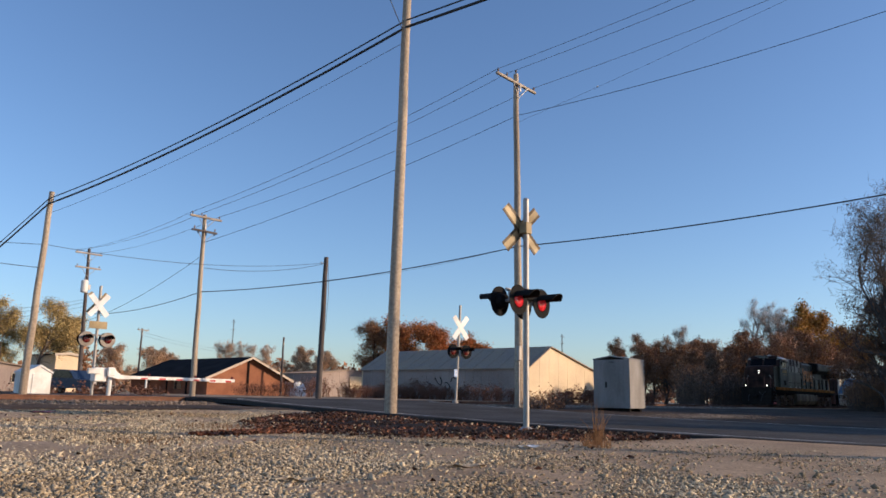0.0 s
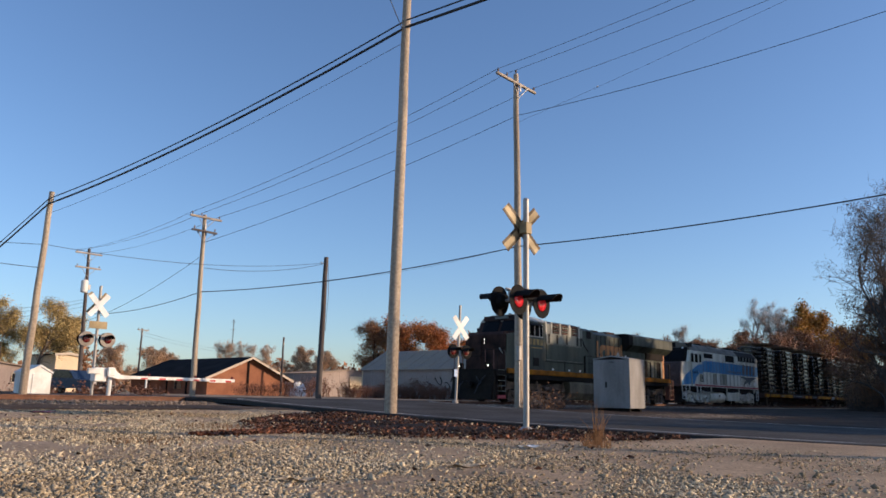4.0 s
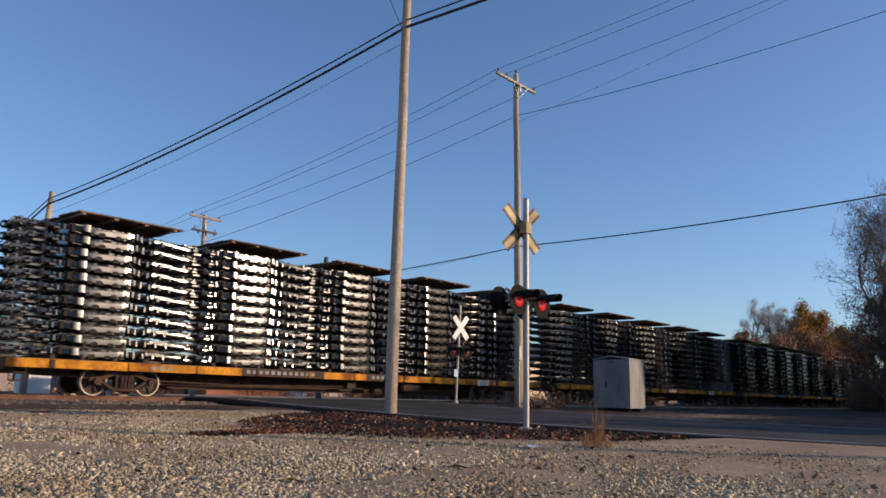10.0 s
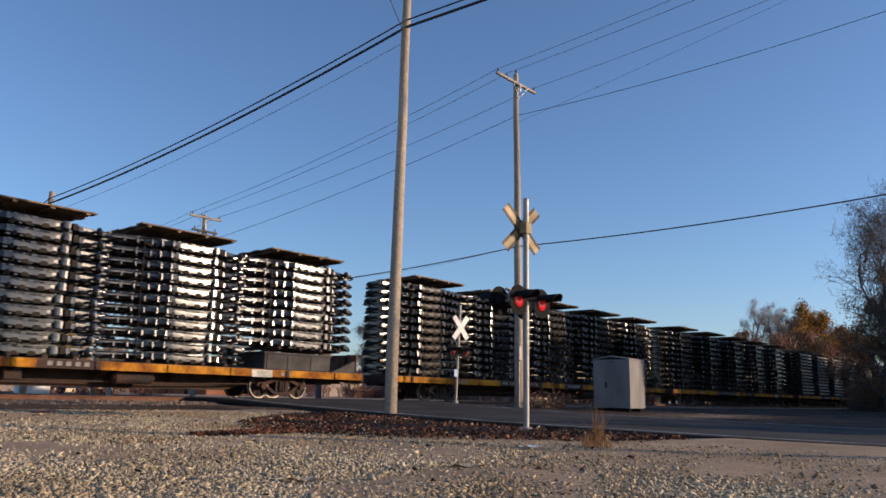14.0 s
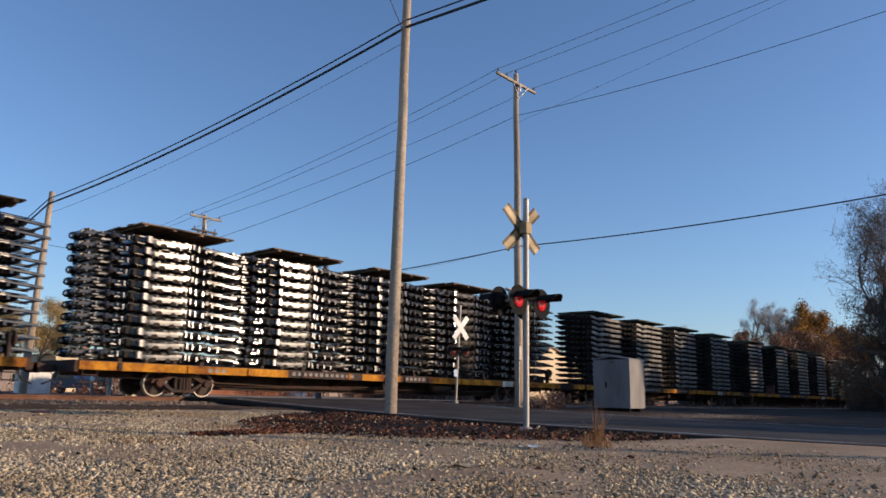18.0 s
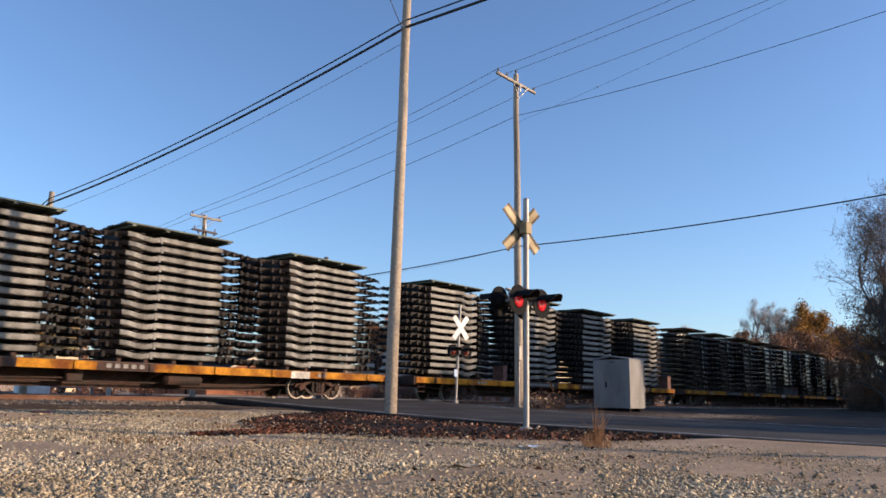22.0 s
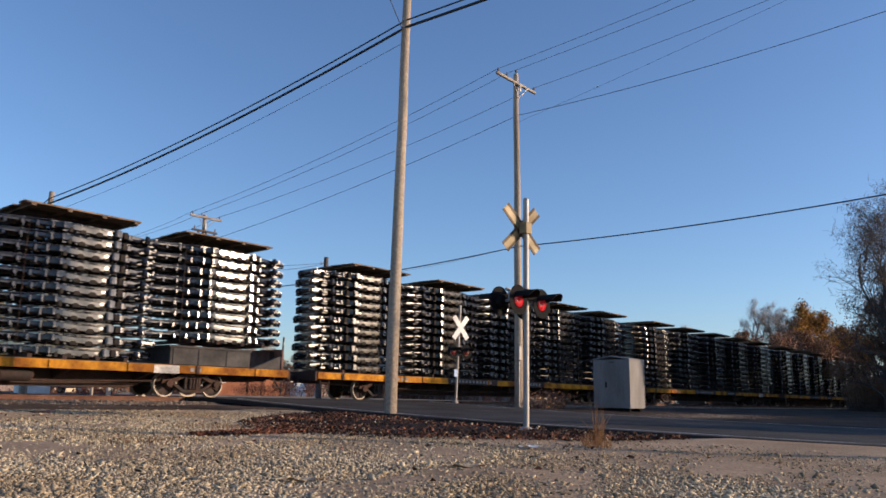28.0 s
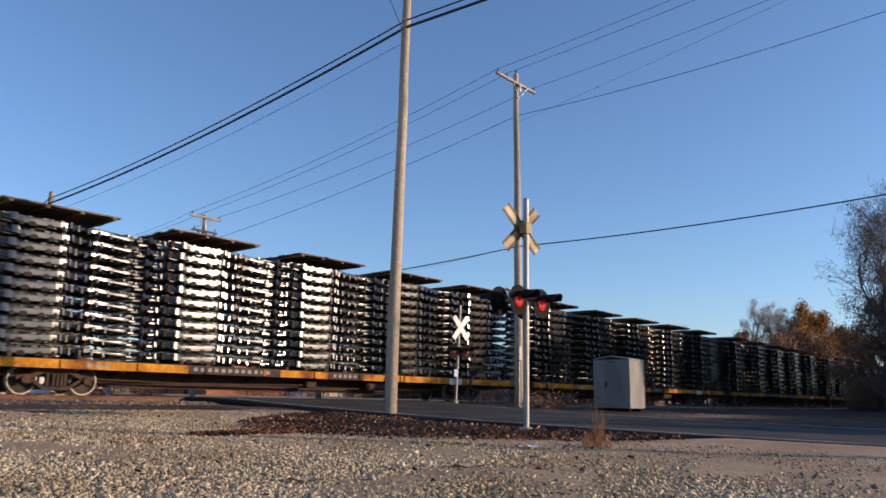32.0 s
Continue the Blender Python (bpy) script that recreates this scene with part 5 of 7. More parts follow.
def grey_chassis():
    """A longer primed frame: dark front rails, a dip to the kink at 2.75, a straight middle, dark rear hangers."""
    mesh = Mesh()
    wide = [(a, 0.88 * b) for a, b in RAIL]
    for s in (-1, 1):
        mesh.mat = 1
        swept(mesh, [(0.0, 0.52, 0.09, 0.62), (0.9, 0.54, 0.11, 0.68), (1.3, 0.72, 0.14, 0.75), (1.6, 0.98, 0.12, 0.9)], s, wide)
        mesh.mat = 0
        swept(mesh, [(1.6, 0.98, 0.12, 0.90), (1.85, 1.04, 0.09, 0.95), (2.15, 1.06, 0.02, 1.0), (2.45, 1.06, 0.0, 1.0), (2.7, 1.06, 0.05, 1.0)], s, wide)
        swept(mesh, [(2.7, 1.06, 0.05, 1.0), (2.82, 1.07, 0.08, 1.0), (3.6, 1.07, 0.06, 1.0), (4.4, 1.07, 0.05, 1.0), (5.15, 1.06, 0.06, 1.0)], s, wide)
        lug(mesh, 2.74, 1.13, 0.02, 0.10, 0.23, s)
        lug(mesh, 4.42, 1.125, 0.05, 0.05, 0.17, s)
        mesh.mat = 1
        swept(mesh, [(5.15, 1.06, 0.06, 1.0), (5.5, 0.80, 0.12, 0.8), (6.0, 0.70, 0.14, 0.62), (6.6, 0.68, 0.06, 0.5)], s, wide)
        for x, y, z in ((0.5, 0.66, 0.04), (0.95, 0.82, 0.05), (1.25, 0.92, 0.04), (5.4, 1.0, 0.02), (5.75, 0.92, 0.04), (6.15, 0.86, 0.05), (6.45, 0.80, 0.04)):
            lug(mesh, x, y, z, 0.11, 0.17, s)
            mesh.tube([(x + 0.1, s * (y - 0.22), z + 0.12), (x + 0.16, s * y, z + 0.02)], 0.035, 5)
        mesh.tube([(6.5, s * 0.72, 0.16), (6.72, s * 0.76, 0.12), (6.76, s * 0.76, 0.02)], 0.03, 5)
        mesh.box(1.5, s * 0.62 - 0.03, 0.02, 5.4, s * 0.62 + 0.03, 0.28)
        for x in (2.0, 3.2, 3.9, 4.8):
            mesh.box(x, s * 1.0, 0.235, x + 0.16, s * 1.10, 0.275)
    for x, y, z, r in ((0.15, 0.52, 0.15, 0.06), (0.8, 0.54, 0.14, 0.07), (1.6, 0.95, 0.16, 0.06), (2.75, 1.02, 0.10, 0.06), (3.9, 1.02, 0.10, 0.06), (5.1, 1.0, 0.12, 0.06), (5.8, 0.72, 0.18, 0.05), (6.5, 0.68, 0.10, 0.05)):
        mesh.tube([(x, -y, z), (x, y, z)], r, 6)
    for x in (1.5, 2.6, 4.0, 5.3):
        mesh.box(x, -0.62, 0.02, x + 0.05, 0.62, 0.28)
    mesh.box(0.5, -0.5, 0.02, 0.75, 0.5, 0.2)
    return mesh.data("chassis_frame", ["frame_grey", "frame_end"])


# kind: meshes, layers, pitch, cap start, cap length, cap paint
STACKS = {"black": ([black_chassis(6.4, 1), black_chassis(6.4, 2)], 11, 0.382, 1.82, 3.5, "cap_dark", "glossy black"),
          "black_long": ([black_chassis(6.6, 3), black_chassis(6.6, 4)], 11, 0.382, 1.5, 3.6, "cap_dark", "glossy black"),
          "grey": ([grey_chassis()], 13, 0.322, 1.45, 4.0, "cap_grey", "dull grey")}
CAPS = {k: (Mesh().box(0, -0.06, 0.0, 0.14, 2.54, 0.07, 0.01).data("cap_beam", q[5]),
            Mesh().box(-0.05, 0, 0.072, q[4], 0.43, 0.125, 0.01).data("cap_plank", q[5])) for k, q in STACKS.items()}
FOOT = Mesh().box(0, -1.25, 0.0, 0.14, 1.25, 0.12, 0.01).data("base_beam", "under")
STRAP = Mesh().tube([(0, 0, 0), (0.05, 0, 4.2)], 0.012, 5).data("tie_rod", "under")


def stack(m, kind, missing=0):
    """A stack of frames under a plank cap; missing layers at the bottom leave room for what stands below."""
    meshes, count, pitch, cap_x, cap_len, _, look_of = STACKS[kind]
    ob = thing("chassis_stack", label="tall stack of %s vehicle chassis frames on a flatcar" % look_of, category="chassis frames", group="stacks of chassis frames on the train")
    for x in (1.5, 2.4, 3.4, 4.4):
        part("base_beam", FOOT, None, ob, at=pose(x, 0, missing * pitch))
    for i in range(missing, count):
        part("chassis_frame", random.choice(meshes), None, ob,
             at=pose(random.uniform(-0.05, 0.05), random.uniform(-0.04, 0.04), 0.12 + i * pitch, 0, 0, random.uniform(-0.5, 0.5)))
    beam, plank = CAPS[kind]
    z = (0.25 if kind != "grey" else 0.20) + count * pitch
    for k in range(4):
        part("cap_beam", beam, None, ob, at=pose(cap_x + 0.1 + k * (cap_len - 0.4) / 3, -1.24, z))
    for k in range(6):
        part("cap_plank", plank, None, ob, at=pose(cap_x + random.uniform(-0.08, 0.08), -1.30 + 0.434 * k, z))
    for y in (-0.9, 0.9):
        part("tie_rod", STRAP, None, ob, at=pose(4.75, y, 0.0))
    return rolls(ob, m)


def wheelset_mesh(r, rim="tread"):
    mesh = Mesh()
    mesh.tube([(0, -1.05, 0), (0, 1.05, 0)], 0.075, 8)
    for s in (-1, 1):
        a, b = s * 0.70, s * 0.83
        mesh.mat = 0
        mesh.tube([(0, a, 0), (0, s * 0.74, 0), (0, s * 0.76, 0)], [r * 0.88, r * 0.86, r * 0.5], 24)
        for k in range(3):
            t = 2 * pi * k / 3
            mesh.tube([(0.25 * r * cos(t), s * 0.77, 0.25 * r * sin(t)), (0.78 * r * cos(t), s * 0.79, 0.78 * r * sin(t))], 0.05, 5)
        mesh.mat = 1
        n, v, f = 28, [], []
        for rr, y in ((r * 0.90, b), (r, b), (r, a + s * 0.03), (r + 0.028, a + s * 0.02), (r + 0.028, a), (r * 0.88, a)):
            v += [(rr * cos(2 * pi * j / n), y, rr * sin(2 * pi * j / n)) for j in range(n)]
        for k in range(6):
            f += [(k * n + j, k * n + (j + 1) % n, ((k + 1) % 6) * n + (j + 1) % n, ((k + 1) % 6) * n + j) for j in range(n)]
        mesh.add(v, f)
    return mesh.data("wheelset", ["wheel", rim], True)


WHEEL_CAR = wheelset_mesh(0.42)
WHEEL_LOCO = wheelset_mesh(0.53, "wheel")


def car_truck_mesh():
    mesh = Mesh()
    for s in (-1, 1):
        y0, y1 = s * 0.93, s * 1.06
        lo, hi = min(y0, y1), max(y0, y1)
        mesh.prism([(-1.15, 0.44), (-1.12, 0.56), (-0.75, 0.60), (-0.3, 0.78), (0.3, 0.78), (0.75, 0.60), (1.12, 0.56), (1.15, 0.44), (0.72, 0.47), (0.3, 0.66), (-0.3, 0.66), (-0.72, 0.47)], lo, hi)
        mesh.prism([(-0.78, 0.44), (-0.66, 0.46), (-0.34, 0.26), (0.34, 0.26), (0.66, 0.46), (0.78, 0.44), (0.38, 0.15), (-0.38, 0.15)], lo, hi)
        for x in (-0.30, 0.22):
            mesh.box(x, lo, 0.24, x + 0.08, hi, 0.68)
        for x in (-0.12, 0.0, 0.12):
            mesh.tube([(x, s * 1.09, 0.26), (x, s * 1.09, 0.62)], 0.055, 7)
        for x in (-0.89, 0.89):
            mesh.tube([(x, s * 1.0, 0.44), (x, s * 1.15, 0.44)], 0.12, 10)
    mesh.box(-0.22, -1.0, 0.55, 0.22, 1.0, 0.80, 0.02)
    return mesh.data("truck_frame", "under")


CAR_TRUCK = car_truck_mesh()


BAR = Mesh().box(0, -1.470, 0, 0.15, -1.4605, 0.13).data("lettering_bar", "road_paint")


def flatcar(s, kind, turned, fronts, has_crate=False):
    """A long flatcar; s is where its leading deck end stands at the start, fronts where its stacks begin on the deck."""
    ob = thing("flatcar", label="long flatcar with a worn yellow-orange side sill and dark deck", category="railway wagon", group="flatcars of the train")
    L = 26.7
    part("deck", Mesh().box(0, -1.42, 0.98, L, 1.42, 1.06, 0.01), "deck_wood", ob)
    for y in (-1.46, 1.42):
        part("side_sill", Mesh().box(0.0, y, 0.775, L, y + 0.04, 1.04, 0.008), "orange", ob, "faded yellow-orange side sill")
    part("centre_sill", Mesh().prism([(0.2, 0.62), (4.6, 0.58), (5.8, 0.26), (L - 5.8, 0.26), (L - 4.6, 0.58), (L - 0.2, 0.62), (L - 0.2, 0.98), (0.2, 0.98)], -0.35, 0.35), "under", ob)
    for k in range(9):
        x = 3.0 + k * 2.6
        part("cross_bearer", Mesh().prism([(-1.4, 0.76), (-0.35, 0.5), (0.35, 0.5), (1.4, 0.76), (1.4, 0.98), (-1.4, 0.98)], x, x + 0.12, "x"), "under", ob)
    for k in range(11):
        x = 1.2 + k * 2.4
        part("stake_pocket", Mesh().box(x, -1.505, 0.79, x + 0.14, -1.462, 1.03, 0.006), "orange" if k % 3 else "under", ob)
    for a, b, z in ((8.0, 11.4, 0.86), (14.2, 15.6, 0.86), (4.4, 5.4, 0.84), (22.6, 23.4, 0.84)):
        for k in range(int((b - a) / 0.27)):
            part("lettering_bar", BAR, None, ob, at=pose(a + 0.27 * k, 0, z))
    for a, b in ((7.8, 11.6), (13.9, 15.8)):
        part("bare_panel", Mesh().box(a, -1.4635, 0.777, b, -1.459, 1.038), "under", ob, "unpainted dark stretch of the sill")
    tank = part("air_reservoir", Mesh().tube([(16.4, -0.95, 0.58), (16.5, -0.95, 0.58), (17.7, -0.95, 0.58), (17.8, -0.95, 0.58)], [0.1, 0.2, 0.2, 0.1], 12), "under", ob, smooth=True)
    part("brake_valve", Mesh().box(13.2, -1.05, 0.42, 13.7, -0.75, 0.80, 0.03), "under", ob)
    part("brake_pipe", Mesh().tube([(1.0, -0.7, 0.60), (8.0, -0.75, 0.44), (L - 8.0, -0.75, 0.44), (L - 1.0, -0.7, 0.60)], 0.03, 6), "under", ob)
    part("brake_rod", Mesh().tube([(4.6, -0.5, 0.40), (13.2, -0.9, 0.52)], 0.025, 6), "under", ob)
    part("data_panel", Mesh().box(L - 5.4, -1.467, 0.76, L - 4.5, -1.461, 1.02), "line", ob, "white-framed data panel")
    for x, d in ((0.0, -1), (L, 1)):
        part("end_beam", Mesh().box(min(x, x + d * 0.12), -1.42, 0.70, max(x, x + d * 0.12), 1.42, 1.06, 0.01), "under", ob)
        cp = part("coupler", Mesh().box(min(x, x + d * 0.62), -0.11, 0.72, max(x, x + d * 0.62), 0.11, 0.94, 0.02).box(min(x + d * 0.55, x + d * 0.85), -0.18, 0.66, max(x + d * 0.55, x + d * 0.85), 0.16, 0.98, 0.04), "under", ob)
        part("air_hose", Mesh().tube([(x + d * 0.1, -0.4, 0.8), (x + d * 0.3, -0.42, 0.45), (x + d * 0.6, -0.38, 0.32)], 0.03, 6), "wire", ob)
        step = Mesh().tube([(x - d * 0.15, -1.4, 0.98), (x - d * 0.15, -1.4, 0.38)], 0.02, 5).tube([(x - d * 0.6, -1.4, 0.98), (x - d * 0.6, -1.4, 0.38)], 0.02, 5)
        for z in (0.4, 0.62):
            step.tube([(x - d * 0.15, -1.4, z), (x - d * 0.6, -1.4, z)], 0.02, 5)
        part("step_ladder", step, "under", ob)
    brake = part("hand_brake", Mesh().box(L - 0.35, -0.9, 1.06, L - 0.25, -0.7, 1.75, 0.01), "under", ob, "upright hand brake stand")
    part("brake_wheel", Mesh().tube([(L - 0.22, -0.8, 1.6), (L - 0.16, -0.8, 1.6)], 0.24, 14), "under", brake)
    for x in (3.72, L - 3.72):
        tr = part("truck", CAR_TRUCK, None, ob, at=pose(x, 0, 0))
        for a in (-0.89, 0.89):
            w = part("wheelset", WHEEL_CAR, None, tr, at=pose(a, 0, 0.42))
            turns(w, pose(a, 0, 0.42), 0.42, s + x + a)
    rolls(ob, pose(s, 0, 0))
    half = pose(0, 0, 0, 0, 0, 180 if turned else 0)
    for k, x in enumerate(fronts):
        stack(pose(s + x, 0, 1.06) @ half, kind, 2 if has_crate and k == len(fronts) - 1 else 0)
    if has_crate:
        crate(s)


def crate(s):
    ob = thing("steel_crate", label="long dull grey steel crate on the end of a flatcar", category="crate")
    part("body", Mesh().box(0.95, -1.40, 0, 4.1, 1.40, 0.56, 0.02), "grey_box", ob)
    part("lid", Mesh().box(0.90, -1.43, 0.56, 4.15, 1.43, 0.64, 0.01), "grey_box", ob)
    for x in (1.05, 2.0, 3.1):
        part("rib", Mesh().box(x, -1.43, 0.0, x + 0.08, -1.402, 0.56, 0.005), "grey_box", ob)
    part("chute", Mesh().prism([(4.25, 0.0), (5.5, 0.0), (5.5, 0.50)], -1.35, -1.15), "grey_box", ob)
    part("chute_plate", Mesh().box(5.5, -1.40, 0.0, 5.56, 1.2, 0.75, 0.01), "louvre", ob, "rusty end plate")
    rolls(ob, pose(s + 20.9, 0, 1.06))


M.update({
    "loco_grey": material("faded grey locomotive paint", (0.050, 0.060, 0.043), 0.5, 0.0, 7, 0.18, (0.030, 0.035, 0.026), 1.8, 0.04, spec=0.4, streak=0.12),
    "loco_light": material("light grey paint for trim and glare", (0.50, 0.49, 0.43), 0.5, 0.0, 7, 0.12, (0.36, 0.35, 0.30), 1.2, 0.04),
    "loco_mid": material("patchy lighter grey paint for trim and glare", (0.20, 0.205, 0.165), 0.5, 0.0, 7, 0.2, (0.09, 0.095, 0.075), 2.2, 0.04, streak=0.2),
    "loco_dark": material("dark nose paint", (0.065, 0.030, 0.022), 0.8, 0, 7, 0.2, (0.012, 0.008, 0.008), 1.2, 0.04, spec=0.2),
    "loco_orange": material("weathered orange lettering paint", (0.50, 0.19, 0.05), 0.6, 0, 9, 0.2, (0.36, 0.16, 0.06), 2, 0.02),
    "loco_faded": material("faded tan-yellow number paint", (0.36, 0.24, 0.09), 0.7, 0, 12, 0.3, (0.20, 0.15, 0.08), 3, 0.02, spec=0.2),
    "sill_orange": material("dirty orange sill paint", (0.36, 0.125, 0.006), 0.75, 0, 9, 0.35, (0.13, 0.05, 0.01), 1.3, 0.05, spec=0.15),
    "loco_tank": material("dusty olive-brown fuel tank", (0.15, 0.115, 0.065), 0.75, 0, 8, 0.25, (0.08, 0.062, 0.040), 1.6, 0.1, streak=0.3),
    "loco_truck": material("dusty tan truck casting", (0.14, 0.082, 0.044), 0.85, 0, 10, 0.35, (0.05, 0.03, 0.02), 2, 0.2),
    "louvre": material("rust-red louvre", (0.22, 0.09, 0.06), 0.7, 0, 9, 0.2, (0.12, 0.05, 0.04), 2, 0.1),
    "cream": material("grimy cream-white paint", (0.74, 0.70, 0.59), 0.65, 0, 7, 0.10, (0.50, 0.45, 0.34), 1.5, 0.04, spec=0.25, streak=0.3),
    "cream_truck": material("off-white painted casting", (0.70, 0.65, 0.56), 0.7, 0, 10, 0.25, (0.42, 0.37, 0.30), 2.5, 0.2),
    "roof_brown": material("sooty brown-grey roof paint", (0.19, 0.155, 0.11), 0.75, 0, 7, 0.2, (0.10, 0.08, 0.06), 1.4, 0.08, streak=0.4),
    "band_blue": material("faded sky-blue paint", (0.045, 0.20, 0.42), 0.7, 0, 7, 0.16, (0.15, 0.29, 0.42), 2.2, 0.04, spec=0.15, streak=0.10),
    "stripe_red": material("faded red paint", (0.36, 0.035, 0.045), 0.55, 0, 9, 0.15, (0.42, 0.07, 0.07), 1.5, 0.02),
    "decal_grey": material("dark grey decal", (0.035, 0.034, 0.034), 0.6, 0, 9, 0.25, (0.13, 0.12, 0.11), 1.5, 0.02),
    "cab_glass": material("dark tinted glass", (0.006, 0.006, 0.007), 0.2, 0, 4, 0.1, None, 1, 0, spec=0.1),
    "nose_grime": material("grey-brown paint darkened for shade", (0.13, 0.09, 0.085), 0.8, 0, 7, 0.25, (0.07, 0.048, 0.046), 1.3, 0.06, spec=0.2),
    "soot": material("sooty black steel", (0.012, 0.009, 0.008), 0.85, 0.0, 9, 0.3, (0.025, 0.02, 0.016), 1.5, 0.1, spec=0.15),
})
lamp_on = bpy.data.materials.new("lit headlight")
lamp_on.use_nodes = True
lamp_on.node_tree.nodes["Principled BSDF"].inputs["Emission Color"].default_value = (1.0, 0.93, 0.78, 1)
lamp_on.node_tree.nodes["Principled BSDF"].inputs["Emission Strength"].default_value = 3
M["lamp_on"] = lamp_on


def loco_truck(ob, s0, xs, mat, label, heavy=True):
    """A locomotive truck with axles at xs: cast side frames, journal boxes, springs and brake gear before dark motors."""
    a, b = xs[0], xs[-1]
    c = (a + b) / 2
    truck = part("truck", Mesh().box(c - 0.35, -0.95, 0.62, c + 0.35, 0.95, 1.15, 0.04), "soot", ob, label)
    for x in xs:
        part("traction_motor", Mesh().box(x - 0.62, -0.66, 0.16, x + 0.62, 0.66, 0.98, 0.08), "soot", truck)
    for s in (-1, 1):
        def slab(y0, y1):
            return min(s * y0, s * y1), max(s * y0, s * y1)
        if heavy:
            top = [(a - 0.98, 0.70), (a - 0.86, 0.98), (a - 0.3, 1.04)]
            bot = [(a - 0.90, 0.60), (a - 0.40, 0.60)]
            for k in range(len(xs) - 1):
                m, q = (xs[k] + xs[k + 1]) / 2, (xs[k + 1] - xs[k]) / 2
                top += [(m - q * 0.5, 0.98), (m - q * 0.3, 0.90), (m + q * 0.3, 0.90), (m + q * 0.5, 0.98)]
                bot += [(m - q * 0.6, 0.60), (m - q * 0.4, 0.50), (m + q * 0.4, 0.50), (m + q * 0.6, 0.60)]
            top += [(b + 0.3, 1.04), (b + 0.86, 0.98), (b + 0.98, 0.70)]
            bot += [(b + 0.40, 0.60), (b + 0.90, 0.60)]
            part("side_frame", Mesh().prism(top + bot[::-1], *slab(1.08, 1.26)), mat, truck)
            for x in xs:
                box = Mesh().prism([(x - 0.52, 0.14), (x - 0.40, 0.08), (x + 0.40, 0.08), (x + 0.52, 0.14), (x + 0.34, 0.64), (x + 0.24, 0.72), (x - 0.24, 0.72), (x - 0.34, 0.64)], *slab(1.10, 1.34))
                jb = part("journal_box", box, mat, truck)
                part("axle_cap", Mesh().tube([(x, s * 1.32, 0.42), (x, s * 1.40, 0.42), (x, s * 1.41, 0.42)], [0.17, 0.16, 0.10], 14), mat, jb, smooth=True)
                # a black plate drawn as the shade under the side frame
                part("shadow_gap", Mesh().prism([(x - 0.24, 0.60), (x + 0.24, 0.60), (x + 0.20, 0.68), (x - 0.20, 0.68)], *slab(1.33, 1.345)), "soot", jb)
            for k in range(len(xs) - 1):
                m = (xs[k] + xs[k + 1]) / 2
                part("brake_cylinder", Mesh().tube([(m - 0.30, s * 1.30, 0.72), (m + 0.26, s * 1.30, 0.72)], 0.13, 12), mat, truck, smooth=True)
                part("brake_lever", Mesh().prism([(m + 0.18, 0.20), (m + 0.30, 0.20), (m + 0.40, 0.92), (m + 0.26, 0.92)], *slab(1.27, 1.31)), mat, truck)
                part("brake_rod", Mesh().tube([(m - 0.7, s * 1.24, 0.34), (m + 0.7, s * 1.24, 0.28)], 0.035, 6), mat, truck)
            for x in (a - 0.62, c + 0.02, b + 0.55):
                part("snubber", Mesh().tube([(x, s * 1.33, 0.66), (x + 0.05, s * 1.36, 1.12)], 0.05, 8), mat, truck)
        else:
            top = [(a - 0.98, 0.72), (a - 0.80, 0.92), (a - 0.35, 0.99), (a + 0.35, 0.99), (c - 0.62, 0.82), (c - 0.3, 0.90), (c + 0.3, 0.90), (c + 0.62, 0.82), (b - 0.35, 0.99), (b + 0.35, 0.99), (b + 0.80, 0.92), (b + 0.98, 0.72)]
            bot = [(a - 0.90, 0.60), (a - 0.66, 0.66), (a - 0.36, 0.80), (a + 0.36, 0.80), (c - 0.62, 0.56), (c - 0.3, 0.46), (c + 0.3, 0.46), (c + 0.62, 0.56), (b - 0.36, 0.80), (b + 0.36, 0.80), (b + 0.66, 0.66), (b + 0.90, 0.60)]
            part("side_frame", Mesh().prism(top + bot[::-1], *slab(1.08, 1.22)), mat, truck)
            for x in xs:
                for d in (-1, 1):
                    part("pedestal", Mesh().prism([(x + d * 0.27, 0.84), (x + d * 0.44, 0.84), (x + d * 0.58, 0.34), (x + d * 0.46, 0.20), (x + d * 0.29, 0.22)], *slab(1.08, 1.22)), mat, truck)
                    part("coil_spring", Mesh().tube([(x + d * 0.36, s * 1.24, 0.40 + 0.035 * i) for i in range(12)], [0.085 if i % 2 else 0.055 for i in range(12)], 8), mat, truck)
                jb = part("journal_box", Mesh().prism([(x - 0.25, 0.32), (x - 0.16, 0.24), (x + 0.16, 0.24), (x + 0.25, 0.32), (x + 0.22, 0.76), (x - 0.22, 0.76)], *slab(1.14, 1.27)), mat, truck)
                part("axle_cap", Mesh().tube([(x, s * 1.26, 0.50), (x, s * 1.36, 0.50), (x, s * 1.38, 0.50)], [0.20, 0.19, 0.12], 16), mat, jb, smooth=True)
                part("bolt_ring", Mesh().tube([(x, s * 1.375, 0.50), (x, s * 1.385, 0.50)], 0.09, 12), "soot", jb)
                part("brake_cylinder", Mesh().tube([(x - 0.60, s * 1.26, 0.98), (x - 0.22, s * 1.26, 0.98)], 0.10, 10), mat, truck, smooth=True)
                part("brake_hanger", Mesh().prism([(x + 0.56, 0.16), (x + 0.66, 0.16), (x + 0.74, 0.90), (x + 0.62, 0.90)], *slab(1.22, 1.26)), mat, truck)
                part("brake_shoe", Mesh().prism([(x + 0.50, 0.30), (x + 0.60, 0.22), (x + 0.64, 0.66), (x + 0.55, 0.70)], *slab(0.86, 1.06)), mat, truck)
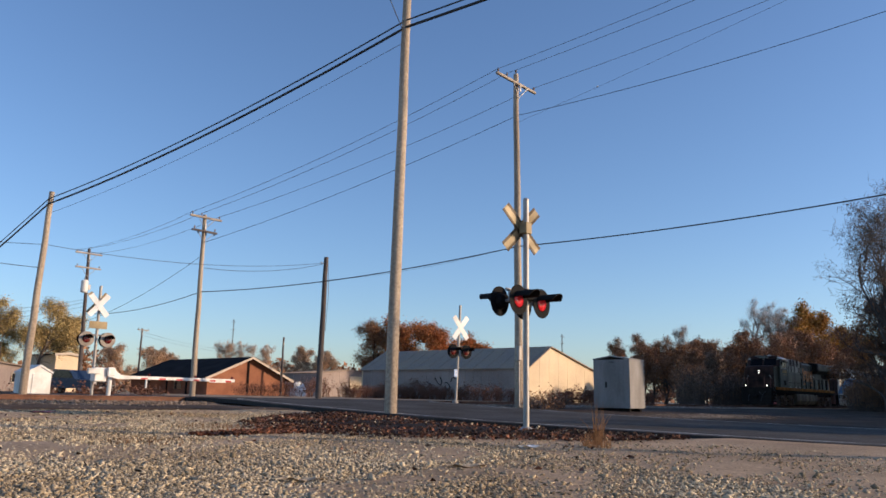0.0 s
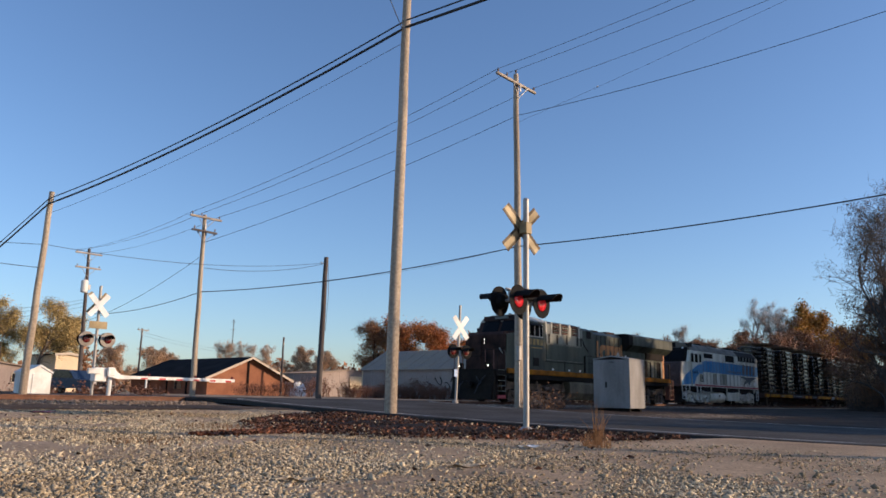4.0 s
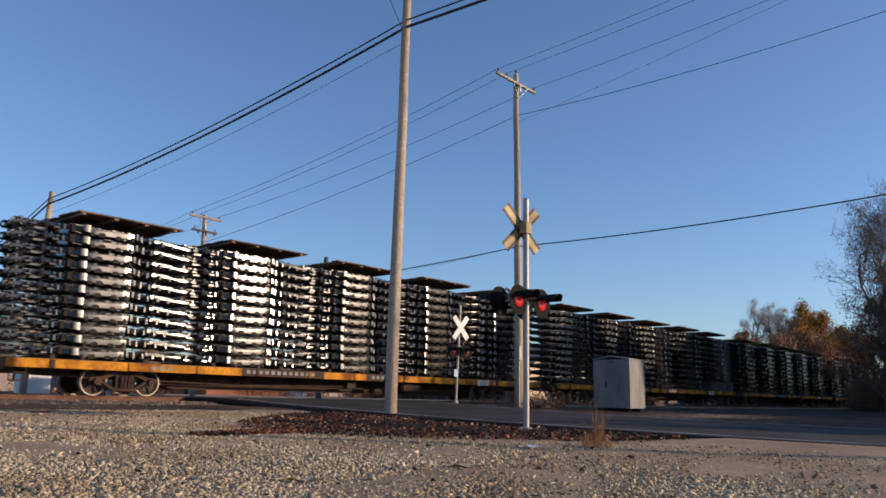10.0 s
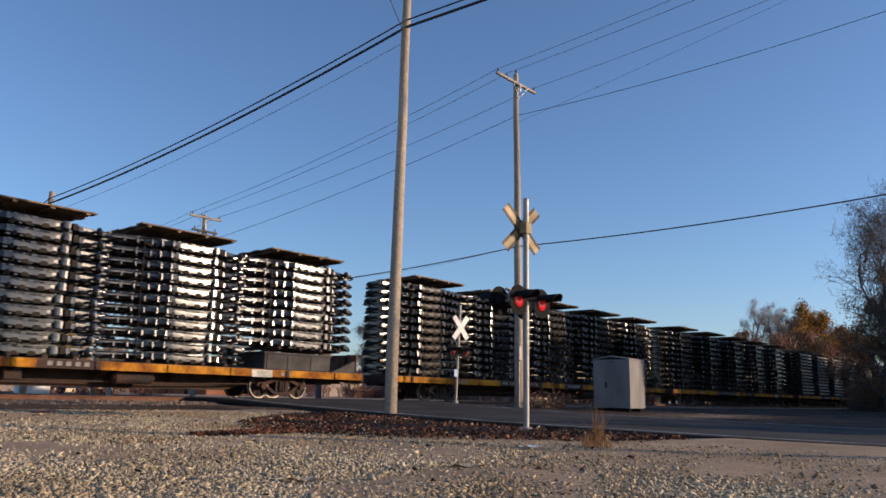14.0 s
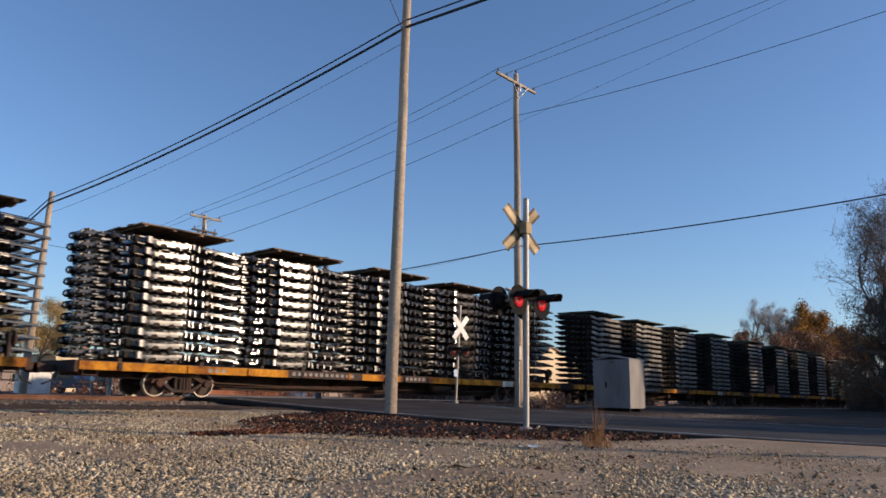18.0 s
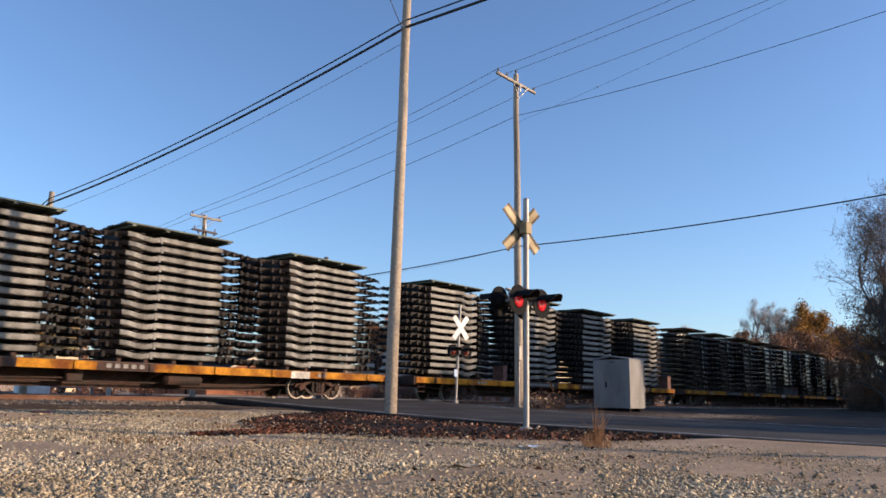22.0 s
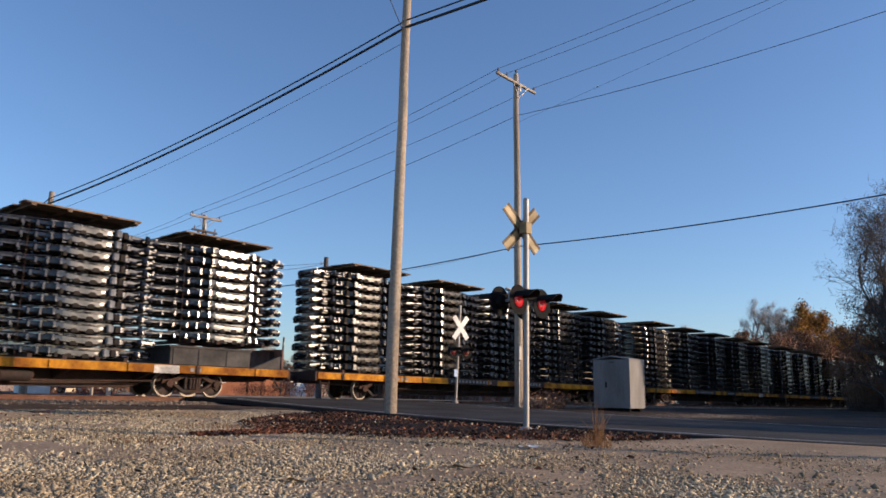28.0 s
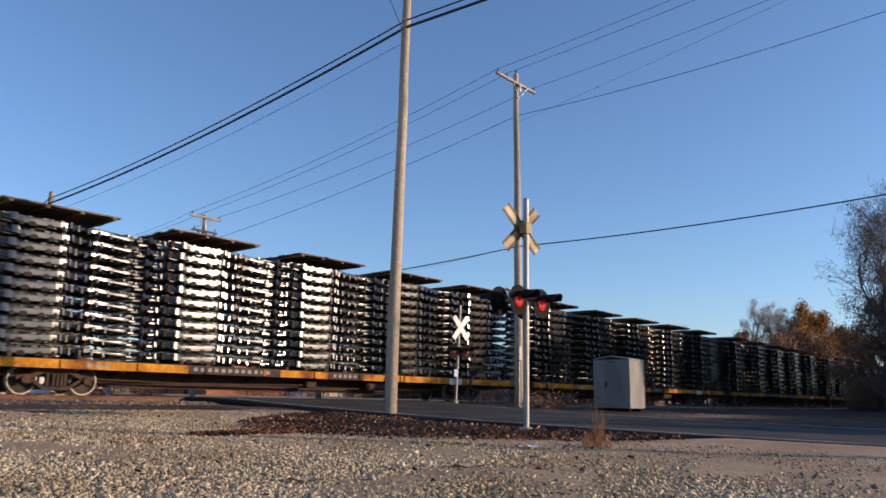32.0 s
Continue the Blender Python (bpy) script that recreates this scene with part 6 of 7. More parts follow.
            part("leaf_spring", Mesh().prism([(c - 0.52, 0.40), (c - 0.2, 0.30), (c + 0.2, 0.30), (c + 0.52, 0.40), (c + 0.52, 0.46), (c - 0.52, 0.46)], *slab(1.14, 1.28)), mat, truck)
            for d in (-1, 1):
                part("swing_hanger", Mesh().tube([(c + d * 0.40, s * 1.26, 0.90), (c + d * 0.46, s * 1.28, 0.38)], 0.04, 6), mat, truck)
            part("brake_rod", Mesh().tube([(a + 0.4, s * 1.24, 0.24), (b - 0.4, s * 1.24, 0.20)], 0.03, 6), mat, truck)
        part("sand_pipe", Mesh().tube([(a - 0.75, s * 1.1, 0.9), (a - 0.80, s * 0.95, 0.4), (a - 0.66, s * 0.8, 0.1)], 0.03, 6), mat, truck)
    for x in xs:
        w = part("wheelset", WHEEL_LOCO, None, truck, at=pose(x, 0, 0.53))
        turns(w, pose(x, 0, 0.53), 0.53, s0 + x)


def rail_run(ob, y, x0, x1, z0, z1, step, mat, name="handrail"):
    mesh = Mesh().tube([(x0, y, z1), (x1, y, z1)], 0.014, 6).tube([(x0, y, (z0 + z1) / 2 + 0.1), (x1, y, (z0 + z1) / 2 + 0.1)], 0.009, 5)
    part(name, mesh, mat, ob)
    x = x0
    while x <= x1 + 0.01:
        part("stanchion", Mesh().box(x - 0.065, y - 0.03, z0, x + 0.065, y + 0.03, z1, 0.005), mat, ob)
        x += step


def stairs(ob, x0, x1, y, z0, z1, n, mat, edge):
    mesh = Mesh().box(x0 - 0.03, y - 0.02, z0, x0, y + 0.35, z1).box(x1, y - 0.02, z0, x1 + 0.03, y + 0.35, z1)
    st = part("step_well", mesh, mat, ob)
    for k in range(n):
        z = z0 + (z1 - z0) * k / (n - 1)
        part("step", Mesh().box(x0, y - 0.03, z, x1, y + 0.3, z + 0.035), edge, st, "worn bright step edge")


def panel_lines(ob, xs, y, z0, z1, mat="soot", name="door_seam"):
    for x in xs:
        part(name, Mesh().box(x, y - 0.014, z0, x + 0.04, y + 0.014, z1), mat, ob)


def build_freight_loco(s0):
    ob = thing("freight_locomotive", label="weathered grey diesel freight locomotive with an orange sill and dark nose", category="locomotive", group="locomotives of the train")
    part("underframe", Mesh().box(1.3, -1.45, 1.30, 21.75, 1.45, 1.62, 0.03), "soot", ob)
    part("centre_sill", Mesh().box(2.2, -1.0, 0.92, 21.2, 1.0, 1.31, 0.02), "soot", ob)
    for s in (-1, 1):
        part("sill_stripe", Mesh().box(2.15, min(s * 1.47, s * 1.56), 1.45, 21.3, max(s * 1.47, s * 1.56), 1.71, 0.01), "sill_orange", ob, "worn orange sill stripe")
        part("sill_skirt", Mesh().box(2.3, min(s * 1.40, s * 1.46), 1.20, 21.2, max(s * 1.40, s * 1.46), 1.46, 0.01), "soot", ob)
    part("front_platform", Mesh().box(1.22, -1.36, 1.55, 2.3, 1.40, 1.64, 0.01), "soot", ob)
    part("pilot", Mesh().prism([(1.12, 0.15), (1.38, 0.15), (1.38, 1.55), (1.20, 1.55), (1.20, 0.7)], -1.36, 1.36), "soot", ob)
    part("plow", Mesh().prism([(1.0, 0.10), (1.16, 0.10), (1.16, 0.9)], -1.3, 1.3), "soot", ob)
    part("coupler", Mesh().box(0.95, -0.14, 0.72, 1.15, 0.14, 0.98, 0.03).box(0.78, -0.20, 0.68, 1.0, 0.18, 1.02, 0.05), "soot", ob)
    for y in (-0.6, 0.6):
        part("air_hose", Mesh().tube([(1.15, y, 1.0), (0.9, y, 0.8), (0.7, y * 0.9, 0.4)], 0.035, 6), "wire", ob)
    # nose and cab
    nose = [(2.25, 1.64), (2.20, 3.46), (2.32, 3.62), (3.52, 3.74), (3.52, 1.64)]
    n = part("nose", Mesh().prism(nose, -1.16, 1.16), "loco_dark", ob, "dark nose")
    for s in (-1, 1):
        lo, hi = min(s * 1.165, s * 1.33), max(s * 1.165, s * 1.33)
        part("nose_side", Mesh().prism([(2.30, 1.70), (2.32, 3.46), (3.50, 3.66), (3.50, 1.70)], lo, hi), "loco_grey", ob)
        part("nose_corner", Mesh().prism([(2.24, 1.66), (2.20, 3.44), (2.30, 3.48), (2.315, 3.46), (2.295, 1.66)], min(s * 1.165, s * 1.30), max(s * 1.165, s * 1.30)), "loco_dark", ob)
    for z in (3.02, 3.20):
        part("headlight", Mesh().tube([(2.2, 0.0, z), (2.25, 0.0, z)], 0.05, 12), "lamp_on", n, "lit headlight")
        part("headlight_hood", Mesh().box(2.06, -0.10, z - 0.09, 2.24, -0.085, z + 0.09).box(2.06, 0.085, z - 0.09, 2.24, 0.10, z + 0.09), "soot", n)
    for y in (-0.95, 0.95):
        case = part("ditch_light", Mesh().box(1.3, y - 0.13, 1.64, 1.5, y + 0.13, 1.95, 0.02).box(1.14, y - 0.13, 1.93, 1.3, y + 0.13, 1.95).box(1.14, y - 0.13, 1.68, 1.3, y - 0.115, 1.93).box(1.14, y + 0.115, 1.68, 1.3, y + 0.13, 1.93), "soot", ob)
        part("bulb", Mesh().tube([(1.285, y, 1.81), (1.3, y, 1.81)], 0.05, 12), "lamp_on", case, "lit ditch light")
    part("nose_door", Mesh().box(2.20, 0.25, 1.70, 2.222, 0.95, 3.2), "loco_dark", n)
    cab = part("cab", Mesh().prism([(3.45, 1.66), (3.45, 3.68), (3.76, 4.34), (5.68, 4.34), (5.68, 1.66)], -1.5, 1.5), "loco_grey", ob)
    # the roof's lighter paint carries the glare of the sun
    part("cab_roof", Mesh().prism([(-1.52, 4.30), (-1.30, 4.50), (-0.7, 4.66), (0.7, 4.66), (1.30, 4.50), (1.52, 4.30)], 3.72, 5.70, "x"), "loco_light", ob, "cab roof painted light for sun glare")
    for y0, y1 in ((-1.18, -0.1), (0.1, 1.18)):
        ws = Mesh().add([(3.42, y0, 3.72), (3.42, y1, 3.72), (3.71, y1 * 0.97, 4.36), (3.71, y0 * 0.97, 4.36), (3.48, y0, 3.70), (3.48, y1, 3.70), (3.78, y1 * 0.97, 4.34), (3.78, y0 * 0.97, 4.34)],
                        [(0, 1, 2, 3), (4, 7, 6, 5), (0, 4, 5, 1), (1, 5, 6, 2), (2, 6, 7, 3), (3, 7, 4, 0)])
        part("windshield", ws, "cab_glass", cab)
    part("brow", Mesh().prism([(3.66, 4.34), (3.79, 4.34), (3.79, 4.62), (3.72, 4.62)], -1.24, 1.24), "loco_dark", cab)
    part("windshield_surround", Mesh().prism([(3.43, 3.66), (3.75, 4.36), (3.78, 4.36), (3.5, 3.66)], -1.46, 1.46), "loco_dark", cab)
    part("number_board", Mesh().box(3.64, -0.45, 4.44, 3.70, 0.45, 4.56), "loco_mid", cab)
    for s in (-1, 1):
        wf = part("window_frame", Mesh().box(3.74, s * 1.51 - 0.012, 3.46, 5.42, s * 1.51 + 0.012, 4.16, 0.005), "loco_light", cab, "pale window frame")
        for a, b in ((3.80, 4.08), (4.16, 4.58), (4.66, 5.04), (5.12, 5.36)):
            part("pane", Mesh().box(a, s * 1.53 - 0.005, 3.52, b, s * 1.53 + 0.005, 4.10), "cab_glass", wf)
        part("sunshade", Mesh().prism([(s * 1.52, 4.22), (s * 1.74, 4.06), (s * 1.72, 4.03), (s * 1.52, 4.16)], 4.02, 5.10, "x"), "soot", cab, "dark window awning")
        part("louvre_box", Mesh().box(4.48, s * 1.51 - 0.015, 1.92, 5.02, s * 1.51 + 0.015, 2.36, 0.005), "soot", cab)
        for k in range(4):
            part("number_bar", Mesh().box(4.12 + 0.35 * k, s * 1.505 - 0.006, 3.04, 4.38 + 0.35 * k, s * 1.505 + 0.006, 3.36, 0.003), "loco_faded", cab, "worn tan number block")
        part("underline", Mesh().box(4.3, s * 1.505 - 0.006, 2.86, 5.35, s * 1.505 + 0.006, 2.92), "loco_faded", cab)
        part("mirror", Mesh().box(3.66, s * 1.62 - 0.05, 3.70, 3.70, s * 1.62 + 0.08, 4.0, 0.01), "soot", cab)
        part("vent_plate", Mesh().box(3.86, s * 1.505 - 0.006, 3.28, 3.95, s * 1.505 + 0.006, 3.40), "soot", cab)
    part("horn", Mesh().tube([(5.2, 0.2, 4.75), (4.7, 0.2, 4.78)], [0.03, 0.09], 8).box(5.1, 0.1, 4.66, 5.3, 0.3, 4.76), "soot", ob)
    part("antenna_dome", Mesh().dome((4.4, -0.3, 4.66), (0, 0, 1), 0.18, 0.1, 12, 3), "white_paint", ob)
    # electrical cabinet section with tall louvred windows
    mid = part("inverter_section", Mesh().prism([(-1.45, 1.66), (-1.45, 4.30), (-0.9, 4.52), (0.9, 4.52), (1.45, 4.30), (1.45, 1.66)], 5.70, 9.70, "x"), "loco_grey", ob)
    for s in (-1, 1):
        y = s * 1.46
        # lighter than the body below: the glare is put into the colour
        part("upper_panel", Mesh().box(5.78, y - 0.012, 3.22, 9.66, y + 0.012, 4.26, 0.005), "loco_mid", mid, "upper panel painted lighter for sun glare")
        for a in (6.46, 7.36, 8.46):
            lv = part("louvre", Mesh().box(a, y - 0.03, 3.80, a + 0.66, y + 0.03, 4.36, 0.005), "soot", mid, "rust-red louvred vent")
            for k in range(5):
                part("slat", Mesh().box(a + 0.04, y + s * 0.03 - 0.02, 3.84 + 0.105 * k, a + 0.62, y + s * 0.03 + 0.02, 3.87 + 0.105 * k), "loco_mid" if k % 2 else "louvre", lv)
        for a in (6.02, 6.86, 7.86, 9.0, 9.42):
            part("slot", Mesh().box(a, y - 0.02, 3.24, a + 0.16, y + 0.02, 3.74), "soot", mid)
        for a in (5.74, 6.30, 7.20, 8.20, 9.22):
            part("bright_post", Mesh().box(a, y - 0.035, 3.7, a + 0.10, y + 0.035, 4.40), "loco_light", mid)
        part("access_panel", Mesh().box(5.85, y - 0.016, 2.32, 9.55, y + 0.016, 3.18, 0.006), "loco_grey", mid, "large dull green-grey access panel")
        for z in (2.30, 3.17):
            part("panel_lip", Mesh().box(5.82, y - 0.024, z, 9.58, y + 0.024, z + 0.025), "loco_mid", mid)
        part("ledge", Mesh().box(5.75, y - 0.03, 2.20, 9.68, y + 0.03, 2.23), "soot", mid)
        part("seam", Mesh().box(7.7, y - 0.008, 1.72, 7.73, y + 0.008, 3.2), "soot", mid)
        for a in (6.4, 8.1, 9.3):
            part("reflector", Mesh().box(a, y - 0.012, 1.76, a + 0.14, y + 0.012, 1.86), "white", mid)
    blow = part("blower_section", Mesh().prism([(-1.2, 1.66), (-1.2, 4.26), (-0.8, 4.44), (0.8, 4.44), (1.2, 4.26), (1.2, 1.66)], 9.70, 11.34, "x"), "loco_grey", ob)
    for s in (-1, 1):
        part("square_vent", Mesh().box(10.58, s * 1.21 - 0.015, 3.82, 11.08, s * 1.21 + 0.015, 4.24, 0.005), "soot", blow)
        part("hatch", Mesh().box(9.85, s * 1.21 - 0.012, 1.8, 10.35, s * 1.21 + 0.012, 3.3, 0.004), "loco_grey", blow)
        part("stair_grab", Mesh().tube([(9.75, s * 1.3, 4.1), (10.1, s * 1.3, 3.4), (10.6, s * 1.3, 3.0)], 0.03, 6), "soot", blow)
    # engine hood with doors
    hood = part("engine_hood", Mesh().prism([(-0.98, 1.66), (-0.98, 4.16), (-0.7, 4.36), (0.7, 4.36), (0.98, 4.16), (0.98, 1.66)], 11.34, 15.5, "x"), "loco_grey", ob)
    for s in (-1, 1):
        panel_lines(hood, [11.55 + 0.56 * k for k in range(7)], s * 0.985, 1.9, 4.1)
        for k in range(7):
            part("door_latch", Mesh().box(11.98 + 0.56 * k, s * 0.99 - 0.015, 2.9, 12.03 + 0.56 * k, s * 0.99 + 0.015, 3.02), "soot", hood)
        y = s * 0.988
        # lettering drawn as plain shapes
        part("emblem_bar", Mesh().box(12.12, y - 0.008, 2.50, 12.36, y + 0.008, 3.78), "loco_orange", hood, "orange emblem shape")
        part("emblem_block", Mesh().prism([(12.55, 2.72), (12.75, 2.52), (13.35, 2.52), (13.35, 3.56), (12.75, 3.56), (12.55, 3.36)], y - 0.008, y + 0.008), "loco_orange", hood, "orange emblem shape")
        part("emblem_inset", Mesh().prism([(12.84, 2.95), (12.98, 2.82), (13.2, 2.82), (13.2, 3.26), (12.98, 3.26), (12.84, 3.14)], y - 0.012, y + 0.012), "loco_grey", hood)
        part("emblem_block", Mesh().prism([(13.43, 2.52), (14.05, 2.52), (14.22, 2.66), (14.22, 3.56), (13.43, 3.56)], y - 0.008, y + 0.008), "loco_orange", hood, "orange emblem shape")
        part("emblem_inset", Mesh().prism([(13.75, 2.80), (13.98, 2.95), (13.98, 3.2), (13.75, 3.32)], y - 0.012, y + 0.012), "loco_grey", hood)
        part("emblem_block", Mesh().prism([(14.3, 2.52), (15.2, 2.52), (15.2, 3.56), (14.3, 3.56)], y - 0.008, y + 0.008), "loco_orange", hood, "orange emblem shape")
        part("emblem_inset", Mesh().prism([(14.62, 3.04), (14.85, 2.82), (15.05, 3.04), (14.85, 3.26)], y - 0.012, y + 0.012), "loco_light", hood)
        part("emblem_bar", Mesh().box(15.28, y - 0.008, 2.0, 15.44, y + 0.008, 3.70), "loco_orange", hood, "orange emblem shape")
        part("small_bar", Mesh().box(12.3, y - 0.008, 2.14, 12.85, y + 0.008, 2.34), "loco_orange", hood)
        part("small_bar", Mesh().box(14.5, y - 0.008, 2.10, 15.0, y + 0.008, 2.28), "loco_orange", hood)
    part("exhaust_stack", Mesh().box(12.7, -0.35, 4.36, 13.5, 0.35, 4.52, 0.04), "soot", ob)
    part("roof_hatch", Mesh().box(14.2, -0.55, 4.36, 15.35, 0.55, 4.52, 0.05), "loco_dark", ob)
    # radiator end
    rad = part("radiator_hood", Mesh().box(15.5, -1.0, 1.66, 21.4, 1.0, 3.72, 0.03), "loco_grey", ob)
    wing = [(-1.5, 3.74), (-1.5, 4.34), (-1.2, 4.46), (1.2, 4.46), (1.5, 4.34), (1.5, 3.74), (1.0, 3.35), (-1.0, 3.35)]
    part("radiator_wing", Mesh().prism(wing, 16.0, 21.85, "x"), "loco_grey", ob, "overhanging radiator housing")
    part("radiator_front", Mesh().prism(wing, 15.45, 15.98, "x"), "soot", ob, "black intake at the front of the radiator")
    for s in (-1, 1):
        # a black plate drawn as the shade below the wing
        part("wing_shadow_panel", Mesh().box(18.6, s * 1.06 - 0.03, 2.95, 21.2, s * 1.06 + 0.03, 3.40), "soot", rad)
        for k in range(8):
            a = 17.6 + 0.47 * k
            part("radiator_door", Mesh().box(a, s * 1.01 - 0.015, 1.8, a + 0.36, s * 1.01 + 0.015, 2.85, 0.004), "loco_mid" if k % 3 == 1 else ("loco_grey" if k % 2 else "soot"), rad)
        part("light_panel", Mesh().box(16.3, s * 1.01 - 0.01, 1.9, 17.3, s * 1.01 + 0.01, 2.7, 0.004), "loco_mid", rad)
        for z in (1.95, 3.0):
            part("data_plate", Mesh().box(15.75, s * 1.01 - 0.01, z, 15.95, s * 1.01 + 0.01, z + 0.08), "white", rad)
    for s in (-1, 1):
        part("end_post", Mesh().box(21.15, s * 1.02 - 0.02, 1.66, 21.42, s * 1.02 + 0.02, 3.36, 0.005), "loco_orange", rad, "orange strip at the rear corner")
    part("rear_platform", Mesh().box(21.3, -1.4, 1.55, 22.0, 1.4, 1.64, 0.01), "soot", ob)
    part("rear_pilot", Mesh().box(21.5, -1.4, 0.5, 21.75, 1.4, 1.55, 0.02), "soot", ob)
    part("rear_coupler", Mesh().box(21.7, -0.14, 0.72, 22.5, 0.14, 0.98, 0.03), "soot", ob)
    # walkways, rails, steps
    for s in (-1, 1):
        rail_run(ob, s * 1.5, 9.85, 21.2, 1.70, 2.72, 1.42, "soot")
        part("nose_grab", Mesh().tube([(2.32, s * 1.3, 1.7), (2.28, s * 1.25, 2.3), (2.2, s * 0.95, 2.75)], 0.028, 6), "loco_light", ob)
        stairs(ob, 1.45, 2.05, s * 1.42 - (0.3 if s > 0 else 0), 0.25, 1.58, 6, "loco_dark", "loco_mid")
        stairs(ob, 21.35, 21.95, s * 1.42 - (0.3 if s > 0 else 0), 0.3, 1.58, 5, "louvre", "louvre")
        part("red_step", Mesh().box(1.42, s * 1.44 - 0.02, 0.16, 2.1, s * 1.44 + 0.02, 0.34, 0.01), "stripe_red", ob, "red bottom step")
        for x in (2.15, 1.42):
            part("step_rail", Mesh().tube([(x, s * 1.42, 0.5), (x, s * 1.42, 2.5), (x - 0.1, s * 1.35, 2.6)], 0.016, 6), "loco_mid" if x > 1.5 else "soot", ob)
        tank = [(s * 1.40, 1.18), (s * 1.46, 1.05), (s * 1.46, 0.55), (s * 1.2, 0.2), (0, 0.16), (0, 1.2)]
        part("fuel_tank", Mesh().prism(tank, 8.25, 15.0, "x"), "loco_tank", ob, "dusty olive-brown fuel tank")
        part("filler_pipe", Mesh().tube([(14.2, s * 1.42, 1.1), (14.2, s * 1.5, 1.28)], 0.07, 8), "soot", ob)
        for k in range(6):
            part("air_pipe", Mesh().tube([(8.3 + 1.1 * k, s * 1.42, 1.30), (9.2 + 1.1 * k, s * 1.42, 1.30)], 0.04, 6), "soot", ob)
    for y in (-1.3, -0.75, 0.75, 1.3):
        part("front_rail_post", Mesh().tube([(1.28, y, 1.6), (1.28, y, 2.62)], 0.02, 6), "louvre", ob)
    part("front_rail", Mesh().tube([(1.28, -1.3, 2.62), (1.28, -0.75, 2.62), (1.34, -0.4, 2.3), (1.34, 0.4, 2.3), (1.28, 0.75, 2.62), (1.28, 1.3, 2.62)], 0.025, 6), "soot", ob)
    part("side_rail", Mesh().tube([(1.28, -1.3, 2.62), (2.25, -1.25, 2.62)], 0.02, 6), "soot", ob)
    part("jumper_cable", Mesh().tube([(1.14, -0.9, 1.3), (1.0, -0.6, 0.95), (1.14, -0.3, 1.25)], 0.04, 6), "wire", ob)
    loco_truck(ob, s0, (2.9, 4.97, 7.04), "loco_truck", "three-axle truck caked with tan dust")
    loco_truck(ob, s0, (15.95, 18.02, 20.09), "loco_truck", "three-axle truck caked with tan dust")
    rolls(ob, pose(s0, 0, 0))


def build_passenger_loco(s0):
    ob = thing("passenger_locomotive", label="grimy white and sky-blue diesel passenger locomotive with a red stripe", category="locomotive", group="locomotives of the train")
    part("underframe", Mesh().box(1.3, -1.40, 1.05, 16.6, 1.40, 1.38, 0.03), "soot", ob)
    body = part("body", Mesh().prism([(-1.5, 1.34), (-1.5, 3.96), (1.5, 3.96), (1.5, 1.34)], 2.765, 16.5, "x"), "cream", ob)
    part("roof", Mesh().prism([(-1.5, 3.965), (-1.14, 4.40), (-0.5, 4.58), (0.5, 4.58), (1.14, 4.40), (1.5, 3.965)], 2.50, 16.48, "x"), "roof_brown", ob, "sooty brown-grey roof")
    # cab front and short nose
    part("nose", Mesh().prism([(1.06, 1.36), (1.04, 2.1), (1.24, 3.04), (2.74, 3.14), (2.74, 1.36)], -1.40, 1.40), "cream", ob)
    # front plate with the shade of the nose put into its dark colour
    part("nose_front", Mesh().prism([(0.98, 1.30), (0.96, 2.1), (1.15, 3.0), (1.22, 3.06), (1.25, 3.02), (1.045, 2.1), (1.065, 1.30)], -1.34, 1.34), "nose_grime", ob, "grey-brown nose front darkened for shade")
    part("nose_foot", Mesh().box(1.05, -1.34, 0.98, 2.74, 1.34, 1.355, 0.02), "soot", ob)
    part("cab_front", Mesh().prism([(2.15, 3.14), (2.45, 4.05), (2.62, 4.44), (3.3, 4.56), (3.3, 3.14)], -1.30, 1.30), "soot", ob)
    for s in (-1, 1):
        part("cab_corner", Mesh().prism([(2.18, 3.12), (2.46, 3.97), (2.76, 3.97), (2.76, 3.12)], min(s * 1.31, s * 1.499), max(s * 1.31, s * 1.499)), "cream", ob)
    for y0, y1 in ((-1.15, -0.06), (0.06, 1.15)):
        ws = Mesh().add([(2.15, y0, 3.26), (2.15, y1, 3.26), (2.37, y1 * 0.95, 3.95), (2.37, y0 * 0.95, 3.95), (2.21, y0, 3.24), (2.21, y1, 3.24), (2.43, y1 * 0.95, 3.93), (2.43, y0 * 0.95, 3.93)],
                        [(0, 1, 2, 3), (4, 7, 6, 5), (0, 4, 5, 1), (1, 5, 6, 2), (2, 6, 7, 3), (3, 7, 4, 0)])
        part("windshield", ws, "cab_glass", ob, "dark windshield")
    for y in (-0.95, 0.95):
        part("marker_light", Mesh().tube([(2.44, y, 4.14), (2.52, y, 4.14)], 0.07, 10), "white", ob)
    part("headlight_box", Mesh().box(2.46, -0.40, 4.22, 3.2, 0.40, 4.56, 0.03), "soot", ob)
    part("beacon_box", Mesh().box(2.75, -0.55, 4.52, 3.9, 0.55, 4.68, 0.04), "roof_cream", ob, "tan box on the cab roof")
    part("pilot", Mesh().box(0.98, -1.35, 0.15, 1.35, 1.35, 1.05, 0.03), "soot", ob)
    part("plow", Mesh().prism([(0.78, 0.12), (1.0, 0.12), (1.0, 0.7)], -1.3, 1.3), "soot", ob)
    for x0, x1 in ((0.45, 1.3), (16.5, 17.2)):
        part("coupler", Mesh().box(x0, -0.14, 0.72, x1, 0.14, 0.98, 0.03), "soot", ob)
    part("rear_pilot", Mesh().box(16.4, -1.35, 0.3, 16.62, 1.35, 1.1, 0.03), "soot", ob)
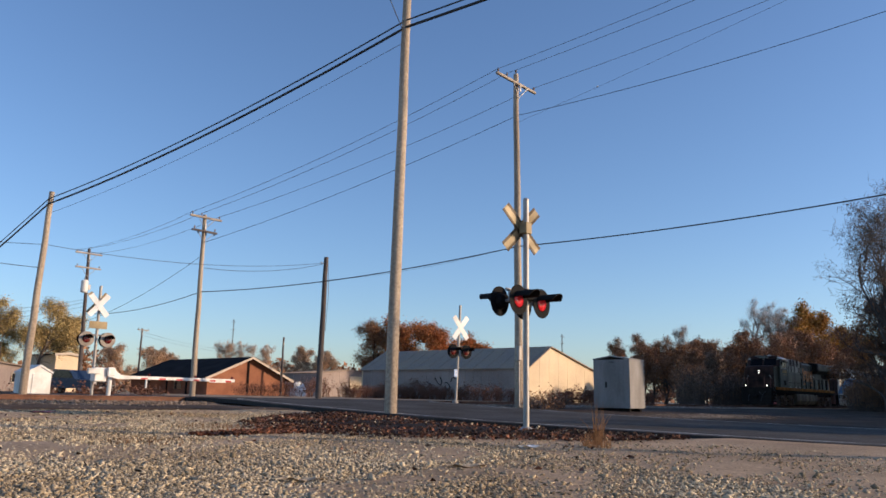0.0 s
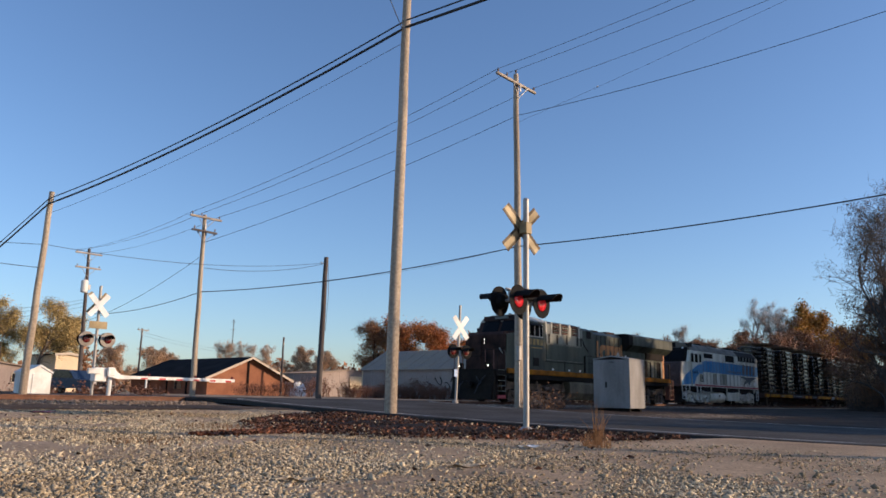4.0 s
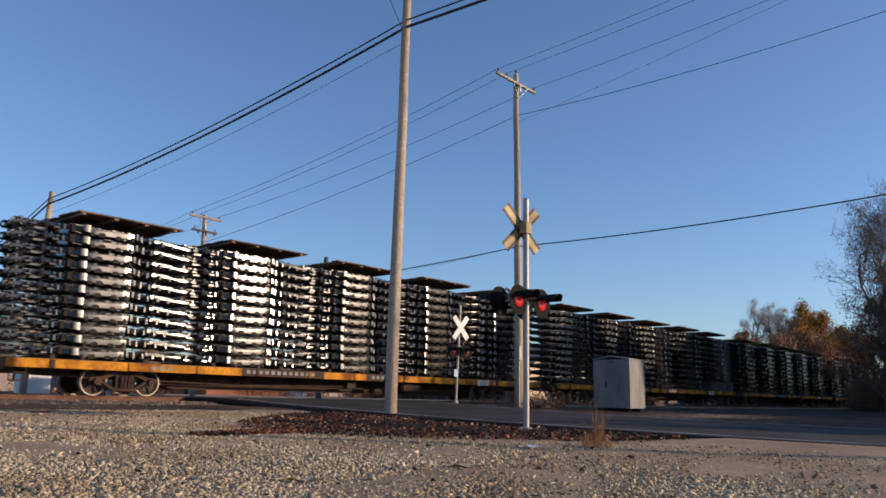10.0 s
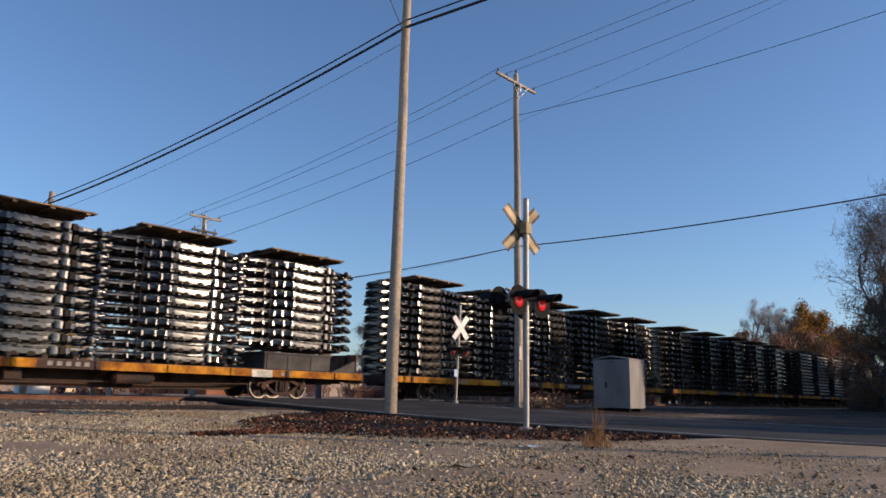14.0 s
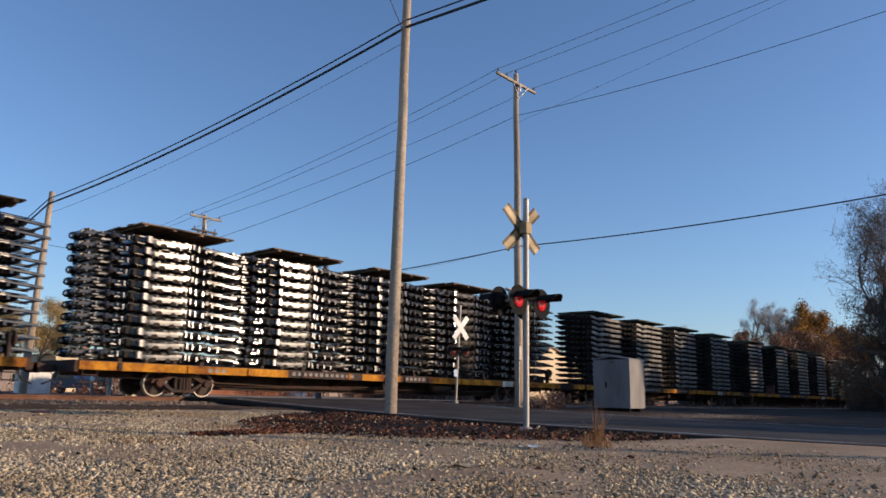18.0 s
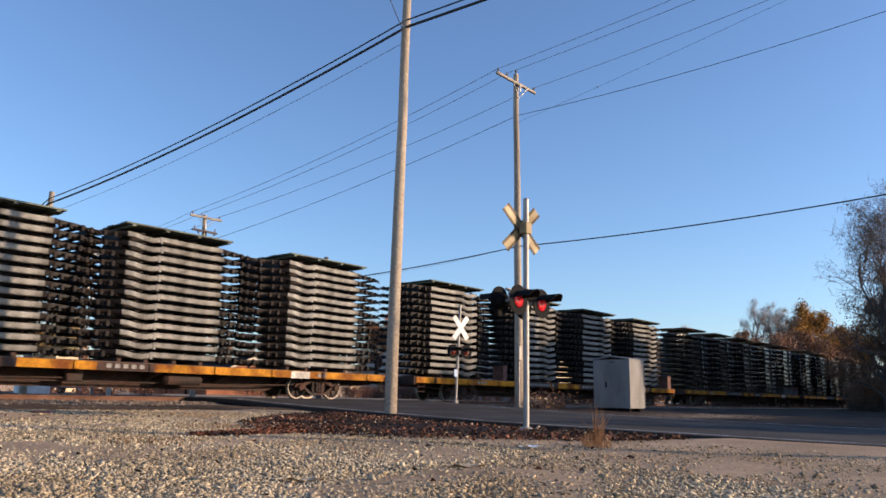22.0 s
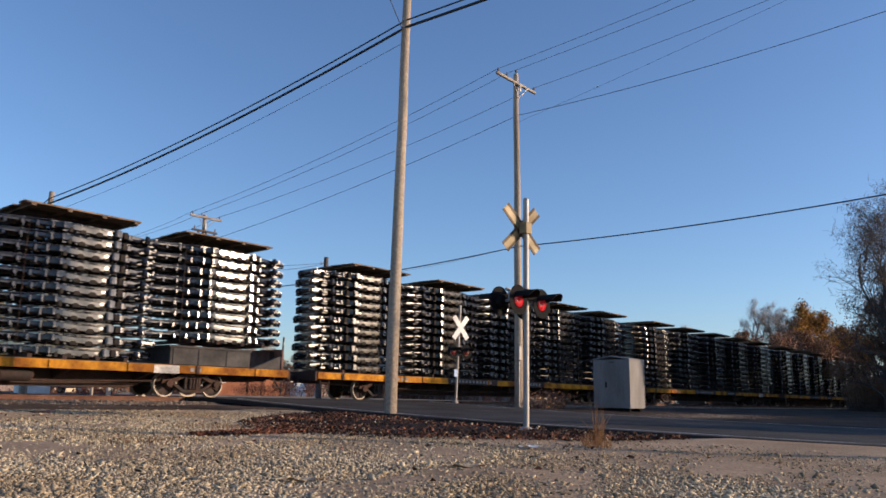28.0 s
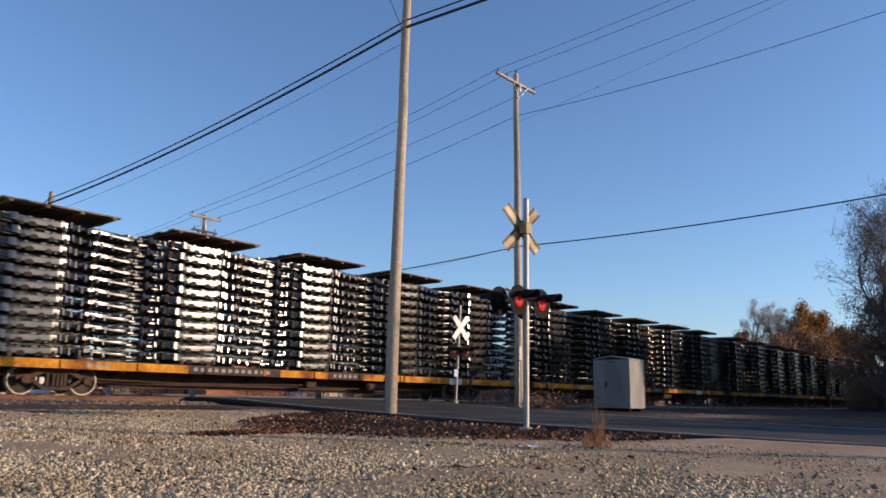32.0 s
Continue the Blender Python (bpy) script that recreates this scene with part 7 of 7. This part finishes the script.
    part("rear_door", Mesh().box(16.5, -0.4, 1.4, 16.53, 0.4, 3.4, 0.01), "cream", ob)
    part("diaphragm_plate", Mesh().box(16.55, -0.7, 1.1, 16.95, 0.7, 1.7, 0.03), "cream_truck", ob)
    for s in (-1, 1):
        y = s * 1.5
        lo, hi = (y - 0.008, y + 0.004) if s < 0 else (y - 0.004, y + 0.008)
        band = [(2.77, 1.50), (3.05, 1.52), (3.45, 1.98), (4.0, 2.28), (5.0, 2.46), (6.5, 2.44), (16.49, 2.42), (16.49, 3.26), (6.5, 3.32), (5.2, 3.30), (4.2, 3.06), (3.2, 2.72), (2.76, 2.52)]
        part("blue_band", Mesh().prism(band, lo, hi), "band_blue", body, "sweeping sky-blue band")
        nb = [(1.10, 1.40), (2.75, 1.50), (2.75, 2.52), (1.9, 2.20), (1.12, 1.66)]
        part("nose_band", Mesh().prism(nb, min(s * 1.395, s * 1.408), max(s * 1.395, s * 1.408)), "band_blue", ob, "sweeping sky-blue band")
        part("red_stripe", Mesh().box(3.15, lo - 0.001, 1.38, 16.5, hi + 0.001, 1.50), "stripe_red", body, "thin red stripe")
        for a, b in ((2.52, 3.12), (3.20, 3.84)):
            w = part("side_window", Mesh().box(a, y - 0.014, 3.04, b, y + 0.014, 3.78, 0.01), "cream", body)
            part("pane", Mesh().box(a + 0.05, y + s * 0.014 - 0.004, 3.10, b - 0.05, y + s * 0.014 + 0.004, 3.74), "cab_glass", w)
        d = part("cab_door", Mesh().box(3.98, y - 0.012, 1.55, 4.58, y + 0.012, 3.84, 0.004), "cream", body)
        w = part("door_window", Mesh().box(4.08, y - 0.02, 3.12, 4.46, y + 0.02, 3.74, 0.02), "cab_glass", d)
        part("door_band", Mesh().box(3.985, y - 0.016, 2.30, 4.575, y + 0.016, 3.0), "band_blue", d)
        lad = Mesh()
        for x in (4.12, 4.5):
            lad.tube([(x, y + s * 0.06, 1.70), (x, y + s * 0.06, 2.22)], 0.026, 6)
        for k in range(3):
            lad.tube([(4.12, y + s * 0.06, 1.72 + 0.24 * k), (4.5, y + s * 0.06, 1.72 + 0.24 * k)], 0.026, 6)
        part("grab_ladder", lad, "soot", body, "black grab ladder")
        for k in range(4):
            part("mark_bar", Mesh().box(2.80 + 0.25 * k, lo - 0.002, 2.24 + 0.02 * k, 2.94 + 0.25 * k, hi + 0.002, 2.44 + 0.02 * k), "soot", body, "dark unreadable mark")
        for a, b, z0, z1 in ((5.0, 6.62, 3.52, 3.86), (9.25, 11.05, 3.42, 3.92)):
            g = part("intake_grille", Mesh().box(a, y - 0.03, z0, b, y + 0.03, z1, 0.008), "soot", body, "dark air intake")
            for k in range(3):
                part("slat", Mesh().box(a + 0.03, y + s * 0.03 - 0.012, z0 + 0.05 + 0.1 * k, b - 0.03, y + s * 0.03 + 0.012, z0 + 0.07 + 0.1 * k), "soot", g)
        g = part("radiator_grille", Mesh().prism([(s * 1.515, 3.58), (s * 1.515, 3.98), (s * 1.16, 4.40), (s * 1.10, 4.38), (s * 1.46, 3.58)], 12.0, 16.2, "x"), "soot", ob, "large dark radiator grille")
        for k in range(6):
            part("grille_post", Mesh().tube([(12.4 + 0.7 * k, s * 1.54, 3.6), (12.4 + 0.7 * k, s * 1.54, 3.95)], 0.02, 5), "cream_truck", g)
        panel_lines(body, (4.78, 5.4, 6.0, 6.6, 7.3, 8.0, 8.62, 9.3, 10.1, 10.9, 11.7, 12.4, 13.2, 14.0, 14.8, 15.6), y, 1.55, 3.40, "roof_brown")
        for a, b in ((6.64, 7.28), (8.04, 8.6), (8.66, 9.26)):
            part("grimy_panel", Mesh().box(a, y - 0.010, 1.54, b, y + 0.010, 2.40), "roof_cream", body, "soot-stained panel")
        # lettering and star drawn as plain shapes
        for k, (a, b) in enumerate(((12.8, 13.5), (13.6, 14.3), (14.4, 15.1), (15.2, 15.9))):
            q = [(a + 0.02, 2.52), (b - 0.16, 2.52), (b, 3.32), (a + 0.18, 3.32)]
            part("decal_shape", Mesh().prism(q, lo - 0.003, hi + 0.003), "decal_grey", body, "dark grey decal shape")
        for k in range(9):
            part("decal_bar", Mesh().box(9.6 + 0.34 * k, lo - 0.003, 2.55, 9.8 + 0.34 * k, hi + 0.003, 2.72), "decal_grey", body)
        part("star_shape", Mesh().prism([(12.0, 2.36), (13.9, 2.30), (16.2, 2.36), (14.7, 1.95), (14.4, 1.62), (14.1, 1.90), (12.9, 1.62), (13.6, 2.1)], lo - 0.003, hi + 0.003), "decal_grey", body, "dark grey star shape")
        part("white_box", Mesh().box(15.3, y - 0.03, 1.66, 15.9, y + 0.03, 1.96, 0.01), "white_paint", body)
        # below the sill
        part("sill_pipe", Mesh().tube([(2.0, s * 1.38, 1.22), (16.3, s * 1.38, 1.22)], 0.03, 6), "soot", ob)
        part("sill_pipe", Mesh().tube([(6.0, s * 1.34, 1.10), (13.0, s * 1.34, 1.10)], 0.03, 6), "soot", ob)
        for x in (2.3, 6.3, 9.45, 12.1, 15.6):
            part("bracket", Mesh().box(x, s * 1.40 - 0.04, 1.02, x + 0.14, s * 1.40 + 0.04, 1.36, 0.01), "cream_truck", ob)
        part("fuel_tank", Mesh().tube([(6.45, s * 0.98, 0.60), (6.5, s * 0.98, 0.60), (9.3, s * 0.98, 0.60), (9.35, s * 0.98, 0.60)], [0.38, 0.42, 0.42, 0.38], 20), "cream", ob, "cream cylindrical tank", True)
        part("tank_cap", Mesh().tube([(8.0, s * 1.39, 0.72), (8.0, s * 1.43, 0.72)], 0.07, 10), "soot", ob)
        part("battery_box", Mesh().box(9.6, s * 1.38 - 0.08, 0.34, 11.98, s * 1.38 + 0.08, 1.0, 0.02), "cream", ob, "cream equipment box")
        lad = Mesh()
        for x in (1.1, 1.72):
            lad.tube([(x, s * 1.42, 0.40), (x, s * 1.42, 1.36)], 0.022, 6)
        for z in (0.42, 0.8):
            lad.tube([(1.1, s * 1.42, z), (1.72, s * 1.42, z)], 0.022, 6)
        part("front_ladder", lad, "white_paint", ob, "white step frame")
        lad = Mesh()
        for x in (3.68, 4.28):
            lad.tube([(x, s * 1.45, 0.32), (x, s * 1.45, 1.36)], 0.035, 6)
        for z in (0.34, 0.66, 1.0):
            lad.box(3.68, s * 1.45 - 0.06, z, 4.28, s * 1.45 + 0.06, z + 0.04)
        part("cab_steps", lad, "white_paint", ob, "white step frame")
        lad = Mesh()
        for x in (16.15, 16.62):
            lad.tube([(x, s * 1.42, 0.42), (x, s * 1.42, 1.4)], 0.03, 6)
        for z in (0.44, 0.76, 1.08):
            lad.tube([(16.15, s * 1.42, z), (16.62, s * 1.42, z)], 0.03, 6)
        part("rear_ladder", lad, "white_paint", ob, "white step frame")
        part("step_box", Mesh().box(13.62, s * 1.42 - 0.05, 0.34, 14.25, s * 1.42 + 0.05, 0.9, 0.02), "cream_truck", ob)
    for x, r in ((6.9, 0.5), (9.0, 0.3), (10.0, 0.5), (12.8, 0.6), (14.3, 0.6), (15.6, 0.45)):
        part("roof_fan", Mesh().tube([(x, 0, 4.56), (x, 0, 4.70), (x, 0, 4.72)], [r, r, r * 0.8], 18), "soot", ob)
    part("roof_box", Mesh().box(7.6, -0.7, 4.52, 8.6, 0.7, 4.66, 0.05), "roof_brown", ob)
    loco_truck(ob, s0, (2.75, 5.49), "cream_truck", "two-axle truck painted off-white", False)
    loco_truck(ob, s0, (12.55, 15.29), "cream_truck", "two-axle truck painted off-white", False)
    rolls(ob, pose(s0, 0, 0))


M["roof_cream"] = material("soot-stained cream paint", (0.42, 0.36, 0.26), 0.6, 0, 6, 0.2, (0.20, 0.17, 0.12), 3.0, 0.04, streak=0.12)
build_freight_loco(71.3)
build_passenger_loco(93.7)
PLAIN = (-0.22, 5.2, 10.5, 15.65, 20.85)
BACKWARD = (6.0, 11.35, 16.65, 21.9, 27.1)
# kind of load, turned round or not, where the stacks begin, crate
CARS = [("black", False, PLAIN), ("black_long", True, BACKWARD, True), ("black", False, PLAIN), ("black", False, PLAIN),
        ("grey", False, (1.2, 7.1, 13.1, 19.7)), ("grey", True, (6.4, 13.6, 20.1, 26.5)),
        ("black_long", True, tuple(x + 0.1 for x in BACKWARD), True), ("black", False, (-0.1, 5.4, 10.6, 15.6, 20.6))] + [("black", False, PLAIN)] * 6
DECKS = [112.05, 140.5, 168.95, 197.14, 225.3, 253.55, 282.05, 310.2, 338.3] + [366.55 + 28.28 * i for i in range(5)]
for deck, car in zip(DECKS, CARS):
    flatcar(deck, *car)


def deck_box(s, x, w, h):
    ob = thing("rusty_box", label="rusty brown upright steel box on the flatcar deck", category="steel box", group="boxes on the flatcars")
    part("body", Mesh().box(0, -1.25, 0, w, -0.55, h, 0.02), "louvre", ob)
    part("lid", Mesh().box(-0.03, -1.28, h, w + 0.03, -0.52, h + 0.05, 0.01), "under", ob)
    rolls(ob, pose(s + x, 0, 1.06))


deck_box(DECKS[5], 6.75, 0.35, 0.75)
deck_box(DECKS[5], 26.05, 0.5, 0.85)


# ---------------------------------------------------------------- loose stones, leaves and litter
def stones(name, n, place, size, mat, label, seed, flat=0.55):
    """Many small angular stones as one mesh; place(rng, n) gives x, y and the scale of each."""
    rng = np.random.default_rng(seed)
    x, y, k = place(rng, n)
    n = len(x)
    z = np.interp(y, GROUND_Y, GROUND_Z)
    base = np.array([[1.35, 0, 0], [0.4, 0.72, 0], [-1.05, 0.5, 0], [-1.05, -0.5, 0], [0.4, -0.72, 0], [0.1, 0.1, 1], [0, 0, -1]])
    face = np.array([[0, 1, 5], [1, 2, 5], [2, 3, 5], [3, 4, 5], [4, 0, 5], [1, 0, 6], [2, 1, 6], [3, 2, 6], [4, 3, 6], [0, 4, 6]])
    v = base[None] * (1 + rng.normal(0, 0.28, (n, 7, 1))) * np.array([1, 1, flat])
    a, t = rng.uniform(0, 2 * pi, n), rng.normal(0, 0.5, n)
    ca, sa, ct, st = np.cos(a)[:, None], np.sin(a)[:, None], np.cos(t)[:, None], np.sin(t)[:, None]
    vx, vz = v[..., 0] * ct - v[..., 2] * st, v[..., 0] * st + v[..., 2] * ct
    vy = v[..., 1]
    vx, vy = vx * ca - vy * sa, vx * sa + vy * ca
    r = (size * k * np.exp(rng.normal(0, 0.38, n)))[:, None]
    v = np.stack([vx * r + x[:, None], vy * r + y[:, None], vz * r + (z[:, None] + 0.35 * r)], -1).reshape(-1, 3)
    f = (np.arange(n)[:, None, None] * 7 + face[None]).reshape(-1, 3)
    return tagged(new(name, bulk(name, v, f, mat)), label, "gravel", kind="stuff")


def lot(rng, n):
    """Gravel lot in front of the camera: densest close by."""
    d = 3.0 + 21.0 * rng.random(n) ** 1.5
    a = YAW + rng.uniform(-0.62, 0.60, n)
    x, y = EYE.x + d * np.cos(a), EYE.y + d * np.sin(a)
    patch = np.sin(x * 0.9 + 1.3 * np.sin(y * 0.7)) + np.sin(y * 1.1 - 0.6 * x) + rng.normal(0, 0.9, n)
    bare = (x - 0.45 * (y + 24.9) > 6.0) & (rng.random(n) < 0.82)
    thin = (y > -7.0 + 0.8 * np.sin(1.3 * x)) & (rng.random(n) < 0.3)
    keep = (x < ROAD_X0 - 0.1) & (y < -2.7) & ~thin & (patch > -1.5) & ~bare
    x, y = x[keep], y[keep]
    return x, y, 0.75 + 0.25 * rng.random(len(x))


def shoulder(rng, n):
    x = rng.uniform(2, 60, n)
    y = rng.uniform(-4.4, -1.35, n)
    keep = (x < ROAD_X0 - 0.1) | (x > ROAD_X1 + 0.1)
    return x[keep], y[keep], np.ones(keep.sum())


stones("gravel", 215000, lot, 0.0136, "stone", "pale grey and tan crushed gravel scattered over the lot", 11)
stones("fine_gravel", 60000, lot, 0.009, "stone", "fine tan gravel scattered over the lot", 12)
def pad(rng, n):
    """Gravel spread round the relay hut."""
    x, y = 30.5 + rng.normal(0, 2.6, n), -12.4 + rng.normal(0, 0.7, n)
    keep = (x > ROAD_X1 + 0.2) & ((x < 30.5) | (x > 32.5) | (y < -9.3))
    return x[keep], y[keep], np.ones(keep.sum())


stones("gravel_pad", 7000, pad, 0.013, "ballast", "grey-brown gravel spread round the relay hut", 14).location.z = 0.04
stones("track_ballast", 42000, shoulder, 0.024, "ballast", "brown-grey ballast stones along the rails", 13)


def mulch_xy(rng, n):
    """The strip of dead leaves between lot and road."""
    t = rng.random(n)
    y = -18.8 + 9.8 * t
    w = 0.4 + 5.4 * np.sin(np.clip(t * 1.05, 0, 1) * pi) ** 0.6
    x = 13.9 - w * rng.random(n) ** 0.9 + 0.3 * rng.normal(0, 1, n) * (1 - t)
    x = np.minimum(x, 14.0)
    return x, y


def build_mulch():
    ys = np.linspace(-18.7, -8.8, 40)
    v, f = [], []
    for i, y in enumerate(ys):
        t = i / 39
        w = 0.3 + 5.0 * sin(min(1, t * 1.05) * pi) ** 0.6 + 0.35 * sin(i * 1.9) + 0.25 * sin(i * 4.3)
        for j in range(7):
            s = j / 6
            h = 0.012 + 0.06 * sin(pi * s) * sin(pi * min(1, t + 0.05)) * (1 + 0.3 * sin(i * 1.3 + j))
            v.append((14.1 - w * s - (0.3 if j == 6 else 0), y, ground_z(0, y) + (h if 0 < j < 6 else -0.03)))
    for i in range(39):
        f += [(i * 7 + j, i * 7 + j + 1, i * 7 + j + 8, i * 7 + j + 7) for j in range(6)]
    thing("mulch_strip", Mesh().add(v, f), "mulch", "low strip of dark red-brown dead leaves beside the road", "leaf litter", kind="structure", smooth=True)
    rng = np.random.default_rng(21)
    n = 11000
    x, y = mulch_xy(rng, n)
    x2 = np.concatenate([x, rng.uniform(3, 13, 350)])
    y2 = np.concatenate([y, rng.uniform(-21, -8, 350)])
    n = len(x2)
    z = np.interp(y2, GROUND_Y, GROUND_Z) + 0.015 + 0.06 * rng.random(n) * (np.arange(n) < 11000)
    s = rng.normal(0, 1, (n, 3)) * np.array([1, 1, 0.45])
    s /= np.linalg.norm(s, axis=1)[:, None]
    u = np.cross(s, rng.normal(0, 1, (n, 3)))
    u /= np.linalg.norm(u, axis=1)[:, None]
    q = 0.034 * rng.uniform(0.4, 1.5, (n, 1))
    c = np.stack([x2, y2, z], -1)
    v = np.stack([c - s * q, c + u * q * 0.6, c + s * q, c - u * q * 0.6 + np.cross(s, u) * q * 0.4], 1).reshape(-1, 3)
    k = np.arange(n)[:, None] * 4
    f = np.concatenate([k + np.array([[0, 1, 2]]), k + np.array([[0, 2, 3]])])
    tagged(new("fallen_leaves", bulk("fallen_leaves", v, f, "litter_leaf")), "rust-brown fallen leaves lying along the road edge", "leaves", kind="stuff")

    def pale(rng, n):
        x, y = mulch_xy(rng, n)
        return x, y, np.ones(n)
    st = stones("pale_stones", 420, pale, 0.024, "stone", "pale stones poking out of the dead leaves", 22)
    st.location.z = 0.035


build_mulch()


def leaf_lobe():
    """A thin tongue of reddish leaves that reaches out over the gravel."""
    a, b = np.array([6.3, -14.6]), np.array([11.6, -13.9])
    d = (b - a) / np.linalg.norm(b - a)
    q = np.array([-d[1], d[0]])
    n, m, v, f = 26, 5, [], []
    for i in range(n):
        t = i / (n - 1)
        w = 0.06 + 0.42 * t ** 0.7 + 0.10 * sin(i * 1.7)
        for j in range(m):
            g = 2 * j / (m - 1) - 1
            e = a + (b - a) * t + q * (w * g if g < 0 else (w + 0.9 * t) * g)
            v.append((e[0], e[1], ground_z(e[0], e[1]) + (-0.02 if j in (0, m - 1) else 0.022 + 0.01 * sin(i + 2 * j))))
    for i in range(n - 1):
        f += [(i * m + j, i * m + m + j, i * m + m + j + 1, i * m + j + 1) for j in range(m - 1)]
    thing("leaf_patch", Mesh().add(v, f), "red_mould", "thin tongue of reddish dead leaves on the gravel", "leaf litter", kind="structure", smooth=True)
    rng = np.random.default_rng(31)
    k = 5000
    t = rng.random(k)
    w = (0.14 + 0.55 * t ** 0.7) * rng.uniform(-1, 1, k)
    w = np.where(w > 0, w * (1 + 1.2 * t), w)
    x, y = a[0] + (b[0] - a[0]) * t + q[0] * w, a[1] + (b[1] - a[1]) * t + q[1] * w
    z = np.interp(y, GROUND_Y, GROUND_Z) + 0.02 + 0.03 * rng.random(k)
    s = rng.normal(0, 1, (k, 3)) * np.array([1, 1, 0.4])
    s /= np.linalg.norm(s, axis=1)[:, None]
    u = np.cross(s, rng.normal(0, 1, (k, 3)))
    u /= np.linalg.norm(u, axis=1)[:, None]
    r = 0.03 * rng.uniform(0.5, 1.4, (k, 1))
    c = np.stack([x, y, z], -1)
    vv = np.stack([c - s * r, c + u * r * 0.6, c + s * r, c - u * r * 0.6 + np.cross(s, u) * r * 0.4], 1).reshape(-1, 3)
    o = np.arange(k)[:, None] * 4
    ff = np.concatenate([o + np.array([[0, 1, 2]]), o + np.array([[0, 2, 3]])])
    tagged(new("red_leaves", bulk("red_leaves", vv, ff, "red_leaf")), "reddish fallen leaves scattered over the gravel", "leaves", kind="stuff")


leaf_lobe()


def grass_tuft(x, y, h, n, seed, spread, label):
    rng = np.random.default_rng(seed)
    mesh = Mesh()
    for i in range(n):
        a, r = rng.uniform(0, 2 * pi), spread * sqrt(rng.random())
        p = Vector((r * cos(a), r * sin(a), -0.02))
        lean = Vector((rng.normal(0, 0.18), rng.normal(0, 0.18), 1)).normalized()
        ln = h * rng.uniform(0.35, 1.0)
        q = p + lean * ln * 0.6
        e = q + (lean + Vector((rng.normal(0, 0.3), rng.normal(0, 0.3), 0))).normalized() * ln * 0.4
        mesh.tube([p, q, e], [0.006, 0.004, 0.0015], 3, caps=False)
    thing("grass_tuft", mesh, "drygrass", label, "grass", "dry grass tufts", "stuff", at=pose(x, y, ground_z(x, y)))


grass_tuft(10.45, -18.9, 0.74, 32, 1, 0.07, "tall dry straw-coloured grass tuft at the road edge")
grass_tuft(10.6, -18.8, 0.24, 60, 2, 0.25, "low dry straw-coloured grass at the road edge")
grass_tuft(10.3, -19.0, 0.16, 60, 3, 0.2, "low dry straw-coloured grass at the road edge")
grass_tuft(7.6, -13.0, 0.12, 120, 4, 0.6, "low brown grass in the gravel")
grass_tuft(5.2, -15.4, 0.10, 110, 5, 0.6, "low brown grass in the gravel")


def litter(x, y, l, w, turn, mat, label, name="cardboard_scrap"):
    v, f = [], []
    for i in range(6):
        for j in range(3):
            v.append((l * (i / 5 - 0.5), w * (j / 2 - 0.5), 0.012 + 0.015 * sin(i * 1.7 + j)))
    for i in range(5):
        f += [(i * 3 + j, i * 3 + j + 1, i * 3 + j + 4, i * 3 + j + 3) for j in range(2)]
    m = Mesh().add(v, f).add([(a, b, c - 0.006) for a, b, c in v], [tuple(reversed(q)) for q in f])
    thing(name, m, mat, label, "litter", "scraps on the lot", at=pose(x, y, ground_z(x, y) + 0.02, 0, 0, turn))


M["card"] = material("weathered cardboard", (0.46, 0.36, 0.24), 0.9, 0, 12, 0.15, (0.36, 0.28, 0.19), 3, 0.2)
litter(6.1, -19.9, 0.42, 0.09, -30, "card", "flattened strip of tan cardboard on the gravel")
litter(4.05, -19.9, 0.34, 0.07, -35, "card", "flattened strip of tan cardboard on the gravel")
litter(9.1, -18.6, 0.40, 0.16, -20, "white_paint", "pale scrap of paper at the edge of the leaves", "paper_scrap")
litter(6.7, -8.25, 0.55, 0.2, 20, "stripe_red", "faded red scrap lying on the gravel", "plastic_scrap")


def motions():
    for ob, m in ROLLING:
        walk(ob, [(0, m), (32, Matrix.Translation((-SPEED * 32, 0, 0)) @ m)])
    for ob, rows in TURNING:
        walk(ob, rows)


motions()
